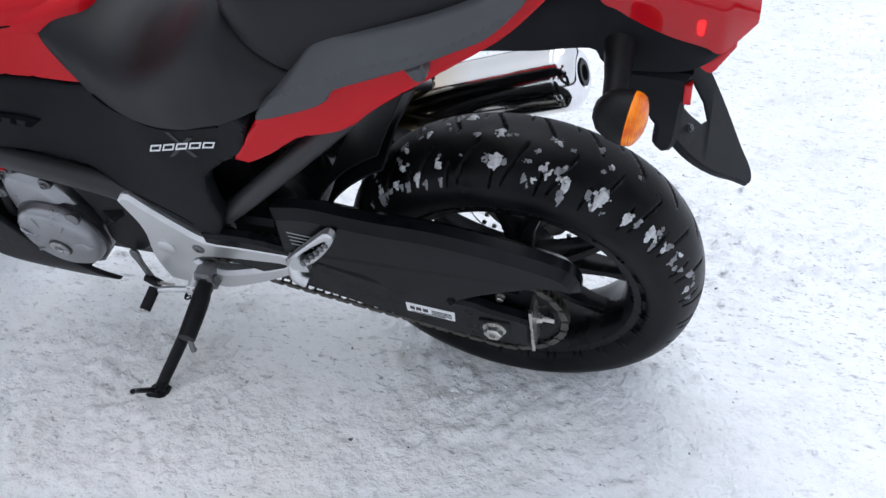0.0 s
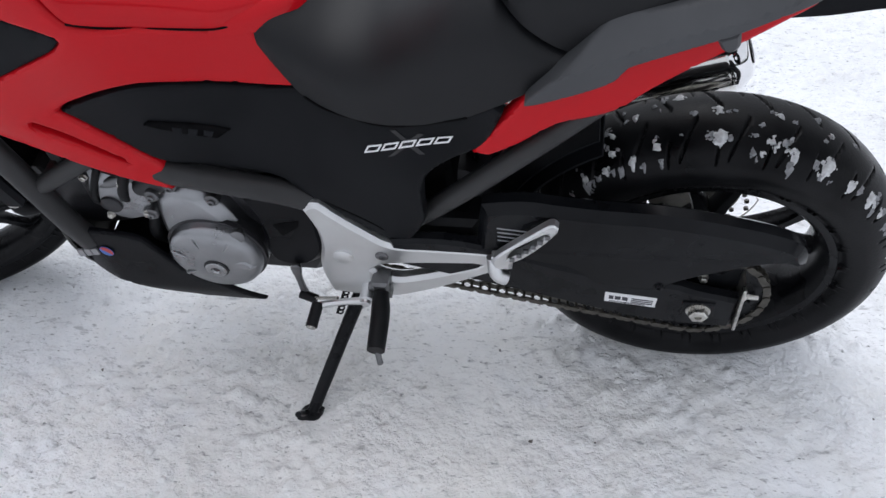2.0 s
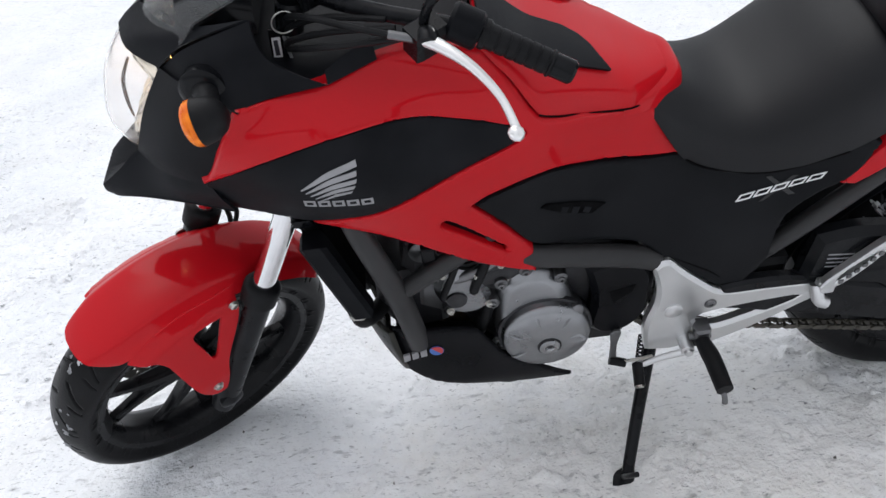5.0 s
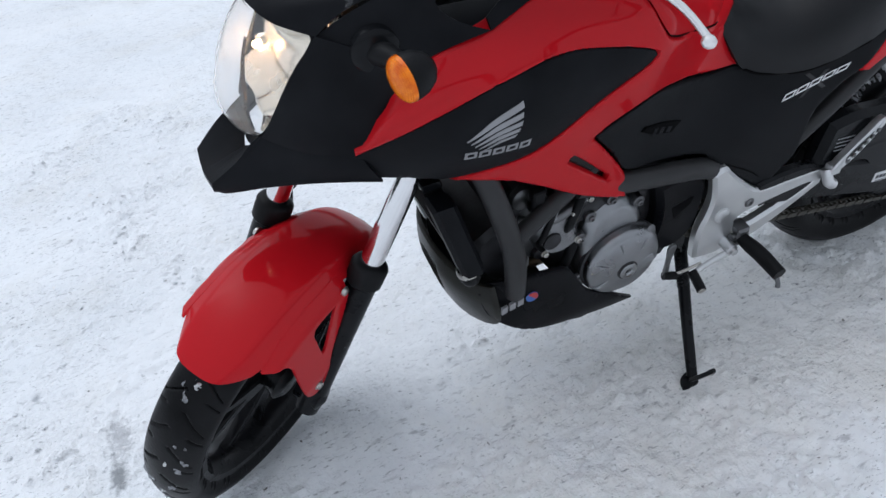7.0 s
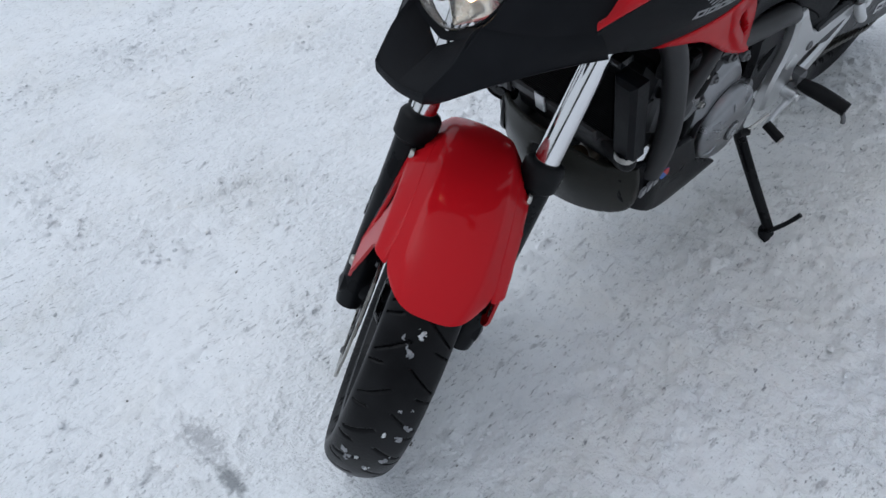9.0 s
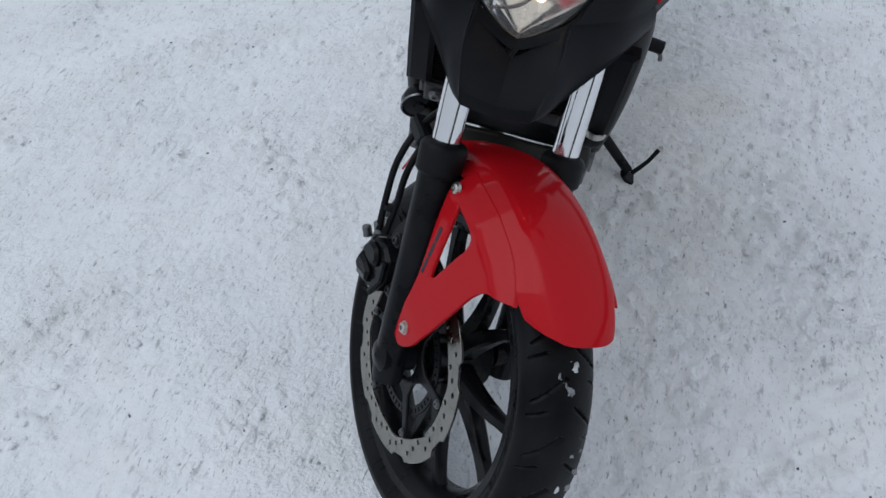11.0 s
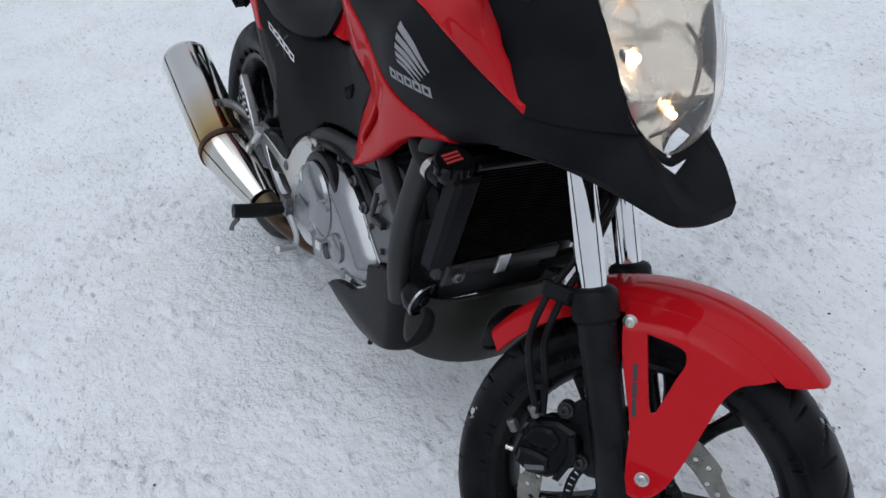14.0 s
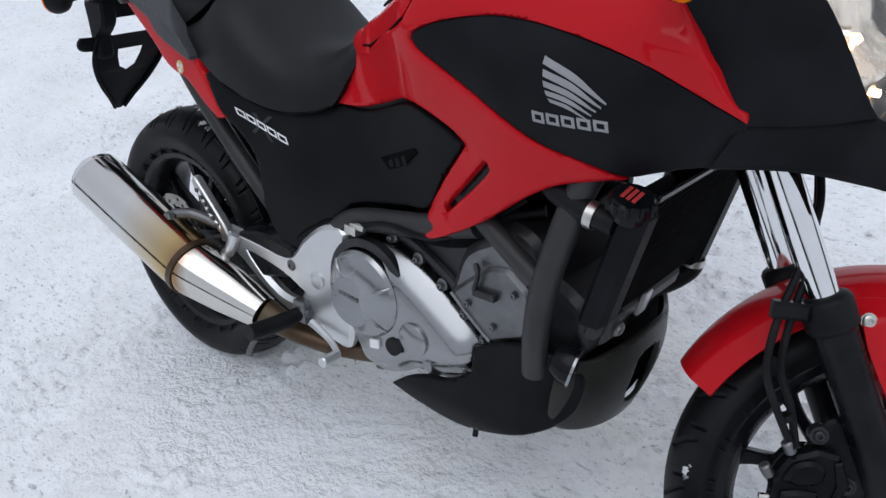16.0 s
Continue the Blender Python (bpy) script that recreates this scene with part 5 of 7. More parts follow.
# ---- belly pan ----
def pan(stations, slots=()):
    """An open trough: stations of (x, bottom, top, half width); slots (x0, x1, z0, z1) are cut through both sides."""
    rows = []
    for x, b, t, w in catmull(stations, 9):
        row = []
        for u in np.linspace(-1, 1, 61):
            a = u * math.pi / 2
            row.append((x, w * math.copysign(abs(math.sin(a)) ** 0.62, u), b + (t - b) * (1 - abs(math.cos(a)) ** 0.62)))
        rows.append(row)
    v, f = shell(np.array(rows)[:, ::-1], 0.004)
    keep = []
    for q in f:
        c = np.mean([v[k] for k in q], axis=0)
        if c[1] < 0 and c[0] < 0.885:
            continue
        if not any(x0 < c[0] < x1 and z0 + 0.25 * (c[0] - x0) < c[2] < z1 + 0.25 * (c[0] - x0) and abs(c[1]) > 0.1 for x0, x1, z0, z1 in slots):
            keep.append(q)
    return v, keep


belly = part("belly_pan", pan([(0.865, 0.215, 0.262, 0.160), (0.89, 0.204, 0.285, 0.166), (0.925, 0.209, 0.330, 0.170), (0.955, 0.216, 0.400, 0.167), (0.98, 0.223, 0.430, 0.167), (1.03, 0.246, 0.440, 0.165), (1.075, 0.270, 0.440, 0.153), (1.10, 0.284, 0.438, 0.142)], [(0.965, 1.055, 0.296, 0.310)]), shield_dark, bike, "black plastic belly pan under the engine")
side_l = [(0.766, 0.246), (0.80, 0.276), (0.827, 0.297), (0.887, 0.338), (0.925, 0.40), (0.95, 0.432), (1.03, 0.446), (1.095, 0.440), (1.115, 0.410), (1.100, 0.350), (1.045, 0.302), (0.975, 0.270), (0.90, 0.254), (0.84, 0.246)]
side_r = [(0.750, 0.266), (0.790, 0.296), (0.835, 0.316), (0.888, 0.330), (0.934, 0.362), (0.940, 0.412), (1.020, 0.446), (1.095, 0.440), (1.120, 0.405), (1.112, 0.350), (1.080, 0.312), (1.015, 0.276), (0.936, 0.246), (0.874, 0.238), (0.80, 0.250)]
pan_skin = lambda x, z: 0.1725 - 0.9 * np.clip(0.285 - z, 0, 1) ** 1.4 - 1.3 * np.clip(x - 1.03, 0, 1) ** 1.5
part("pan_side", panel(side_l, pan_skin, 0.006, 0.004, 0.012, 0.0, (), 45), shield_dark, belly)
part("pan_side", mirror(panel(side_r, pan_skin, 0.006, 0.004, 0.012, 0.001, (), 45)), shield_dark, belly)
front_outline = [(0.158, 0.440), (0.12, 0.432), (0.07, 0.442), (0.0, 0.452), (-0.07, 0.442), (-0.12, 0.432), (-0.158, 0.440), (-0.166, 0.38), (-0.150, 0.315), (-0.09, 0.285), (0.0, 0.278), (0.09, 0.285), (0.15, 0.315), (0.166, 0.38)]
front_hole = [(0.040, 0.350), (0.036, 0.395), (0.020, 0.412), (-0.020, 0.412), (-0.036, 0.395), (-0.040, 0.350), (-0.028, 0.320), (0.0, 0.310), (0.028, 0.320)]
v, f = panel(front_outline, lambda a, z: 1.158 - 2.3 * a * a - 0.9 * np.clip(0.40 - z, 0, 1) ** 1.5, 0.005, 0.004, 0.010, 0.0, [front_hole], 60)
part("pan_front", (np.stack((v[:, 1], -v[:, 0], v[:, 2]), 1), f), belly_front, belly, "front lip of the belly pan, ground reflection tinted into its colour")
logo = part("logo_dot", lathe(((0, 0), (0, 0.013), (0.0008, 0.013), (0.0008, 0)), (1.020, 0.1742, 0.392), (0.06, 1, 0), 20), decal_blue, belly, "small red and blue round logo")
part("logo_dot_half", prism([(1.020 + 0.012 * math.cos(a), 0.392 + 0.012 * math.sin(a)) for a in np.linspace(0.8, 0.8 + math.pi, 12)], 0.1745, 0.1760, 0), decal_red, logo)
for k in range(3):
    part("logo_bar", prism([(1.082 - 0.016 * k, 0.368 + 0.005 * k), (1.070 - 0.016 * k, 0.371 + 0.005 * k), (1.070 - 0.016 * k, 0.388 + 0.005 * k), (1.082 - 0.016 * k, 0.385 + 0.005 * k)], 0.168, 0.1752 - 0.001 * (2 - k), 0), decal_grey, belly)
part("pan_pin", tube([(0.925, -0.140, 0.262), (0.925, -0.150, 0.222)], 0.005, 8, 1), soft_rubber, belly)

# ---- radiator ----
rad_tilt = lambda y, z, d: (1.142 + (z - 0.515) * 0.30 + d, y, z)
def rad_block(y0, y1, z0, z1, d0, d1, bevel=0.003):
    return prism([(y0, z0), (y1, z0), (y1, z1), (y0, z1)], d0, d1, bevel, to3d=rad_tilt)
radiator = part("radiator", flip(rad_block(-0.128, 0.128, 0.525, 0.712, -0.018, 0.010)), fin_black, bike, "black finned radiator behind the fork")
for k in range(31):
    z = 0.530 + k * 0.0058
    part("fin", flip(rad_block(-0.127, 0.127, z, z + 0.0026, 0.009, 0.014, 0)), fin_black, radiator)
part("side_tank", flip(rad_block(-0.172, -0.130, 0.520, 0.700, -0.022, 0.022, 0.008)), matt_black, radiator)
part("side_tank", flip(rad_block(0.130, 0.172, 0.505, 0.690, -0.024, 0.020, 0.008)), matt_black, radiator)
part("top_rail", flip(rad_block(-0.14, 0.14, 0.708, 0.722, -0.02, 0.016, 0.003)), gloss_black, radiator)
part("lower_bracket", flip(rad_block(-0.150, 0.09, 0.488, 0.516, -0.014, 0.012, 0.005)), frame_grey, radiator, "dark grey radiator bracket")
part("bracket_boss", flip(join(rad_block(-0.140, -0.100, 0.478, 0.522, 0.008, 0.020, 0.004))), frame_grey, radiator)
part("bracket_bolt", button((1.162, -0.118, 0.500), (1, 0, -0.3), 0.010, 0.006), dull_alloy, radiator)
part("bracket_clip", flip(rad_block(-0.040, -0.018, 0.484, 0.524, 0.010, 0.018, 0.002)), silver, radiator)
cap = part("filler_cap", lathe(((-0.022, 0), (-0.022, 0.022), (-0.006, 0.024), (-0.006, 0.030), (0.008, 0.030), (0.012, 0.026), (0.012, 0)), (1.196, -0.172, 0.716), (0.25, -0.2, 1), 24), gloss_black, radiator, "black radiator cap with a red warning print")
for a in np.linspace(0, 2 * math.pi, 10, endpoint=False):
    part("cap_grip", tube([(1.196 + 0.029 * math.cos(a), -0.172 + 0.029 * math.sin(a), 0.708), (1.198 + 0.029 * math.cos(a), -0.173 + 0.029 * math.sin(a), 0.722)], 0.004, 6, 1), gloss_black, cap)
for k in range(3):
    part("print_bar", prism([(1.184 + 0.008 * k, -0.186), (1.189 + 0.008 * k, -0.186), (1.189 + 0.008 * k, -0.160), (1.184 + 0.008 * k, -0.160)], 0.0, 0.0006, 0, to3d=lambda a, b, h: (a + 0.003, b - 0.002, 0.7285 + h - (a - 1.196) * 0.25 + (b + 0.172) * 0.2)), decal_red, cap)
part("upper_hose", tube([(1.17, -0.165, 0.680), (1.13, -0.172, 0.690), (1.08, -0.165, 0.705), (1.04, -0.14, 0.72)], 0.017, 14), soft_rubber, radiator)
part("hose_clamp", lathe(((-0.006, 0.0175), (-0.006, 0.0195), (0.006, 0.0195), (0.006, 0.0175)), (1.140, -0.171, 0.686), (1, 0.1, -0.2), 20), bolt_steel, radiator)
part("lower_hose", tube([(1.148, 0.150, 0.512), (1.140, 0.155, 0.485), (1.115, 0.12, 0.465), (1.08, 0.06, 0.46), (1.06, 0.0, 0.47)], 0.0165, 14), soft_rubber, radiator)
part("hose_clamp", lathe(((-0.006, 0.017), (-0.006, 0.0195), (0.006, 0.0195), (0.006, 0.017)), (1.145, 0.152, 0.505), (0.1, 0, 1), 20), bolt_steel, radiator)
horn = part("horn", lathe(((-0.03, 0), (-0.03, 0.022), (-0.012, 0.032), (0.004, 0.032), (0.006, 0.030), (0.003, 0.027), (0.004, 0.012), (0.008, 0.010), (0.008, 0)), (1.110, -0.150, 0.434), (1.0, 0.35, -0.30), 32), gloss_black, bike, "round black horn with a bright rim")
part("horn_rim", lathe(((0.000, 0.0322), (0.000, 0.0336), (0.0040, 0.0336), (0.0044, 0.0322)), (1.110, -0.150, 0.434), (1.0, 0.35, -0.30), 32), polished_alloy, horn)


# ---- fork, turned to the left ----
AX = np.array(FRONT)
DIR = np.array((-math.sin(radians(RAKE)), 0.0, math.cos(radians(RAKE))))


def on_leg(side, s, ahead=0.0):
    """A point on a fork leg, s metres up from the axle."""
    f = np.array((math.cos(radians(RAKE)), 0, math.sin(radians(RAKE))))
    return AX + DIR * s + f * ahead + np.array((0, 0.102 * side, 0))


for side in (1, -1):
    leg = part("fork_leg", moved(tube([on_leg(side, s) for s in (-0.040, 0.0, 0.08, 0.17, 0.285, 0.297)], (0.0225, 0.0265, 0.0265, 0.0268, 0.0275, 0.0275), 22, 4), TURNED), black_metal, bike, "black fork leg with a chrome inner tube")
    part("dust_seal", moved(lathe(((0.285, 0), (0.285, 0.0275), (0.291, 0.033), (0.325, 0.0335), (0.331, 0.030), (0.335, 0.0225), (0.335, 0)), on_leg(side, 0.0), DIR, 28), TURNED), soft_rubber, leg)
    part("inner_tube", moved(lathe(((0.285, 0), (0.285, 0.0205), (0.74, 0.0205), (0.74, 0)), on_leg(side, 0.0), DIR, 32), TURNED), chrome, leg, "polished chrome inner tube")
    part("axle_clamp", moved(lathe(((-0.030, 0), (-0.030, 0.024), (0.022, 0.024), (0.024, 0.020), (0.030, 0)), AX + np.array((0, 0.102 * side, 0)), (0, side, 0), 22), TURNED), black_metal, leg)
    part("axle_bolt", moved(hexagon(tuple(AX + np.array((0, 0.125 * side, 0))), (0, side, 0), 0.010, 0.005), TURNED), black_metal, leg)
    part("lower_clamp", moved(lathe(((0.535, 0), (0.535, 0.031), (0.570, 0.031), (0.570, 0)), on_leg(side, 0.0), DIR, 24), TURNED), black_metal, leg)
yoke = part("fork_yoke", moved(tube([on_leg(1, 0.552), on_leg(0.3, 0.552, -0.045), on_leg(-0.3, 0.552, -0.045), on_leg(-1, 0.552)], 0.020, 12), TURNED), black_metal, bike, "black lower fork yoke")
part("steering_stem", moved(tube([on_leg(0, 0.52, -0.042), on_leg(0, 0.74, -0.042)], 0.026, 16, 2), TURNED), black_metal, yoke)
part("top_yoke", moved(tube([on_leg(1, 0.735), on_leg(0.3, 0.74, -0.045), on_leg(-0.3, 0.74, -0.045), on_leg(-1, 0.735)], 0.018, 12), TURNED), black_metal, yoke)
for s in (1, -1):
    part("fork_cap", moved(lathe(((0.735, 0), (0.735, 0.026), (0.755, 0.026), (0.760, 0.018), (0.760, 0)), on_leg(s, 0.0), DIR, 24), TURNED), dull_alloy, yoke)


# front mudguard
def fender_point(a, u):
    """a: angle round the wheel; u: -1 to 1 across the guard."""
    end = np.clip((a - 0.96) / 0.26, 0, 1) * np.clip((2.72 - a) / 0.5, 0, 1)
    half = 0.061 + 0.020 * np.sqrt(max(end, 0))
    tip = (1 - np.clip((a - 0.95) / 0.16, 0, 1)) ** 2
    a_edge = a + 0.15 * (abs(u) ** 3.4) * (1 - np.clip((a - 0.95) / 0.42, 0, 1)) ** 1.5
    crown = 0.331 - 0.006 * np.clip((a - 2.0) / 0.7, 0, 1)
    drop = float(np.interp(abs(u), (0, 0.35, 0.60, 0.68, 1.0), (0, 0.0018, 0.0055, 0.0085, 0.035)))
    r = crown - drop - 0.004 * tip
    return FRONT[0] + r * math.cos(a_edge), half * u, FRONT[2] + r * math.sin(a_edge)


us = np.array([-1, -0.95, -0.88, -0.80, -0.74, -0.68, -0.64, -0.60, -0.48, -0.35, -0.2, 0, 0.2, 0.35, 0.48, 0.60, 0.64, 0.68, 0.74, 0.80, 0.88, 0.95, 1])
fender = part("front_mudguard", moved(shell(np.array([[fender_point(a, u) for u in us] for a in np.linspace(1.0, 2.64, 70)])[::-1, :], 0.003), TURNED), red_paint, bike, "glossy red front mudguard", 30)
brace = [(1.404, 0.582), (1.413, 0.566), (1.431, 0.516), (1.474, 0.434), (1.489, 0.382), (1.501, 0.341), (1.524, 0.340), (1.546, 0.368), (1.557, 0.412), (1.566, 0.475), (1.572, 0.515), (1.585, 0.540), (1.604, 0.552), (1.622, 0.561), (1.600, 0.574), (1.56, 0.588), (1.50, 0.594), (1.44, 0.588)]
brace_hole = [(1.452, 0.556), (1.500, 0.556), (1.512, 0.540), (1.508, 0.515), (1.500, 0.462), (1.489, 0.466)]


def brace_skin(x, z):
    t = np.clip((0.585 - z) / 0.19, 0, 1)
    r = np.hypot(x - FRONT[0], z - FRONT[2])
    flare = 0.0950 + 0.024 * t ** 1.1 - 0.04 * np.clip(x - 1.58, 0, 1)
    guard = 0.0815 * (0.68 + 0.32 * (0.331 - r - 0.0085) / 0.0265)
    return np.minimum(flare, guard + 0.0006)


vf = panel(brace, brace_skin, 0.004, 0.0010, 0.008, 0.0, [brace_hole], 55)
for side in (1, -1):
    br = part("mudguard_stay", moved(vf if side > 0 else mirror(vf), TURNED), red_paint, fender, "red mudguard stay bolted to the fork")
    for x, z, y in ((1.424, 0.561, 0.0920), (1.517, 0.371, 0.1185)):
        part("stay_bolt", moved(button((x, y * side, z), (0, side, 0), 0.0085, 0.007), TURNED), bolt_steel, br)
for k in range(3):
    t0, t1 = k * 0.34, k * 0.34 + 0.31
    a, b = np.array((1.449, 0.512)), np.array((1.473, 0.444))
    c = [tuple(a + (b - a) * t + np.array((w, w * 0.3))) for t, w in ((t0, 0.0), (t1, 0.0), (t1, 0.0062), (t0, 0.0062))]
    part("print_bar", moved(mirror(panel(c, brace_skin, 0.0006, 0.0004, 0.006, 0.0008, (), 20)), TURNED), decal_dark, fender)

# front brake on the right
disc = part("front_brake_disc", moved(drilled_disc(FRONT, -0.080, 0.160, 0.125, 8, (0.1315, 0.1455, 0.1385), per=6, hole=0.0038), TURNED), disc_steel, bike, "drilled wave-edged steel front brake disc", 30)
carrier = []
for k in range(6):
    a0 = 2 * math.pi * k / 6 + 0.35
    for da, r in ((-0.42, 0.050), (-0.13, 0.062), (-0.055, 0.112), (-0.05, 0.124), (0.05, 0.124), (0.055, 0.112), (0.13, 0.062), (0.42, 0.050)):
        carrier.append((FRONT[0] + r * math.cos(a0 + da), FRONT[2] + r * math.sin(a0 + da)))
part("disc_carrier", moved(prism(carrier, -0.079, -0.073, 0.0015, [[(FRONT[0] + 0.034 * math.cos(a), FRONT[2] + 0.034 * math.sin(a)) for a in np.linspace(0, 2 * np.pi, 24, endpoint=False)]]), TURNED), rim_black, disc)
for k in range(6):
    a = 2 * math.pi * k / 6 + 0.35
    part("disc_bolt", moved(button((FRONT[0] + 0.117 * math.cos(a), -0.081, FRONT[2] + 0.117 * math.sin(a)), (0, -1, 0), 0.0058, 0.004), TURNED), dull_alloy, disc)
slots = [[(FRONT[0] + r * math.cos(a + d), FRONT[2] + r * math.sin(a + d)) for r, d in ((0.081, -0.022), (0.088, -0.022), (0.088, 0.022), (0.081, 0.022))] for a in np.linspace(0, 2 * math.pi, 50, endpoint=False)]
ring_out = [(FRONT[0] + 0.0915 * math.cos(a), FRONT[2] + 0.0915 * math.sin(a)) for a in np.linspace(0, 2 * math.pi, 72, endpoint=False)]
ring_in = [(FRONT[0] + 0.077 * math.cos(a), FRONT[2] + 0.077 * math.sin(a)) for a in np.linspace(0, 2 * math.pi, 72, endpoint=False)]
part("sensor_ring", moved(prism(ring_out, -0.074, -0.0715, 0, [ring_in] + slots), TURNED), black_metal, disc, "slotted wheel speed ring")
cal = part("brake_caliper", moved(prism(rounded([(1.336, 0.318), (1.338, 0.352), (1.352, 0.378), (1.384, 0.392), (1.412, 0.388), (1.424, 0.360), (1.418, 0.326), (1.396, 0.306), (1.366, 0.300)], 0.008, 30), -0.122, -0.094, 0.005), TURNED), gloss_black, bike, "black front brake caliper")
part("caliper_inner", moved(prism(rounded([(1.338, 0.335), (1.365, 0.380), (1.420, 0.380), (1.425, 0.325), (1.370, 0.302)], 0.012, 80), -0.090, -0.058, 0.008), TURNED), gloss_black, cal)
for q in ([(1.346, 0.350), (1.356, 0.372), (1.380, 0.380), (1.396, 0.370), (1.392, 0.352), (1.364, 0.344)], [(1.346, 0.312), (1.346, 0.334), (1.366, 0.339), (1.390, 0.338), (1.394, 0.318), (1.372, 0.307)]):
    part("piston_housing", moved(prism(rounded(q, 0.006, 70), -0.131, -0.118, 0.005), TURNED), black_metal, cal)
part("caliper_rib", moved(prism([(1.404, 0.312), (1.414, 0.312), (1.426, 0.356), (1.414, 0.384), (1.404, 0.380), (1.412, 0.352)], -0.128, -0.118, 0.003), TURNED), black_metal, cal)
part("bleed_screw", moved(join(lathe(((0, 0), (0, 0.005), (0.012, 0.0045), (0.016, 0.003), (0.022, 0.003), (0.022, 0)), (1.352, -0.110, 0.388), (-0.5, -0.1, 0.85), 10)), TURNED), bolt_steel, cal)
part("pad_pin", moved(lathe(((-0.004, 0), (-0.004, 0.0045), (0.045, 0.0045), (0.045, 0)), (1.328, -0.110, 0.318), (1, 0, 0.1), 8), TURNED), bolt_steel, cal)
part("caliper_mount", moved(prism(rounded([(1.38, 0.395), (1.40, 0.428), (1.435, 0.425), (1.470, 0.37), (1.46, 0.33), (1.43, 0.33), (1.42, 0.37)], 0.012, 80), -0.100, -0.084, 0.005), TURNED), black_metal, cal)
for x, z in ((1.386, 0.408), (1.430, 0.345)):
    part("caliper_bolt", moved(join(lathe(((-0.01, 0), (-0.01, 0.013), (0.004, 0.012), (0.004, 0)), (x, -0.104, z), (0, -1, 0), 16), button((x, -0.106, z), (0, -1, 0), 0.0080, 0.007)), TURNED), cast_dark, cal)
for x, z in ((1.330, 0.352), (1.352, 0.386)):
    part("hose_fitting", moved(join(lathe(((0, 0), (0, 0.0075), (0.016, 0.0075), (0.018, 0.005), (0.018, 0)), (x, -0.118, z), (-0.55, -0.3, 0.8), 12)), TURNED), dull_alloy, cal)
part("cast_bar", moved(prism([(1.362, 0.316), (1.366, 0.310), (1.392, 0.322), (1.388, 0.328)], -0.1318, -0.1308, 0), TURNED), dull_alloy, cal)
for dx, dy in ((0.0, 0.0), (0.020, 0.010)):
    part("brake_hose", moved(tube([(1.352 + dx * 0.3, -0.122 + dy, 0.392), (1.325 + dx, -0.120 + dy, 0.440), (1.306 + dx, -0.118 + dy, 0.490), (1.310 + dx * 0.9, -0.116 + dy, 0.556), (1.330 + dx * 0.6, -0.105 + dy, 0.625), (1.345, -0.085 + dy, 0.70), (1.34, -0.06, 0.76)], 0.0052, 10), TURNED), soft_rubber, cal, "black rubber brake hose")
part("hose_clip", moved(join(box(1.300, 1.345, -0.128, -0.104, 0.556, 0.578, 0.004), tube([(1.335, -0.112, 0.566), (1.362, -0.118, 0.560), (1.372, -0.120, 0.538)], 0.006, 8)), TURNED), black_metal, cal)
part("cable_tie", moved(lathe(((-0.004, 0.0), (-0.004, 0.011), (0.004, 0.011), (0.004, 0.0)), (1.340, -0.112, 0.428), (0.45, 0, -0.9), 12), TURNED), soft_rubber, cal)

# ---- bodywork ----
red_outline = [(1.323, 0.832), (1.321, 0.847), (1.309, 0.853), (1.296, 0.874), (1.283, 0.900), (1.257, 0.944), (1.240, 0.975), (1.195, 0.978), (1.141, 0.977), (1.094, 0.985), (1.037, 1.000), (0.970, 1.018), (0.903, 1.016), (0.867, 0.968), (0.827, 0.908), (0.758, 0.879), (0.688, 0.845),
               (0.667, 0.852), (0.644, 0.837), (0.627, 0.801), (0.605, 0.762), (0.585, 0.735), (0.653, 0.740), (0.739, 0.767), (0.797, 0.787), (0.840, 0.786), (0.873, 0.777), (0.910, 0.762), (0.933, 0.744), (0.890, 0.690), (0.838, 0.615),
               (0.836, 0.591), (0.832, 0.562), (0.889, 0.589), (0.958, 0.630), (1.030, 0.683), (1.085, 0.716), (1.140, 0.732), (1.178, 0.740), (1.129, 0.762), (1.078, 0.779), (1.018, 0.806), (0.965, 0.829), (0.912, 0.852), (0.866, 0.874),
               (0.850, 0.889), (0.858, 0.899), (0.887, 0.911), (0.925, 0.921), (0.980, 0.929), (1.028, 0.929)]
red_outline_b = [(1.085, 0.924), (1.153, 0.912), (1.218, 0.893), (1.275, 0.862)]
slot = [(0.980, 0.730), (0.970, 0.727), (0.882, 0.635), (0.884, 0.624), (0.977, 0.712)]
vf = panel(red_outline + red_outline_b, body_skin, 0.016, 0.006, 0.012, 0.0, [slot], 40)
both("side_fairing", vf, red_paint, bike, "glossy red side fairing", 40)
both("fairing_slot", panel([(0.988, 0.742), (0.965, 0.735), (0.872, 0.635), (0.878, 0.614), (0.990, 0.708)], body_skin, 0.004, 0.002, 0.012, -0.016), gloss_black, bike, "black slot behind the fairing")
wing_outline = [(1.275, 0.862), (1.218, 0.893), (1.153, 0.912), (1.085, 0.924), (1.028, 0.929), (0.980, 0.929), (0.925, 0.921), (0.887, 0.911), (0.858, 0.899), (0.850, 0.889), (0.866, 0.874), (0.912, 0.852), (0.965, 0.829), (1.018, 0.806), (1.078, 0.779),
                (1.129, 0.762), (1.180, 0.746), (1.218, 0.757), (1.252, 0.768), (1.298, 0.778), (1.323, 0.832)]
wings = both("fairing_infill", panel(wing_outline, body_skin, 0.016, 0.0025, 0.012, -0.003, (), 40), matt_black, bike, "matt black fairing panel with a grey wing emblem")


def lay(poly, skin, lift, step=0.006):
    """A thin decal laid on a skin on the left side."""
    return panel(poly, skin, 0.0006, 0.0004, step, lift, (), 20)


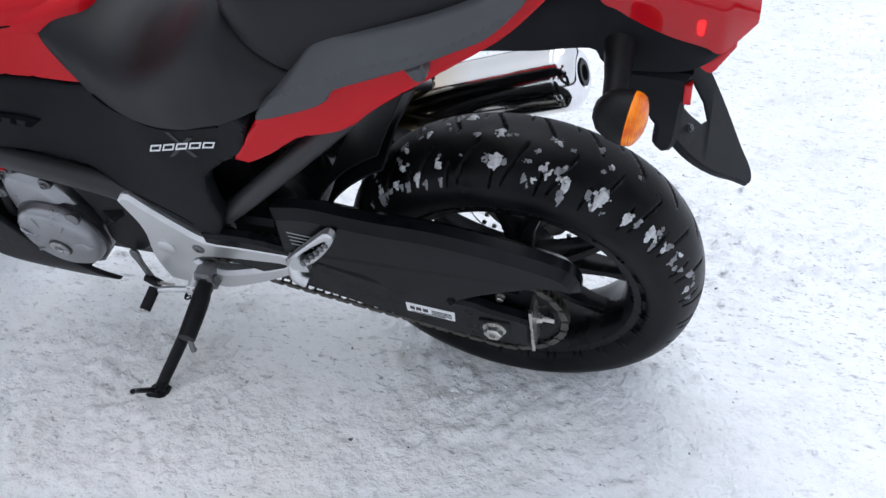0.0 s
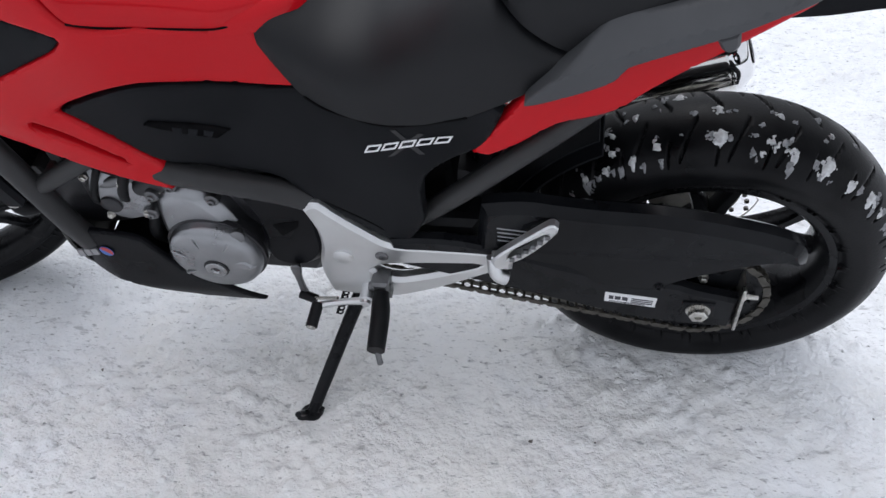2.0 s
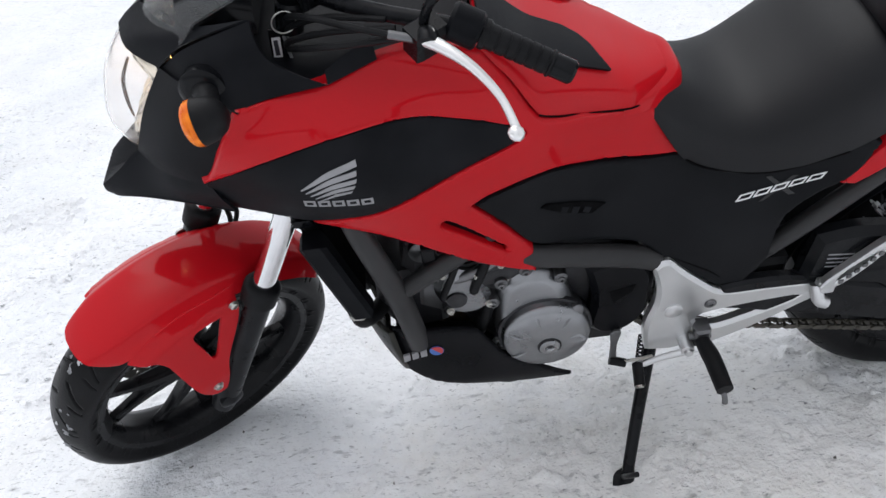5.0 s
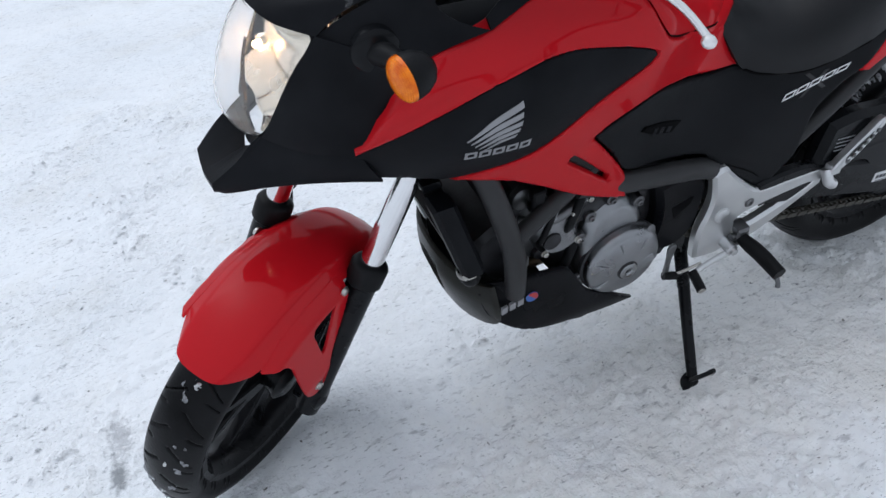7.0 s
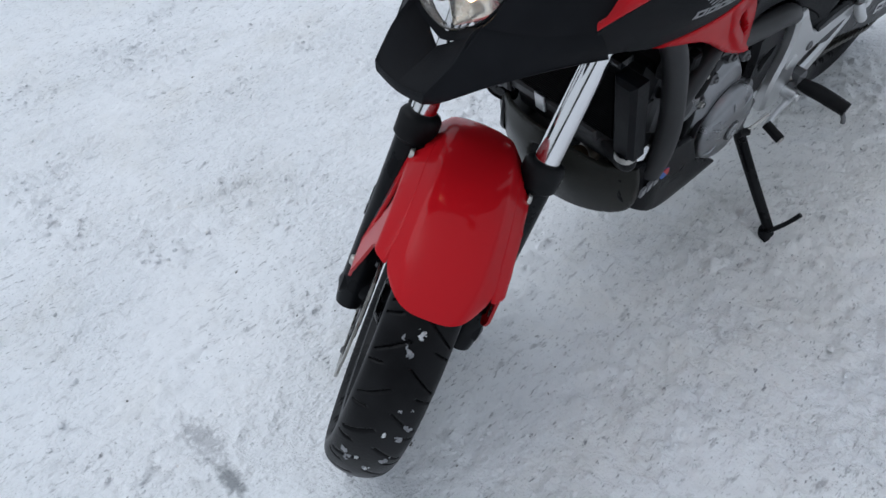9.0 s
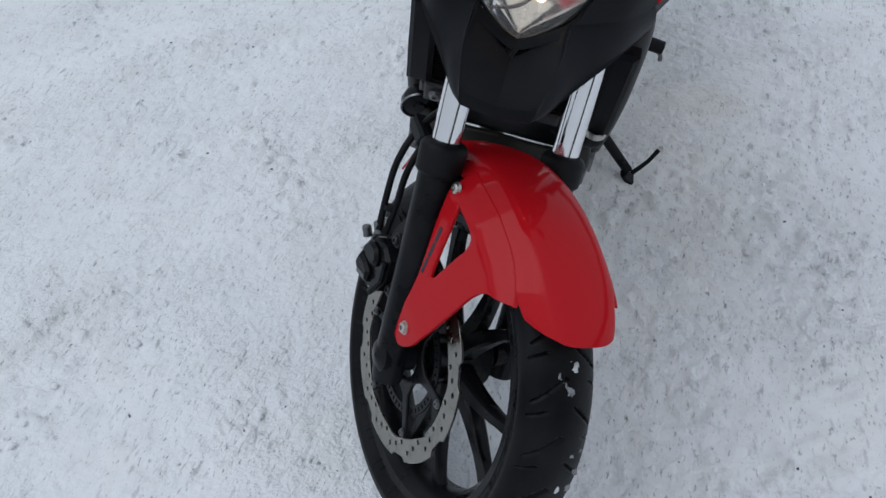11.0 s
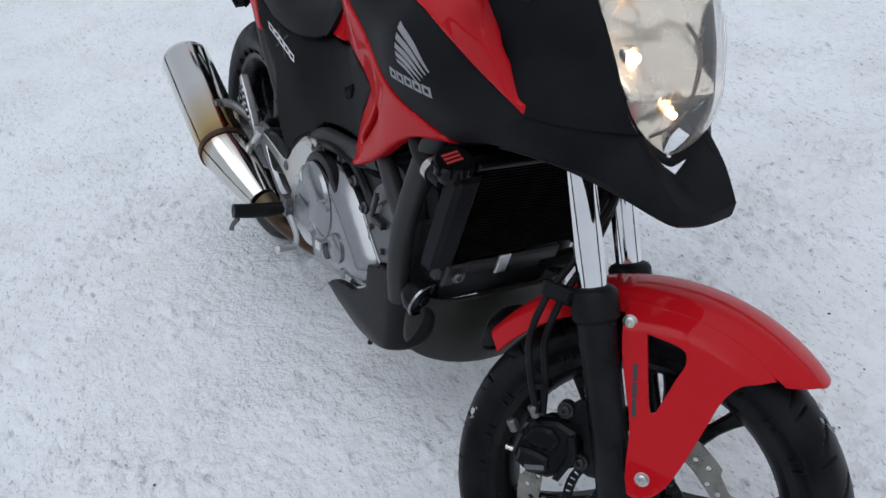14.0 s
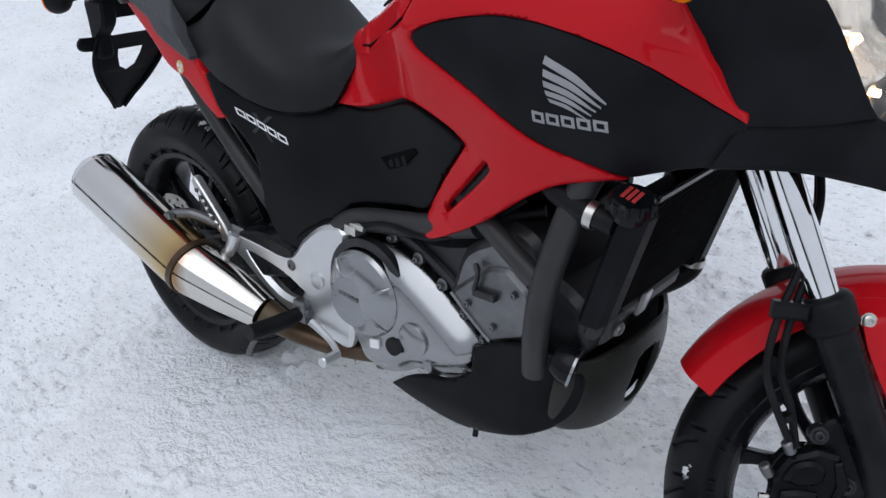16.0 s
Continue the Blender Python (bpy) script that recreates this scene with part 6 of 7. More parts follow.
def block_mark(corner, along, up, stroke, skin, lift):
    """A hollow slanted block, standing for one printed sign."""
    p, u, w = np.array(corner), np.array(along), np.array(up)
    su, sw = stroke / np.linalg.norm(u), stroke / np.linalg.norm(w)
    ring = lambda a, b: [tuple(p + u * i + w * j) for i, j in ((a, b), (1 - a, b), (1 - a, 1 - b), (a, 1 - b))]
    return panel(ring(0, 0), skin, 0.0006, 0.0003, 0.004, lift, [ring(su, sw)], 20)


feathers = []
root = np.array((1.168, 0.842))
tips = [(1.086, 0.891), (1.088, 0.876), (1.090, 0.863), (1.094, 0.852), (1.099, 0.843)]
for k, tip in enumerate(tips):
    tip = np.array(tip)
    d = (root - tip) / np.linalg.norm(root - tip)
    n = np.array((-d[1], d[0]))
    n = n if n[1] > 0 else -n
    w = 0.0062 - 0.0006 * k
    base = root + np.array((0.006 - 0.006 * k, 0.006 - 0.0055 * k))
    feathers.append([tuple(tip + n * w * 0.75), tuple((tip + base) / 2 + n * (w * 0.75 + 0.004)), tuple(base), tuple(base - n * w * 0.35), tuple((tip + base) / 2 - n * (w * 0.45 - 0.003)), tuple(tip - n * w * 0.55 + d * 0.004)])
for w, side in zip(wings, (1, -1)):
    for f in feathers:
        vf = lay(f, body_skin, -0.0022)
        part("emblem_feather", vf if side > 0 else mirror(vf), decal_grey, w)
    for k in range(5):
        x = 1.175 - k * 0.0208
        vf = block_mark((x, 0.8105), (-0.0175, 0.001), (0.0, 0.0150), 0.0040, body_skin, -0.0022)
        part("emblem_bar", vf if side > 0 else mirror(vf), decal_grey, w)

cover_outline = [(0.930, 0.745), (0.892, 0.762), (0.846, 0.777), (0.803, 0.780), (0.740, 0.760), (0.656, 0.734), (0.584, 0.733), (0.552, 0.724), (0.517, 0.718), (0.475, 0.720), (0.418, 0.732), (0.348, 0.754), (0.312, 0.768), (0.300, 0.760), (0.326, 0.700), (0.346, 0.682), (0.379, 0.660),
                 (0.420, 0.618), (0.430, 0.560), (0.433, 0.515), (0.471, 0.445), (0.491, 0.436), (0.550, 0.484), (0.603, 0.532), (0.640, 0.567), (0.663, 0.580), (0.710, 0.589), (0.775, 0.602), (0.833, 0.616), (0.880, 0.682)]
covers = both("side_cover", panel(cover_outline, body_skin, 0.018, 0.007, 0.012, -0.002, (), 42), side_black, bike, "matt black side cover")
for c, side in zip(covers, (1, -1)):
    vf = panel([(0.824, 0.706), (0.815, 0.712), (0.765, 0.692), (0.712, 0.669), (0.735, 0.655), (0.780, 0.674)], body_skin, 0.003, 0.002, 0.008, 0.002, (), 40)
    duct = part("duct", vf if side > 0 else mirror(vf), fin_black, c, "black air duct")
    for k in range(3):
        x = 0.788 - 0.020 * k
        vf = lay([(x, 0.694 - 0.009 * k), (x - 0.012, 0.688 - 0.009 * k), (x - 0.006, 0.672 - 0.006 * k), (x + 0.004, 0.678 - 0.006 * k)], body_skin, 0.003)
        part("duct_vane", vf if side > 0 else mirror(vf), matt_black, duct)
    vf = lay([(0.640, 0.545), (0.590, 0.538), (0.530, 0.500), (0.505, 0.478), (0.507, 0.476), (0.533, 0.498), (0.592, 0.535), (0.640, 0.542)], body_skin, -0.0012)
    part("cover_seam", vf if side > 0 else mirror(vf), fin_black, c)
    # model lettering as plain slanted bars, over a faint cross
    a, b = np.array((0.506, 0.657)), np.array((0.374, 0.696))
    along, up = (b - a), np.array((-0.010, 0.0175))
    for k in range(5):
        vf = block_mark(a + along * (k * 0.2), along * 0.172, up * 0.74, 0.0034, body_skin, 0.0004)
        bar = part("model_bar", vf if side > 0 else mirror(vf), decal_white, c, "small white model lettering")
    for q in ([(0.470, 0.656), (0.461, 0.658), (0.412, 0.702), (0.421, 0.702)], [(0.462, 0.700), (0.454, 0.702), (0.414, 0.668), (0.423, 0.666)]):
        vf = lay(q, body_skin, -0.0006)
        part("faint_cross", vf if side > 0 else mirror(vf), decal_dim, c)

# storage lid in front of the seat
lid_st = [(0.609, 0.838, 0.868, 0.060), (0.64, 0.842, 0.879, 0.092), (0.677, 0.848, 0.896, 0.120), (0.70, 0.853, 0.908, 0.128), (0.76, 0.879, 0.943, 0.158), (0.80, 0.897, 0.965, 0.180), (0.83, 0.914, 0.983, 0.194), (0.865, 0.968, 1.012, 0.184), (0.885, 0.992, 1.024, 0.178), (0.903, 1.014, 1.034, 0.172)]
part("storage_lid", loft(lid_st, 40, 0.62), red_paint, bike, "red storage lid between seat and handlebar", 35)
lid_curve = catmull(lid_st, 4)


def lid_point(x, a, lift):
    b, t, w = (np.interp(x, lid_curve[:, 0], lid_curve[:, k]) for k in (1, 2, 3))
    return (x, w * math.copysign(abs(math.cos(a)) ** 0.62, math.cos(a)), b + (t - b) * abs(math.sin(a)) ** 0.62 + lift)


seam_line = [lid_point(x, 0.0, 0.0) for x in (0.622, 0.64, 0.66, 0.677, 0.70, 0.73, 0.76, 0.80, 0.83)]
both("lid_seam", tube([(x, y + 0.0012, z - 0.001) for x, y, z in seam_line], 0.0015, 8), fin_black, bike)
for side in (1, -1):
    rows = []
    for x in np.linspace(0.712, 0.90, 34):
        lo, hi = 0.80, float(np.interp(x, (0.712, 0.735, 0.75, 0.775, 0.90), (0.83, 1.27, 1.39, 1.45, 1.45)))
        rows.append([lid_point(x, a if side > 0 else math.pi - a, 0.003) for a in np.linspace(lo, hi, 10)])
    rows = np.array(rows)
    part("lid_insert", shell(rows if side > 0 else rows[:, ::-1], 0.004), matt_black, bike, "matt black insert on the storage lid")
part("lid_tail", loft([(0.578, 0.824, 0.844, 0.040), (0.585, 0.822, 0.854, 0.058), (0.600, 0.822, 0.860, 0.074), (0.625, 0.824, 0.864, 0.094), (0.655, 0.830, 0.870, 0.112), (0.69, 0.836, 0.878, 0.124)], 32, 0.62), red_paint, bike, "red panel between lid and seat")
part("dash_floor", loft([(0.905, 0.96, 1.000, 0.165), (0.98, 0.96, 1.004, 0.150), (1.06, 0.95, 0.990, 0.130), (1.15, 0.94, 0.985, 0.140), (1.26, 0.94, 1.00, 0.11)], 24, 0.4), matt_black, bike, "black plastic floor of the cockpit")

# seats
rider = [(0.653, 0.828, 0.838, 0.098), (0.640, 0.812, 0.842, 0.104), (0.618, 0.776, 0.848, 0.113), (0.588, 0.733, 0.836, 0.122), (0.552, 0.720, 0.818, 0.136), (0.517, 0.714, 0.812, 0.148), (0.475, 0.716, 0.820, 0.158), (0.418, 0.728, 0.855, 0.168), (0.375, 0.740, 0.890, 0.171), (0.348, 0.750, 0.908, 0.172), (0.315, 0.765, 0.922, 0.170), (0.295, 0.775, 0.905, 0.168), (0.260, 0.795, 0.872, 0.164), (0.220, 0.820, 0.845, 0.155), (0.195, 0.825, 0.835, 0.140)]
part("rider_seat", loft(rider, 44, 0.62), seat_vinyl, bike, "black vinyl rider seat", 60)
pillion = [(0.316, 0.922, 0.950, 0.085), (0.305, 0.905, 0.968, 0.120), (0.265, 0.868, 0.988, 0.144), (0.20, 0.840, 1.003, 0.150), (0.10, 0.862, 1.014, 0.146), (0.02, 0.890, 1.020, 0.136), (-0.06, 0.925, 1.018, 0.120), (-0.11, 0.950, 1.005, 0.10)]
part("passenger_seat", loft(pillion, 40, 0.62), seat_vinyl, bike, "black vinyl passenger seat", 60)
both("seat_seam", tube([(0.585, 0.124, 0.732), (0.552, 0.136, 0.720), (0.475, 0.157, 0.715), (0.418, 0.166, 0.727), (0.348, 0.172, 0.749)], 0.0022, 8), fin_black, bike)

# tail
def tail_skin(x, z):
    return np.interp(x, (-0.14, -0.05, 0.05, 0.2, 0.36), (0.108, 0.135, 0.152, 0.168, 0.176)) - 0.25 * np.clip(z - 0.90, 0, 1)


tail_outline = [(0.346, 0.684), (0.341, 0.692), (0.304, 0.742), (0.278, 0.776), (0.258, 0.804), (0.226, 0.822), (0.154, 0.850), (0.086, 0.880), (0.025, 0.905), (-0.033, 0.940), (-0.074, 0.970), (-0.135, 0.985), (-0.109, 0.950), (-0.070, 0.914), (-0.034, 0.890), (0.027, 0.852), (0.084, 0.816), (0.125, 0.786), (0.146, 0.767), (0.175, 0.753), (0.220, 0.742), (0.236, 0.735), (0.285, 0.699), (0.323, 0.678)]
both("tail_fairing", panel(tail_outline, tail_skin, 0.02, 0.006, 0.010, 0.0, (), 42), red_paint, bike, "red tail fairing")
grab_outline = [(0.272, 0.784), (0.266, 0.798), (0.221, 0.842), (0.199, 0.866), (0.175, 0.891), (0.157, 0.900), (0.125, 0.908), (0.063, 0.926), (0.010, 0.941), (-0.046, 0.963), (-0.065, 0.979), (-0.104, 0.994), (-0.103, 0.985), (-0.075, 0.953), (-0.045, 0.928), (0.002, 0.908), (0.060, 0.885), (0.141, 0.852), (0.152, 0.843), (0.172, 0.822), (0.245, 0.791)]


def grab_skin(x, z):
    return np.interp(x, (-0.11, -0.04, 0.04, 0.2, 0.3), (0.140, 0.165, 0.180, 0.186, 0.186)) - 1.2 * np.clip(z - np.interp(x, (-0.1, 0.0, 0.1, 0.2, 0.28), (0.968, 0.922, 0.892, 0.849, 0.80)), 0, 1)


grabs = both("grab_rail", panel(grab_outline, grab_skin, 0.026, 0.004, 0.006, 0.0, (), 45), grab_grey, bike, "dark grey cast grab rail", 18)
for g, side in zip(grabs, (1, -1)):
    vf = prism(rounded([(0.055, 0.886), (0.030, 0.896), (0.028, 0.876), (0.036, 0.866), (0.046, 0.870)], 0.006, 80), 0.150, 0.176, 0.004)
    part("rail_bracket", vf if side > 0 else mirror(vf), grab_grey, g)
tail_right = [o for o in bike.children if o.name.startswith("tail_fairing")][-1]
sticker = part("round_sticker", lathe(((0, 0), (0, 0.013), (0.0008, 0.013), (0.0008, 0)), (0.214, -0.1690, 0.762), (-0.08, -1, 0.05), 24), decal_gold, tail_right, "small round gold and white sticker")
for k in range(3):
    a = k * 2.094 + 0.5
    part("sticker_dot", lathe(((0.0008, 0), (0.0008, 0.0042), (0.0014, 0.0042), (0.0014, 0)), (0.214 + 0.006 * math.cos(a), -0.1690, 0.762 + 0.006 * math.sin(a)), (-0.08, -1, 0.05), 14), decal_white, sticker)
under = part("under_tail", loft([(0.26, 0.78, 0.86, 0.085), (0.10, 0.822, 0.90, 0.092), (0.0, 0.851, 0.93, 0.098), (-0.08, 0.861, 0.945, 0.099), (-0.145, 0.871, 0.945, 0.098), (-0.160, 0.855, 0.940, 0.100), (-0.182, 0.848, 0.935, 0.103), (-0.234, 0.849, 0.905, 0.103), (-0.265, 0.856, 0.885, 0.101), (-0.290, 0.862, 0.874, 0.080)], 28, 0.45), matt_black, bike, "black plastic under-tail")
lamp = part("tail_light", loft([(-0.132, 0.930, 0.982, 0.070), (-0.150, 0.919, 0.982, 0.085), (-0.178, 0.905, 0.980, 0.092), (-0.194, 0.900, 0.976, 0.094), (-0.221, 0.882, 0.968, 0.095), (-0.245, 0.878, 0.958, 0.094), (-0.270, 0.874, 0.947, 0.090), (-0.288, 0.866, 0.936, 0.086), (-0.302, 0.870, 0.922, 0.072), (-0.323, 0.882, 0.900, 0.050)], 36, 0.45), red_lens, bike, "red tail light, lit")
part("lower_lens", loft([(-0.268, 0.848, 0.870, 0.090), (-0.280, 0.838, 0.868, 0.087), (-0.290, 0.848, 0.868, 0.082), (-0.304, 0.860, 0.872, 0.066)], 28, 0.4), red_lens, lamp)
part("tail_bulb", lathe(((-0.008, 0), (-0.008, 0.0035), (0.008, 0.0045), (0.009, 0)), (-0.262, 0.070, 0.892), (0, 0, 1), 14), red_glow, lamp)
part("tail_cover", loft([(-0.05, 0.955, 1.002, 0.095), (-0.12, 0.958, 1.000, 0.095), (-0.19, 0.958, 0.990, 0.085), (-0.24, 0.950, 0.972, 0.07)], 28, 0.55), red_paint, bike, "red tail top cover")
arm_outline = rounded([(-0.182, 0.845), (-0.186, 0.800), (-0.205, 0.775), (-0.224, 0.760), (-0.222, 0.725), (-0.234, 0.708), (-0.246, 0.713), (-0.252, 0.735), (-0.256, 0.790), (-0.262, 0.840)], 0.010, 60)
hang = part("plate_bracket", prism(arm_outline, 0.062, 0.100, 0.006), matt_black, bike, "black plastic number plate bracket")
part("bracket_arm", prism(arm_outline, -0.100, -0.062, 0.006), matt_black, hang)
part("bracket_bar", box(-0.245, -0.215, -0.064, 0.064, 0.800, 0.850, 0.005), matt_black, hang)
part("reflector", box(-0.2630, -0.254, 0.092, 0.103, 0.800, 0.830, 0.001), red_lens, hang, "narrow red side reflector")
wing = [(0.013, 0.572), (0.032, 0.602), (0.060, 0.640), (0.083, 0.682), (0.094, 0.722), (0.094, 0.772)]
flap_outline = rounded([(-a, b) for a, b in wing[::-1]] + wing, 0.010, 60)
flap_gap = [(0.000, 0.676), (0.020, 0.688), (0.030, 0.716), (0.032, 0.734), (-0.032, 0.734), (-0.030, 0.716), (-0.020, 0.688)]


def on_flap(a, b, h):
    """The flap slants back and down from the bracket."""
    return (-0.363 + 0.65 * (b - 0.555) + h - 0.12 * a * a, -0.008 - a, b - 0.011)


flap = part("mud_flap", prism(flap_outline, -0.004, 0.0, 0.001, [flap_gap], to3d=on_flap), matt_black, bike, "black plastic V-shaped rear mud flap with an opening")
for side in (1, -1):
    part("flap_edge", tube([on_flap(side * a, b, 0.003) for a, b in wing], 0.0045, 8, 3), matt_black, flap)
part("flap_tab", prism(rounded([(0.080, 0.772), (0.132, 0.776), (0.136, 0.760), (0.122, 0.742), (0.080, 0.738)], 0.005, 60), -0.010, 0.002, 0.002, to3d=on_flap), matt_black, flap)
part("flap_bolt", hexagon(on_flap(-0.055, 0.716, -0.006), (-0.84, 0, 0.54), 0.005, 0.004), dull_alloy, flap)


def indicator(base, ball, glass_axis, name_label, k0=1.0):
    """A turn signal: stalk, black shell and amber lens facing glass_axis."""
    base, ball, ax = np.array(base), np.array(ball), np.array(glass_axis, float)
    ax /= np.linalg.norm(ax)
    shell_part = part("turn_signal", lathe([(a * k0, b * k0) for a, b in ((-0.046, 0), (-0.044, 0.012), (-0.036, 0.024), (-0.020, 0.033), (-0.002, 0.036), (0.0, 0.036), (0.0, 0.0))], ball, ax, 28), soft_rubber, bike, name_label)
    part("stalk", tube([base, base + (ball - ax * 0.018 - base) * 0.5, ball - ax * 0.018], (0.020, 0.014, 0.013), 14), soft_rubber, shell_part)
    ribs = [(0.0005, 0.0), (0.0005, 0.0355), (0.006, 0.0350)]
    for k in range(1, 9):
        a = k / 9 * math.pi / 2
        ribs += [(0.006 + 0.017 * math.sin(a - 0.05), 0.0350 * math.cos(a - 0.05) - 0.0008), (0.006 + 0.017 * math.sin(a), 0.0350 * math.cos(a))]
    part("amber_lens", lathe([(a * k0, b * k0) for a, b in ribs + [(0.023, 0.0)]], ball, ax, 28), amber_lens, shell_part, "orange indicator lens", 20)
    return shell_part


indicator((-0.180, 0.095, 0.880), (-0.203, 0.188, 0.858), (-0.95, 0.12, -0.10), "black rear turn signal with an orange lens", 0.86)
indicator((-0.180, -0.095, 0.880), (-0.203, -0.188, 0.858), (-0.95, -0.12, -0.10), "black rear turn signal with an orange lens", 0.86)
fl = indicator((1.275, 0.145, 0.992), (1.270, 0.238, 1.005), (0.97, 0.10, -0.15), "black front turn signal with a lit orange lens", 0.88)
part("signal_bulb", lathe(((0.002, 0), (0.002, 0.014), (0.008, 0.012), (0.009, 0)), (1.272, 0.238, 1.005), (0.97, 0.1, -0.15), 12), amber_glow, fl)
fr = indicator((1.275, -0.145, 0.992), (1.270, -0.238, 1.005), (0.97, -0.10, -0.15), "black front turn signal with a lit orange lens", 0.88)
part("signal_bulb", lathe(((0.002, 0), (0.002, 0.014), (0.008, 0.012), (0.009, 0)), (1.272, -0.238, 1.005), (0.97, -0.1, -0.15), 12), amber_glow, fr)

# ---- muffler on the right ----
E0, E1 = np.array((-0.048, -0.246, 0.499)), np.array((0.278, -0.244, 0.384))
md = (E1 - E0) / np.linalg.norm(E1 - E0)
ml = float(np.linalg.norm(E1 - E0))
muffler = part("muffler", lathe(((0.0, 0.0575), (0.004, 0.0605), (0.010, 0.061), (ml * 0.5, 0.0615), (ml, 0.0595), (ml, 0.050)), E0, md, 64), muffler_steel, bike, "polished steel muffler with a heat-browned seam", 50)
part("end_cap", lathe(((0.006, 0.0605), (0.0, 0.0610), (-0.004, 0.0602), (-0.022, 0.046), (-0.028, 0.037), (-0.028, 0.026), (-0.018, 0.022)), E0, md, 56), chrome, muffler, "chromed muffler end cap")
part("outlet", lathe(((-0.012, 0.0), (-0.012, 0.022), (-0.031, 0.022), (-0.031, 0.0145), (-0.014, 0.0140), (-0.013, 0.0)), E0, md, 32), black_metal, muffler)
part("band", lathe(((ml - 0.006, 0.0590), (ml - 0.006, 0.0615), (ml + 0.008, 0.0615), (ml + 0.008, 0.0575)), E0, md, 56), brown_pipe, muffler, "browned muffler band")
C1 = np.array((0.440, -0.205, 0.318))
cd = (C1 - E1) / np.linalg.norm(C1 - E1)
cl = float(np.linalg.norm(C1 - E1))
part("cone", lathe(((-0.004, 0.0), (-0.004, 0.0580), (0.012, 0.0580), (cl * 0.55, 0.048), (cl, 0.034), (cl, 0.0)), E1, cd, 48), muffler_steel, muffler, "polished steel muffler cone")
part("muffler_stay", join(tube([(0.20, -0.225, 0.470), (0.24, -0.205, 0.475), (0.285, -0.180, 0.455)], 0.011, 10), hexagon((0.205, -0.235, 0.468), (0.2, -1, 0.2), 0.011, 0.012)), dull_alloy, muffler)
part("heat_shield", shell(np.array([[(0.14 + 0.12 * u, -0.250 + 0.060 * math.cos(a), 0.428 - 0.04 * u + 0.062 * math.sin(a)) for a in np.linspace(0.1, 1.5, 8)] for u in np.linspace(0, 1, 5)])[::-1], 0.003), black_metal, muffler)

# ---- nose, headlight, screen ----
def smooth_patch(c0, c1, d0, d1, n=22, m=22):
    return coons(c0, c1, d0, d1, n, m)


hl_low, hl_side, hl_corner = (1.428, 0.056, 0.840), (1.416, 0.070, 0.866), (1.337, 0.096, 1.003)
red_low, red_top = (1.314, 0.152, 0.832), (1.230, 0.182, 0.973)
tip_low, tip_top, keel = (1.508, 0.038, 0.747), (1.515, 0.046, 0.772), (1.286, 0.159, 0.776)
fold = [red_low, (1.382, 0.112, 0.836), hl_low]
ridge = [tip_top, (1.474, 0.056, 0.806), hl_low]
lower_edge = [tip_low, (1.494, 0.056, 0.753), (1.440, 0.088, 0.769), (1.370, 0.128, 0.782), keel]
# cheek between headlight and red panel
cheek = smooth_patch([red_low, (1.268, 0.162, 0.900), red_top], [hl_low, hl_side, (1.385, 0.084, 0.93), hl_corner], fold, [red_top, (1.292, 0.146, 0.998), hl_corner])
# beak below: from the tip back along the lower edge
beak = smooth_patch(lower_edge, ridge + fold[1::-1], [tip_low, (1.515, 0.043, 0.755), tip_top], [keel, (1.302, 0.160, 0.806), red_low], 34, 12)
nose = part("nose_fairing", shell(cheek[:, ::-1], 0.005), matt_black, bike, "matt black nose fairing with a beak", 60)
part("cheek", mirror(shell(cheek[:, ::-1], 0.005)), matt_black, nose, "", 60)
both("beak_side", shell(beak, 0.005), matt_black, nose, "", 60)
front_face = smooth_patch([tip_low, (1.511, 0.0, 0.744), (tip_low[0], -tip_low[1], tip_low[2])], [tip_top, (1.519, 0.0, 0.766), (tip_top[0], -tip_top[1], tip_top[2])], [tip_low, (1.515, 0.043, 0.755), tip_top], [(tip_low[0], -tip_low[1], tip_low[2]), (1.515, -0.043, 0.755), (tip_top[0], -tip_top[1], tip_top[2])], 14, 4)
part("beak_tip", shell(front_face[::-1], 0.005), matt_black, nose)
# hollow deck in front of the slot under the headlight
deck = smooth_patch(ridge, [(1.519, 0.0, 0.766), (1.485, 0.0, 0.776), (1.449, 0.0, 0.788)], [tip_top, (1.518, 0.022, 0.767), (1.519, 0.0, 0.766)], [hl_low, (1.434, 0.036, 0.820), (1.442, 0.020, 0.802), (1.449, 0.0, 0.788)], 16, 12)
both("beak_deck", shell(deck, 0.004), matt_black, nose, "", 60)
inner = [(1.508, 0.0, 0.746), (1.46, 0.050, 0.779), (1.40, 0.100, 0.790), (1.34, 0.125, 0.800)]
under_beak = smooth_patch(lower_edge, inner, [tip_low, inner[0]], [keel, inner[-1]], 20, 8)
both("beak_underside", shell(under_beak[:, ::-1], 0.003), matt_black, nose)
rim_a, rim_b = (1.112, 0.146, 0.996), (1.194, 0.140, 1.080)
upper = smooth_patch([red_top, (1.195, 0.172, 0.980), (1.110, 0.158, 0.981)], [hl_corner, (1.290, 0.118, 1.040), rim_b], [red_top, (1.292, 0.146, 0.998), hl_corner], [(1.110, 0.158, 0.981), (1.150, 0.152, 1.000), (1.182, 0.150, 1.026), (1.192, 0.148, 1.056), rim_b], 16, 14)
both("nose_upper", shell(upper, 0.005), matt_black, nose, "", 30)
brow_top = [rim_b, (1.30, 0.088, 1.052), (1.362, 0.0, 1.050)]
brow = smooth_patch([hl_corner, (1.385, 0.055, 1.016), (1.402, 0.0, 1.022)], brow_top, [hl_corner, (1.295, 0.112, 1.040), rim_b], [(1.402, 0.0, 1.022), (1.384, 0.0, 1.038), (1.362, 0.0, 1.050)], 16, 12)
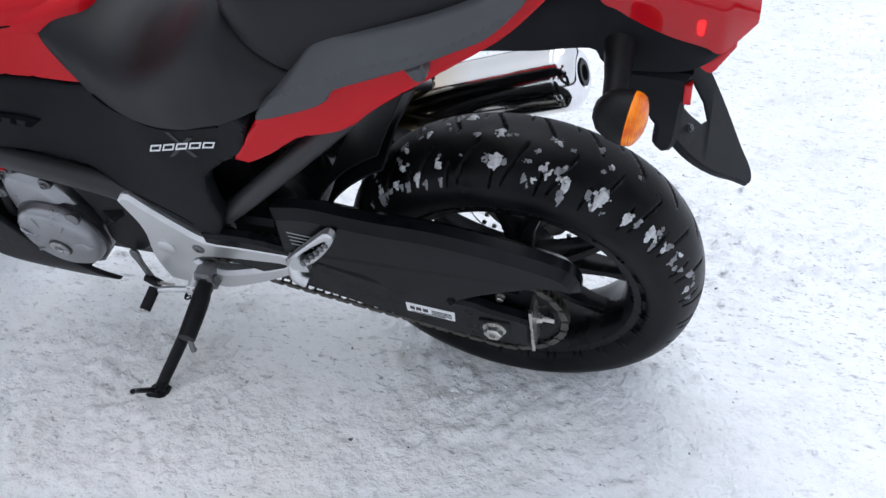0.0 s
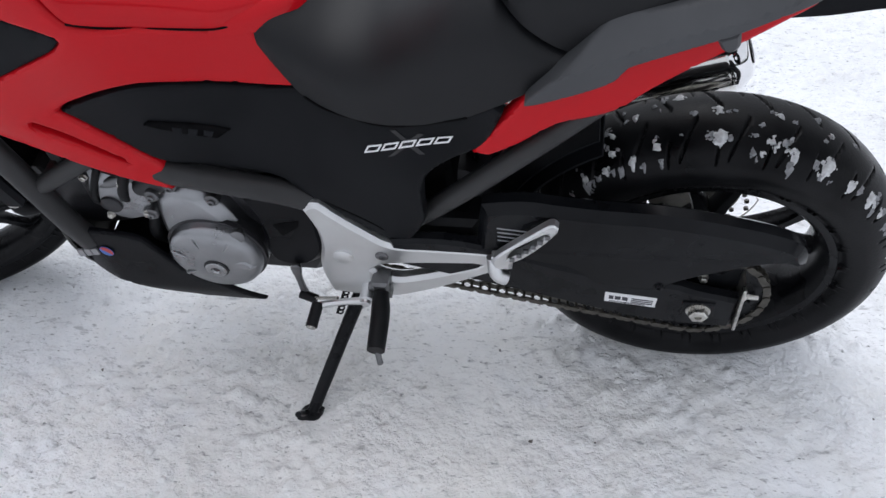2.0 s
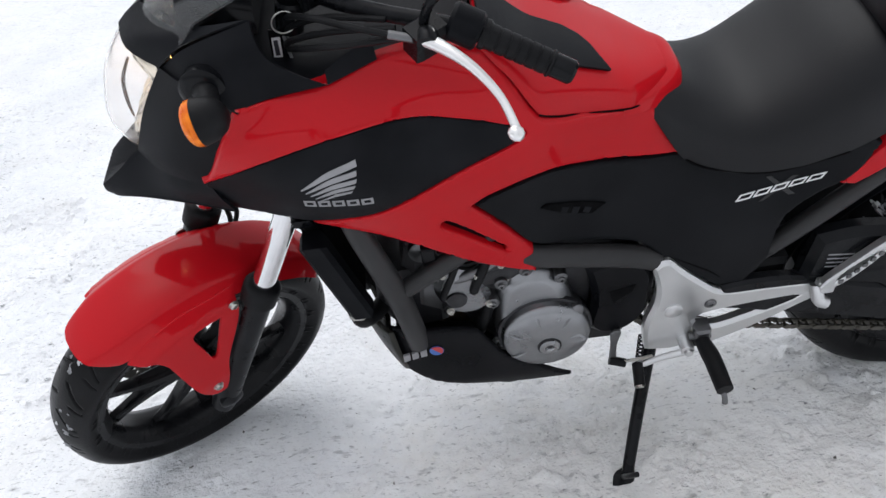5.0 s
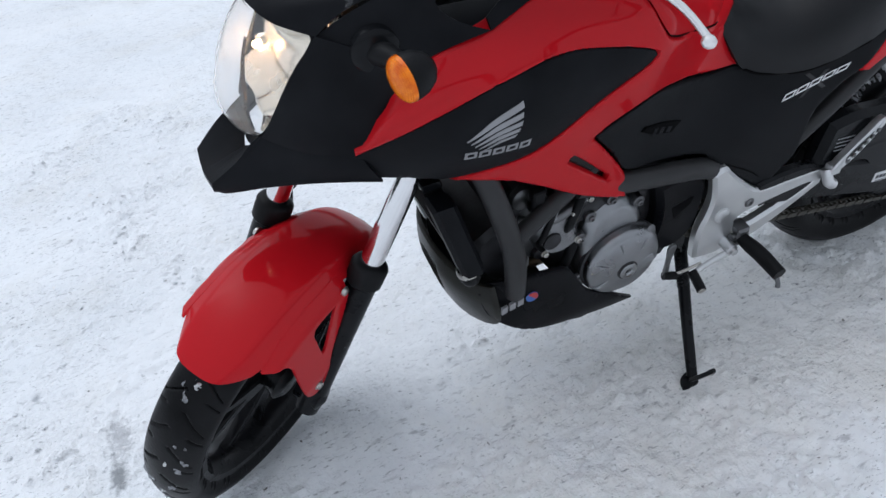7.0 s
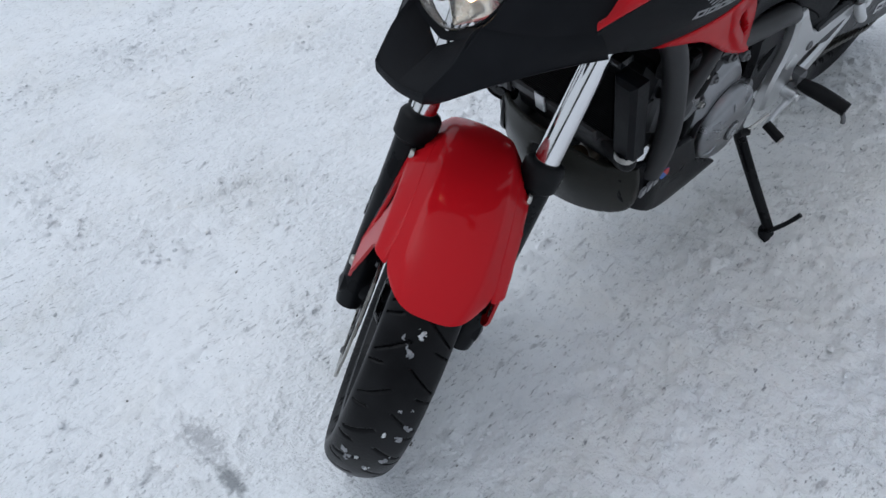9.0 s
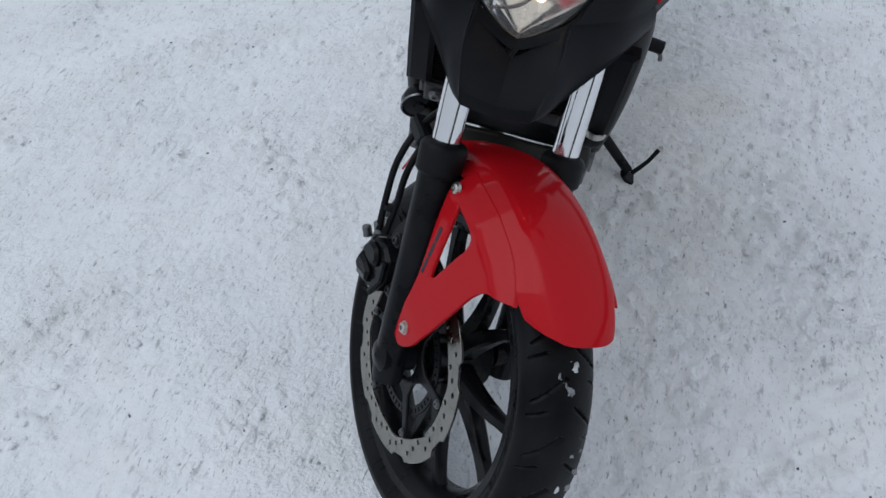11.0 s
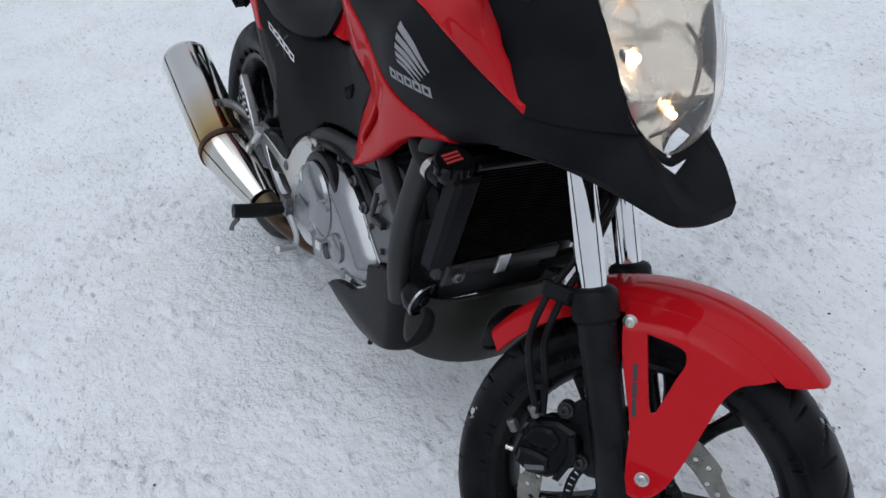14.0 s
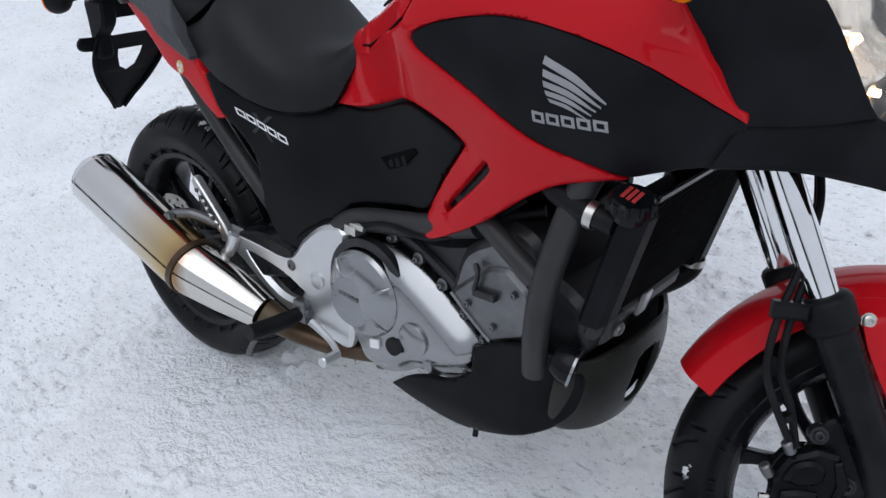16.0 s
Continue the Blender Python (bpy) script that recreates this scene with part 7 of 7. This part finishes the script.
both("brow", shell(brow, 0.005), matt_black, nose, "", 30)
trim = smooth_patch([(1.110, 0.158, 0.981), (1.082, 0.150, 0.988), (1.04, 0.140, 1.000)], [rim_a, (1.085, 0.134, 1.008), (1.045, 0.120, 1.022)], [(1.110, 0.158, 0.981), rim_a], [(1.04, 0.140, 1.000), (1.045, 0.120, 1.022)], 12, 5)
both("cockpit_trim", shell(trim, 0.004), matt_black, nose)
for side in (1, -1):
    part("signal_mount", lathe(((-0.01, 0.034), (0.004, 0.033), (0.008, 0.028), (0.010, 0.02), (0.010, 0.0)), (1.276, 0.150 * side, 0.994), (0.15, side, 0.05), 24), gloss_black, nose)
screen_rows = np.array([[(1.362 - 0.10 * u - 0.33 * v * v - 0.02 * v, y * (1 - 0.1 * v), 1.046 + 0.11 * v - 0.35 * y * y) for y in np.linspace(-0.115, 0.115, 15)] for u, v in ((0, 0.0), (0.0, 0.25), (0.0, 0.5), (0.0, 0.75), (0.0, 1.0))])
screen_rows[:, :, 0] -= np.abs(screen_rows[:, :, 1]) ** 1.6 * 2.2
part("windscreen", shell(screen_rows, 0.004), screen_smoke, bike, "smoked plastic windscreen")

LAMP = [(0.806, 0.005, 1.432, 1.430), (0.818, 0.026, 1.446, 1.430), (0.843, 0.055, 1.462, 1.422), (0.880, 0.074, 1.472, 1.408), (0.920, 0.083, 1.464, 1.390), (0.960, 0.090, 1.450, 1.367), (0.995, 0.094, 1.428, 1.342), (1.020, 0.080, 1.405, 1.345)]


def lamp_grid(back, shrink, n=25):
    rows = []
    for z, w, xc, xe in catmull(LAMP, 4):
        w *= shrink
        rows.append([(xc - (xc - xe) * abs(u) ** 2.4 - back, w * u, z) for u in np.linspace(-1, 1, n)])
    return np.array(rows)


headlight = part("headlight", shell(lamp_grid(0.0, 1.0)[::-1], 0.0025), clear_lens, bike, "clear headlight, lit with a warm bulb", 60)
headlight.visible_shadow = False
def facet(y, z, y0, z0, ry, rz, deep):
    """Depth of a bowl made of flat facets."""
    a = math.atan2((z - z0) / rz, (y - y0) / ry)
    r = math.hypot((y - y0) / ry, (z - z0) / rz)
    a = (math.floor(a / 0.7854) + 0.5) * 0.7854 - a
    return deep * max(0.0, 1 - (r * (1 - 0.06 * math.cos(a * 3))) ** 2)


bowl = lamp_grid(0.003, 0.985, 49)
for row in bowl:
    for q in row:
        deep = max(facet(q[1], q[2], 0.0, 0.945, 0.090, 0.080, 0.085), facet(q[1], q[2], 0.0, 0.858, 0.066, 0.055, 0.060))
        # level ribs in the upper bowl
        q[0] -= deep - min(1.0, deep / 0.02) * 0.0030 * ((q[2] * 85) % 1.0) * np.clip((q[2] - 0.915) / 0.01, 0, 1)
part("reflector", shell(bowl[::-1], 0.002), glow_tinted_chrome, headlight, "chromed headlight reflector with facets, bulb glow tinted into its colour", 40)
part("bulb", lathe(((-0.012, 0), (-0.012, 0.005), (0.006, 0.006), (0.010, 0)), (1.388, -0.050, 0.922), (1, 0.2, 0), 16), bulb_glow, headlight, "lit warm headlight bulb")
# no second bulb: a small emitter added in place of the lower reflected glow
part("bulb", lathe(((-0.008, 0), (-0.008, 0.004), (0.006, 0.005), (0.008, 0)), (1.404, 0.016, 0.850), (1, 0, 0), 14), reflected_glow, headlight)
part("reflector_ridge", join(tube([(1.412, -0.001, 0.968), (1.426, 0.016, 0.941), (1.432, 0.017, 0.903), (1.434, 0.012, 0.872)], (0.002, 0.003, 0.003, 0.0015), 8), tube([(1.434, 0.010, 0.866), (1.434, -0.008, 0.847), (1.428, -0.037, 0.834)], (0.0015, 0.0025, 0.002), 8)), brown_pipe, headlight, "dark ridge between the two reflectors")
part("bulb_collar", lathe(((-0.020, 0.010), (-0.020, 0.013), (-0.004, 0.014), (-0.002, 0.013), (-0.004, 0.010)), (1.388, -0.050, 0.922), (1, 0.2, 0), 24, True), glow_tinted_chrome, headlight)
edge = lamp_grid(0.0, 1.01)
lip = np.array([[(x, 0.052 * u, z + rise * abs(u) ** k) for u in np.linspace(-1, 1, 21)] for x, z, rise, k in ((1.433, 0.804, 0.034, 1.2), (1.440, 0.800, 0.032, 1.25), (1.443, 0.796, 0.030, 1.3))])
part("lamp_lip", shell(lip, 0.003), matt_black, headlight)
part("lamp_gasket", join(tube(edge[::4, 0], 0.0035, 8, 2), tube(edge[::4, -1], 0.0035, 8, 2)), gloss_black, headlight)

# ---- handlebar and cockpit ----
bar = part("handlebar", moved(tube([(1.140, -0.06, 1.085), (1.145, 0.04, 1.085), (1.110, 0.14, 1.108), (1.040, 0.235, 1.110), (0.955, 0.345, 1.075)], 0.011, 14), TURNED), black_metal, bike, "black handlebar with grip and clutch lever")
g0, g1 = np.array((1.025, 0.250, 1.106)), np.array((0.953, 0.352, 1.072))
gd = (g1 - g0) / np.linalg.norm(g1 - g0)
prof = [(0.0, 0.0), (0.0, 0.020), (0.006, 0.0205)]
for k in range(6):
    prof += [(0.010 + 0.014 * k, 0.0172), (0.020 + 0.014 * k, 0.0172), (0.021 + 0.014 * k, 0.0160), (0.0235 + 0.014 * k, 0.0160)]
prof += [(0.094, 0.0172), (0.095, 0.0185), (0.098, 0.0185), (0.098, 0.0)]
part("grip", moved(lathe(prof, g0, gd, 24), TURNED), soft_rubber, bar, "black rubber grip")
part("bar_weight", moved(lathe(((0.099, 0), (0.099, 0.0165), (0.126, 0.0165), (0.130, 0.013), (0.130, 0.006), (0.127, 0.005), (0.127, 0)), g0, gd, 24), TURNED), gloss_black, bar)
part("switch_pod", moved(join(lathe(((-0.045, 0), (-0.045, 0.022), (-0.040, 0.026), (-0.006, 0.026), (-0.002, 0.022), (-0.002, 0)), g0, gd, 18)), TURNED), matt_black, bar, "black switch housing")
part("lever_perch", moved(join(box(1.062, 1.110, 0.190, 0.232, 1.085, 1.125, 0.006), tube([(1.08, 0.20, 1.10), (1.092, 0.225, 1.122), (1.10, 0.235, 1.122)], 0.014, 10)), TURNED), black_metal, bar)
lever = part("clutch_lever", moved(tube([(1.098, 0.222, 1.120), (1.088, 0.258, 1.124), (1.078, 0.300, 1.120), (1.074, 0.345, 1.108), (1.082, 0.386, 1.095)], (0.010, 0.0082, 0.0064, 0.0054, 0.0056), 12), TURNED), bare_aluminium, bar, "bare aluminium clutch lever")
part("lever_ball", moved(lathe(((-0.011, 0), (-0.009, 0.006), (-0.003, 0.0098), (0.003, 0.0098), (0.009, 0.006), (0.011, 0)), (1.086, 0.391, 1.093), (-0.35, 0.9, -0.2), 18), TURNED), bare_aluminium, lever)
part("pivot_screw", moved(button((1.092, 0.228, 1.130), (0, 0, 1), 0.007, 0.005), TURNED), bolt_steel, lever)
part("clutch_cable", moved(tube([(1.112, 0.205, 1.116), (1.150, 0.160, 1.118), (1.185, 0.085, 1.100), (1.190, 0.02, 1.05)], 0.0045, 8), TURNED), soft_rubber, bar)
part("cable_adjuster", moved(tube([(1.105, 0.214, 1.117), (1.128, 0.190, 1.119)], 0.006, 10, 1), TURNED), dull_alloy, bar)
part("instrument_panel", join(loft([(1.20, 1.02, 1.07, 0.07), (1.25, 1.03, 1.10, 0.085), (1.30, 1.05, 1.10, 0.07)], 20, 0.5)), gloss_black, bike, "black instrument panel")
ignition = part("ignition_lock", lathe(((-0.03, 0), (-0.03, 0.020), (0.010, 0.020), (0.014, 0.016), (0.014, 0)), (1.150, 0.070, 1.050), (-0.2, 0, 1), 18), gloss_black, bike, "black ignition lock with a key and tags")
part("key_ring", tube([(1.158 + 0.016 * math.cos(a), 0.095 + 0.004 * math.cos(a), 1.046 + 0.016 * math.sin(a)) for a in np.linspace(0, 2 * math.pi, 15)[:-1]], 0.0011, 6, 2, True), bolt_steel, ignition)
tag = part("key_tag", prism([(1.166, 0.958), (1.190, 0.956), (1.184, 1.030), (1.164, 1.030)], 0.079, 0.083, 0.001), gloss_black, ignition, "black key tag with a white printed label")
part("tag_label", prism([(1.174, 0.960), (1.187, 0.959), (1.182, 1.018), (1.170, 1.018)], 0.0832, 0.0838, 0), decal_white, tag)
for z0, z1, mat in ((0.990, 1.014, decal_dark), (0.978, 0.987, decal_grey), (0.964, 0.974, decal_grey)):
    part("tag_bar", prism([(1.175, z0), (1.181, z0), (1.180, z1), (1.174, z1)], 0.0839, 0.0844, 0), mat, tag)
part("spare_tag", prism([(1.156, 0.958), (1.160, 0.957), (1.166, 1.020), (1.162, 1.021)], 0.085, 0.087, 0), decal_grey, ignition)
clamp = part("bar_clamp", moved(join(box(1.118, 1.168, -0.055, 0.055, 1.068, 1.105, 0.006)), TURNED), black_metal, bike, "black handlebar clamp with bright bolts")
for x, y in ((1.128, 0.030), (1.158, 0.030), (1.128, -0.030), (1.158, -0.030)):
    part("clamp_bolt", moved(hexagon((x, y, 1.105), (0, 0, 1), 0.009, 0.008), TURNED), chrome, clamp)
for k in range(3):
    part("control_cable", moved(tube([(1.110, 0.200 - 0.02 * k, 1.110), (1.165, 0.150 - 0.03 * k, 1.090), (1.200, 0.090 - 0.03 * k, 1.055 - 0.01 * k), (1.195, 0.03, 1.00)], 0.0045, 8), TURNED), soft_rubber, bar)
# mirror on its stem
part("mirror_stem", moved(tube([(1.085, 0.205, 1.118), (1.080, 0.215, 1.165), (1.055, 0.245, 1.215)], 0.0065, 10), TURNED), black_metal, bar)
mirror_at = [(0.905, 0.215, 1.165), (0.880, 0.230, 1.175), (0.830, 0.245, 1.178), (0.785, 0.252, 1.182)]
part("mirror", tube(mirror_at, (0.018, 0.030, 0.032, 0.020), 20, 6), matt_black, bar, "black mirror housing")


# ---- snow stuck to the tyres ----
def tyre_spot(centre, radius, half, th, y):
    """A place on the tread at angle th and sideways y, with its normal."""
    q = abs(y) / half
    r = 0.213 + (radius - 0.213) * float(np.interp(q, (0, 0.30, 0.58, 0.79, 0.92, 0.985, 1.0), (1, 0.972, 0.90, 0.80, 0.68, 0.56, 0.42)))
    c, s = math.cos(th), math.sin(th)
    slope = math.copysign(float(np.interp(q, (0, 0.3, 0.6, 0.8, 0.95), (0, 0.2, 0.5, 0.9, 1.8))), y)
    n = np.array((c, slope, s)) / math.hypot(1, slope)
    return np.array((centre[0] + r * c, centre[1] + y, centre[2] + r * s)), n


def flake(centre, radius, half, th, y, size, turn, seed):
    """A ragged crust of snow pressed onto the tread."""
    n = max(8, min(40, int(size / 0.0009)))
    g = np.linspace(-1.5, 1.5, n)
    a, b = np.meshgrid(g, g, indexing="ij")
    c, s = math.cos(turn), math.sin(turn)
    mask = 0.62 - (a * a + b * b * 1.7) * 0.8
    for scale, amp in ((1.3, 1.7), (2.9, 1.5), (6.0, 1.1), (11.0, 0.6)):
        mask = mask + amp * value_noise(a * 0.7 + seed * 3.1, b * 0.7 + seed * 1.7, scale, 200 + seed % 50)
    pts = np.zeros((n, n, 3))
    for i in range(n):
        for j in range(n):
            da, dy = size * (a[i, j] * c - b[i, j] * s), size * (a[i, j] * s + b[i, j] * c)
            p, nrm = tyre_spot(centre, radius, half, th + da / radius, np.clip(y + dy, -half * 0.97, half * 0.97))
            pts[i, j] = p + nrm * (min(0.0085, 0.0095 * math.sqrt(max(mask[i, j], 0)) * (0.5 + size * 22)) - 0.0014)
    v, f = grid(pts)
    keep = [q for q in f if max(mask.ravel()[k] for k in q) > 0.03]
    used = sorted({k for q in keep for k in q})
    number = {k: i for i, k in enumerate(used)}
    return v[used] if used else v[:1], [tuple(number[k] for k in q) for q in keep]


def caked(name, centre, radius, half, m, spots, seed, label):
    rng = np.random.RandomState(seed)
    light, dull = [], []
    for i, (th, y, size) in enumerate(spots):
        light.append(flake(centre, radius, half, th, y, size * 0.60, rng.uniform(0, 3.1), seed * 31 + i))
        for k in range(3):
            dull.append(flake(centre, radius, half, th + rng.normal(0, 0.10), np.clip(y + rng.normal(0, 0.016), -half * 0.85, half * 0.85), rng.uniform(0.003, 0.008), rng.uniform(0, 3.1), seed * 77 + i * 7 + k))
    for bits, mat, text in ((light, ice_snow, label), (dull, ice_dirty, "half-melted grey snow specks on a black tyre")):
        ob = part(name, moved(join(*bits), m), mat, None, text, 60)
        ob.matrix_world = bike.matrix_world
        tagged(ob, "", "snow", kind="stuff")


caked("caked_snow", REAR_WHEEL, 0.312, 0.082, STRAIGHT, [(1.534, 0.043, 0.026), (1.531, -0.005, 0.016), (1.005, 0.041, 0.013), (0.816, 0.058, 0.013), (0.755, 0.024, 0.012), (1.229, 0.047, 0.016), (1.882, 0.057, 0.020), (1.786, 0.044, 0.018), (2.072, 0.057, 0.028), (2.261, 0.061, 0.017),
                                                      (2.421, 0.062, 0.022), (2.534, 0.061, 0.012), (1.813, -0.007, 0.015), (2.094, 0.004, 0.012), (2.898, 0.064, 0.012), (2.666, 0.049, 0.010), (1.012, 0.012, 0.013), (1.739, 0.061, 0.010), (1.138, -0.011, 0.012), (0.95, 0.060, 0.014), (1.10, 0.062, 0.012), (1.35, -0.04, 0.016)], 4, "white snow caked on the rear tyre tread")
caked("caked_snow", FRONT_WHEEL, 0.2925, 0.0555, TURNED, [(0.945, 0.004, 0.014), (0.36, 0.010, 0.009), (0.10, -0.012, 0.007), (0.02, 0.010, 0.009), (3.05, -0.046, 0.012)], 9, "white snow caked on the front tyre tread")
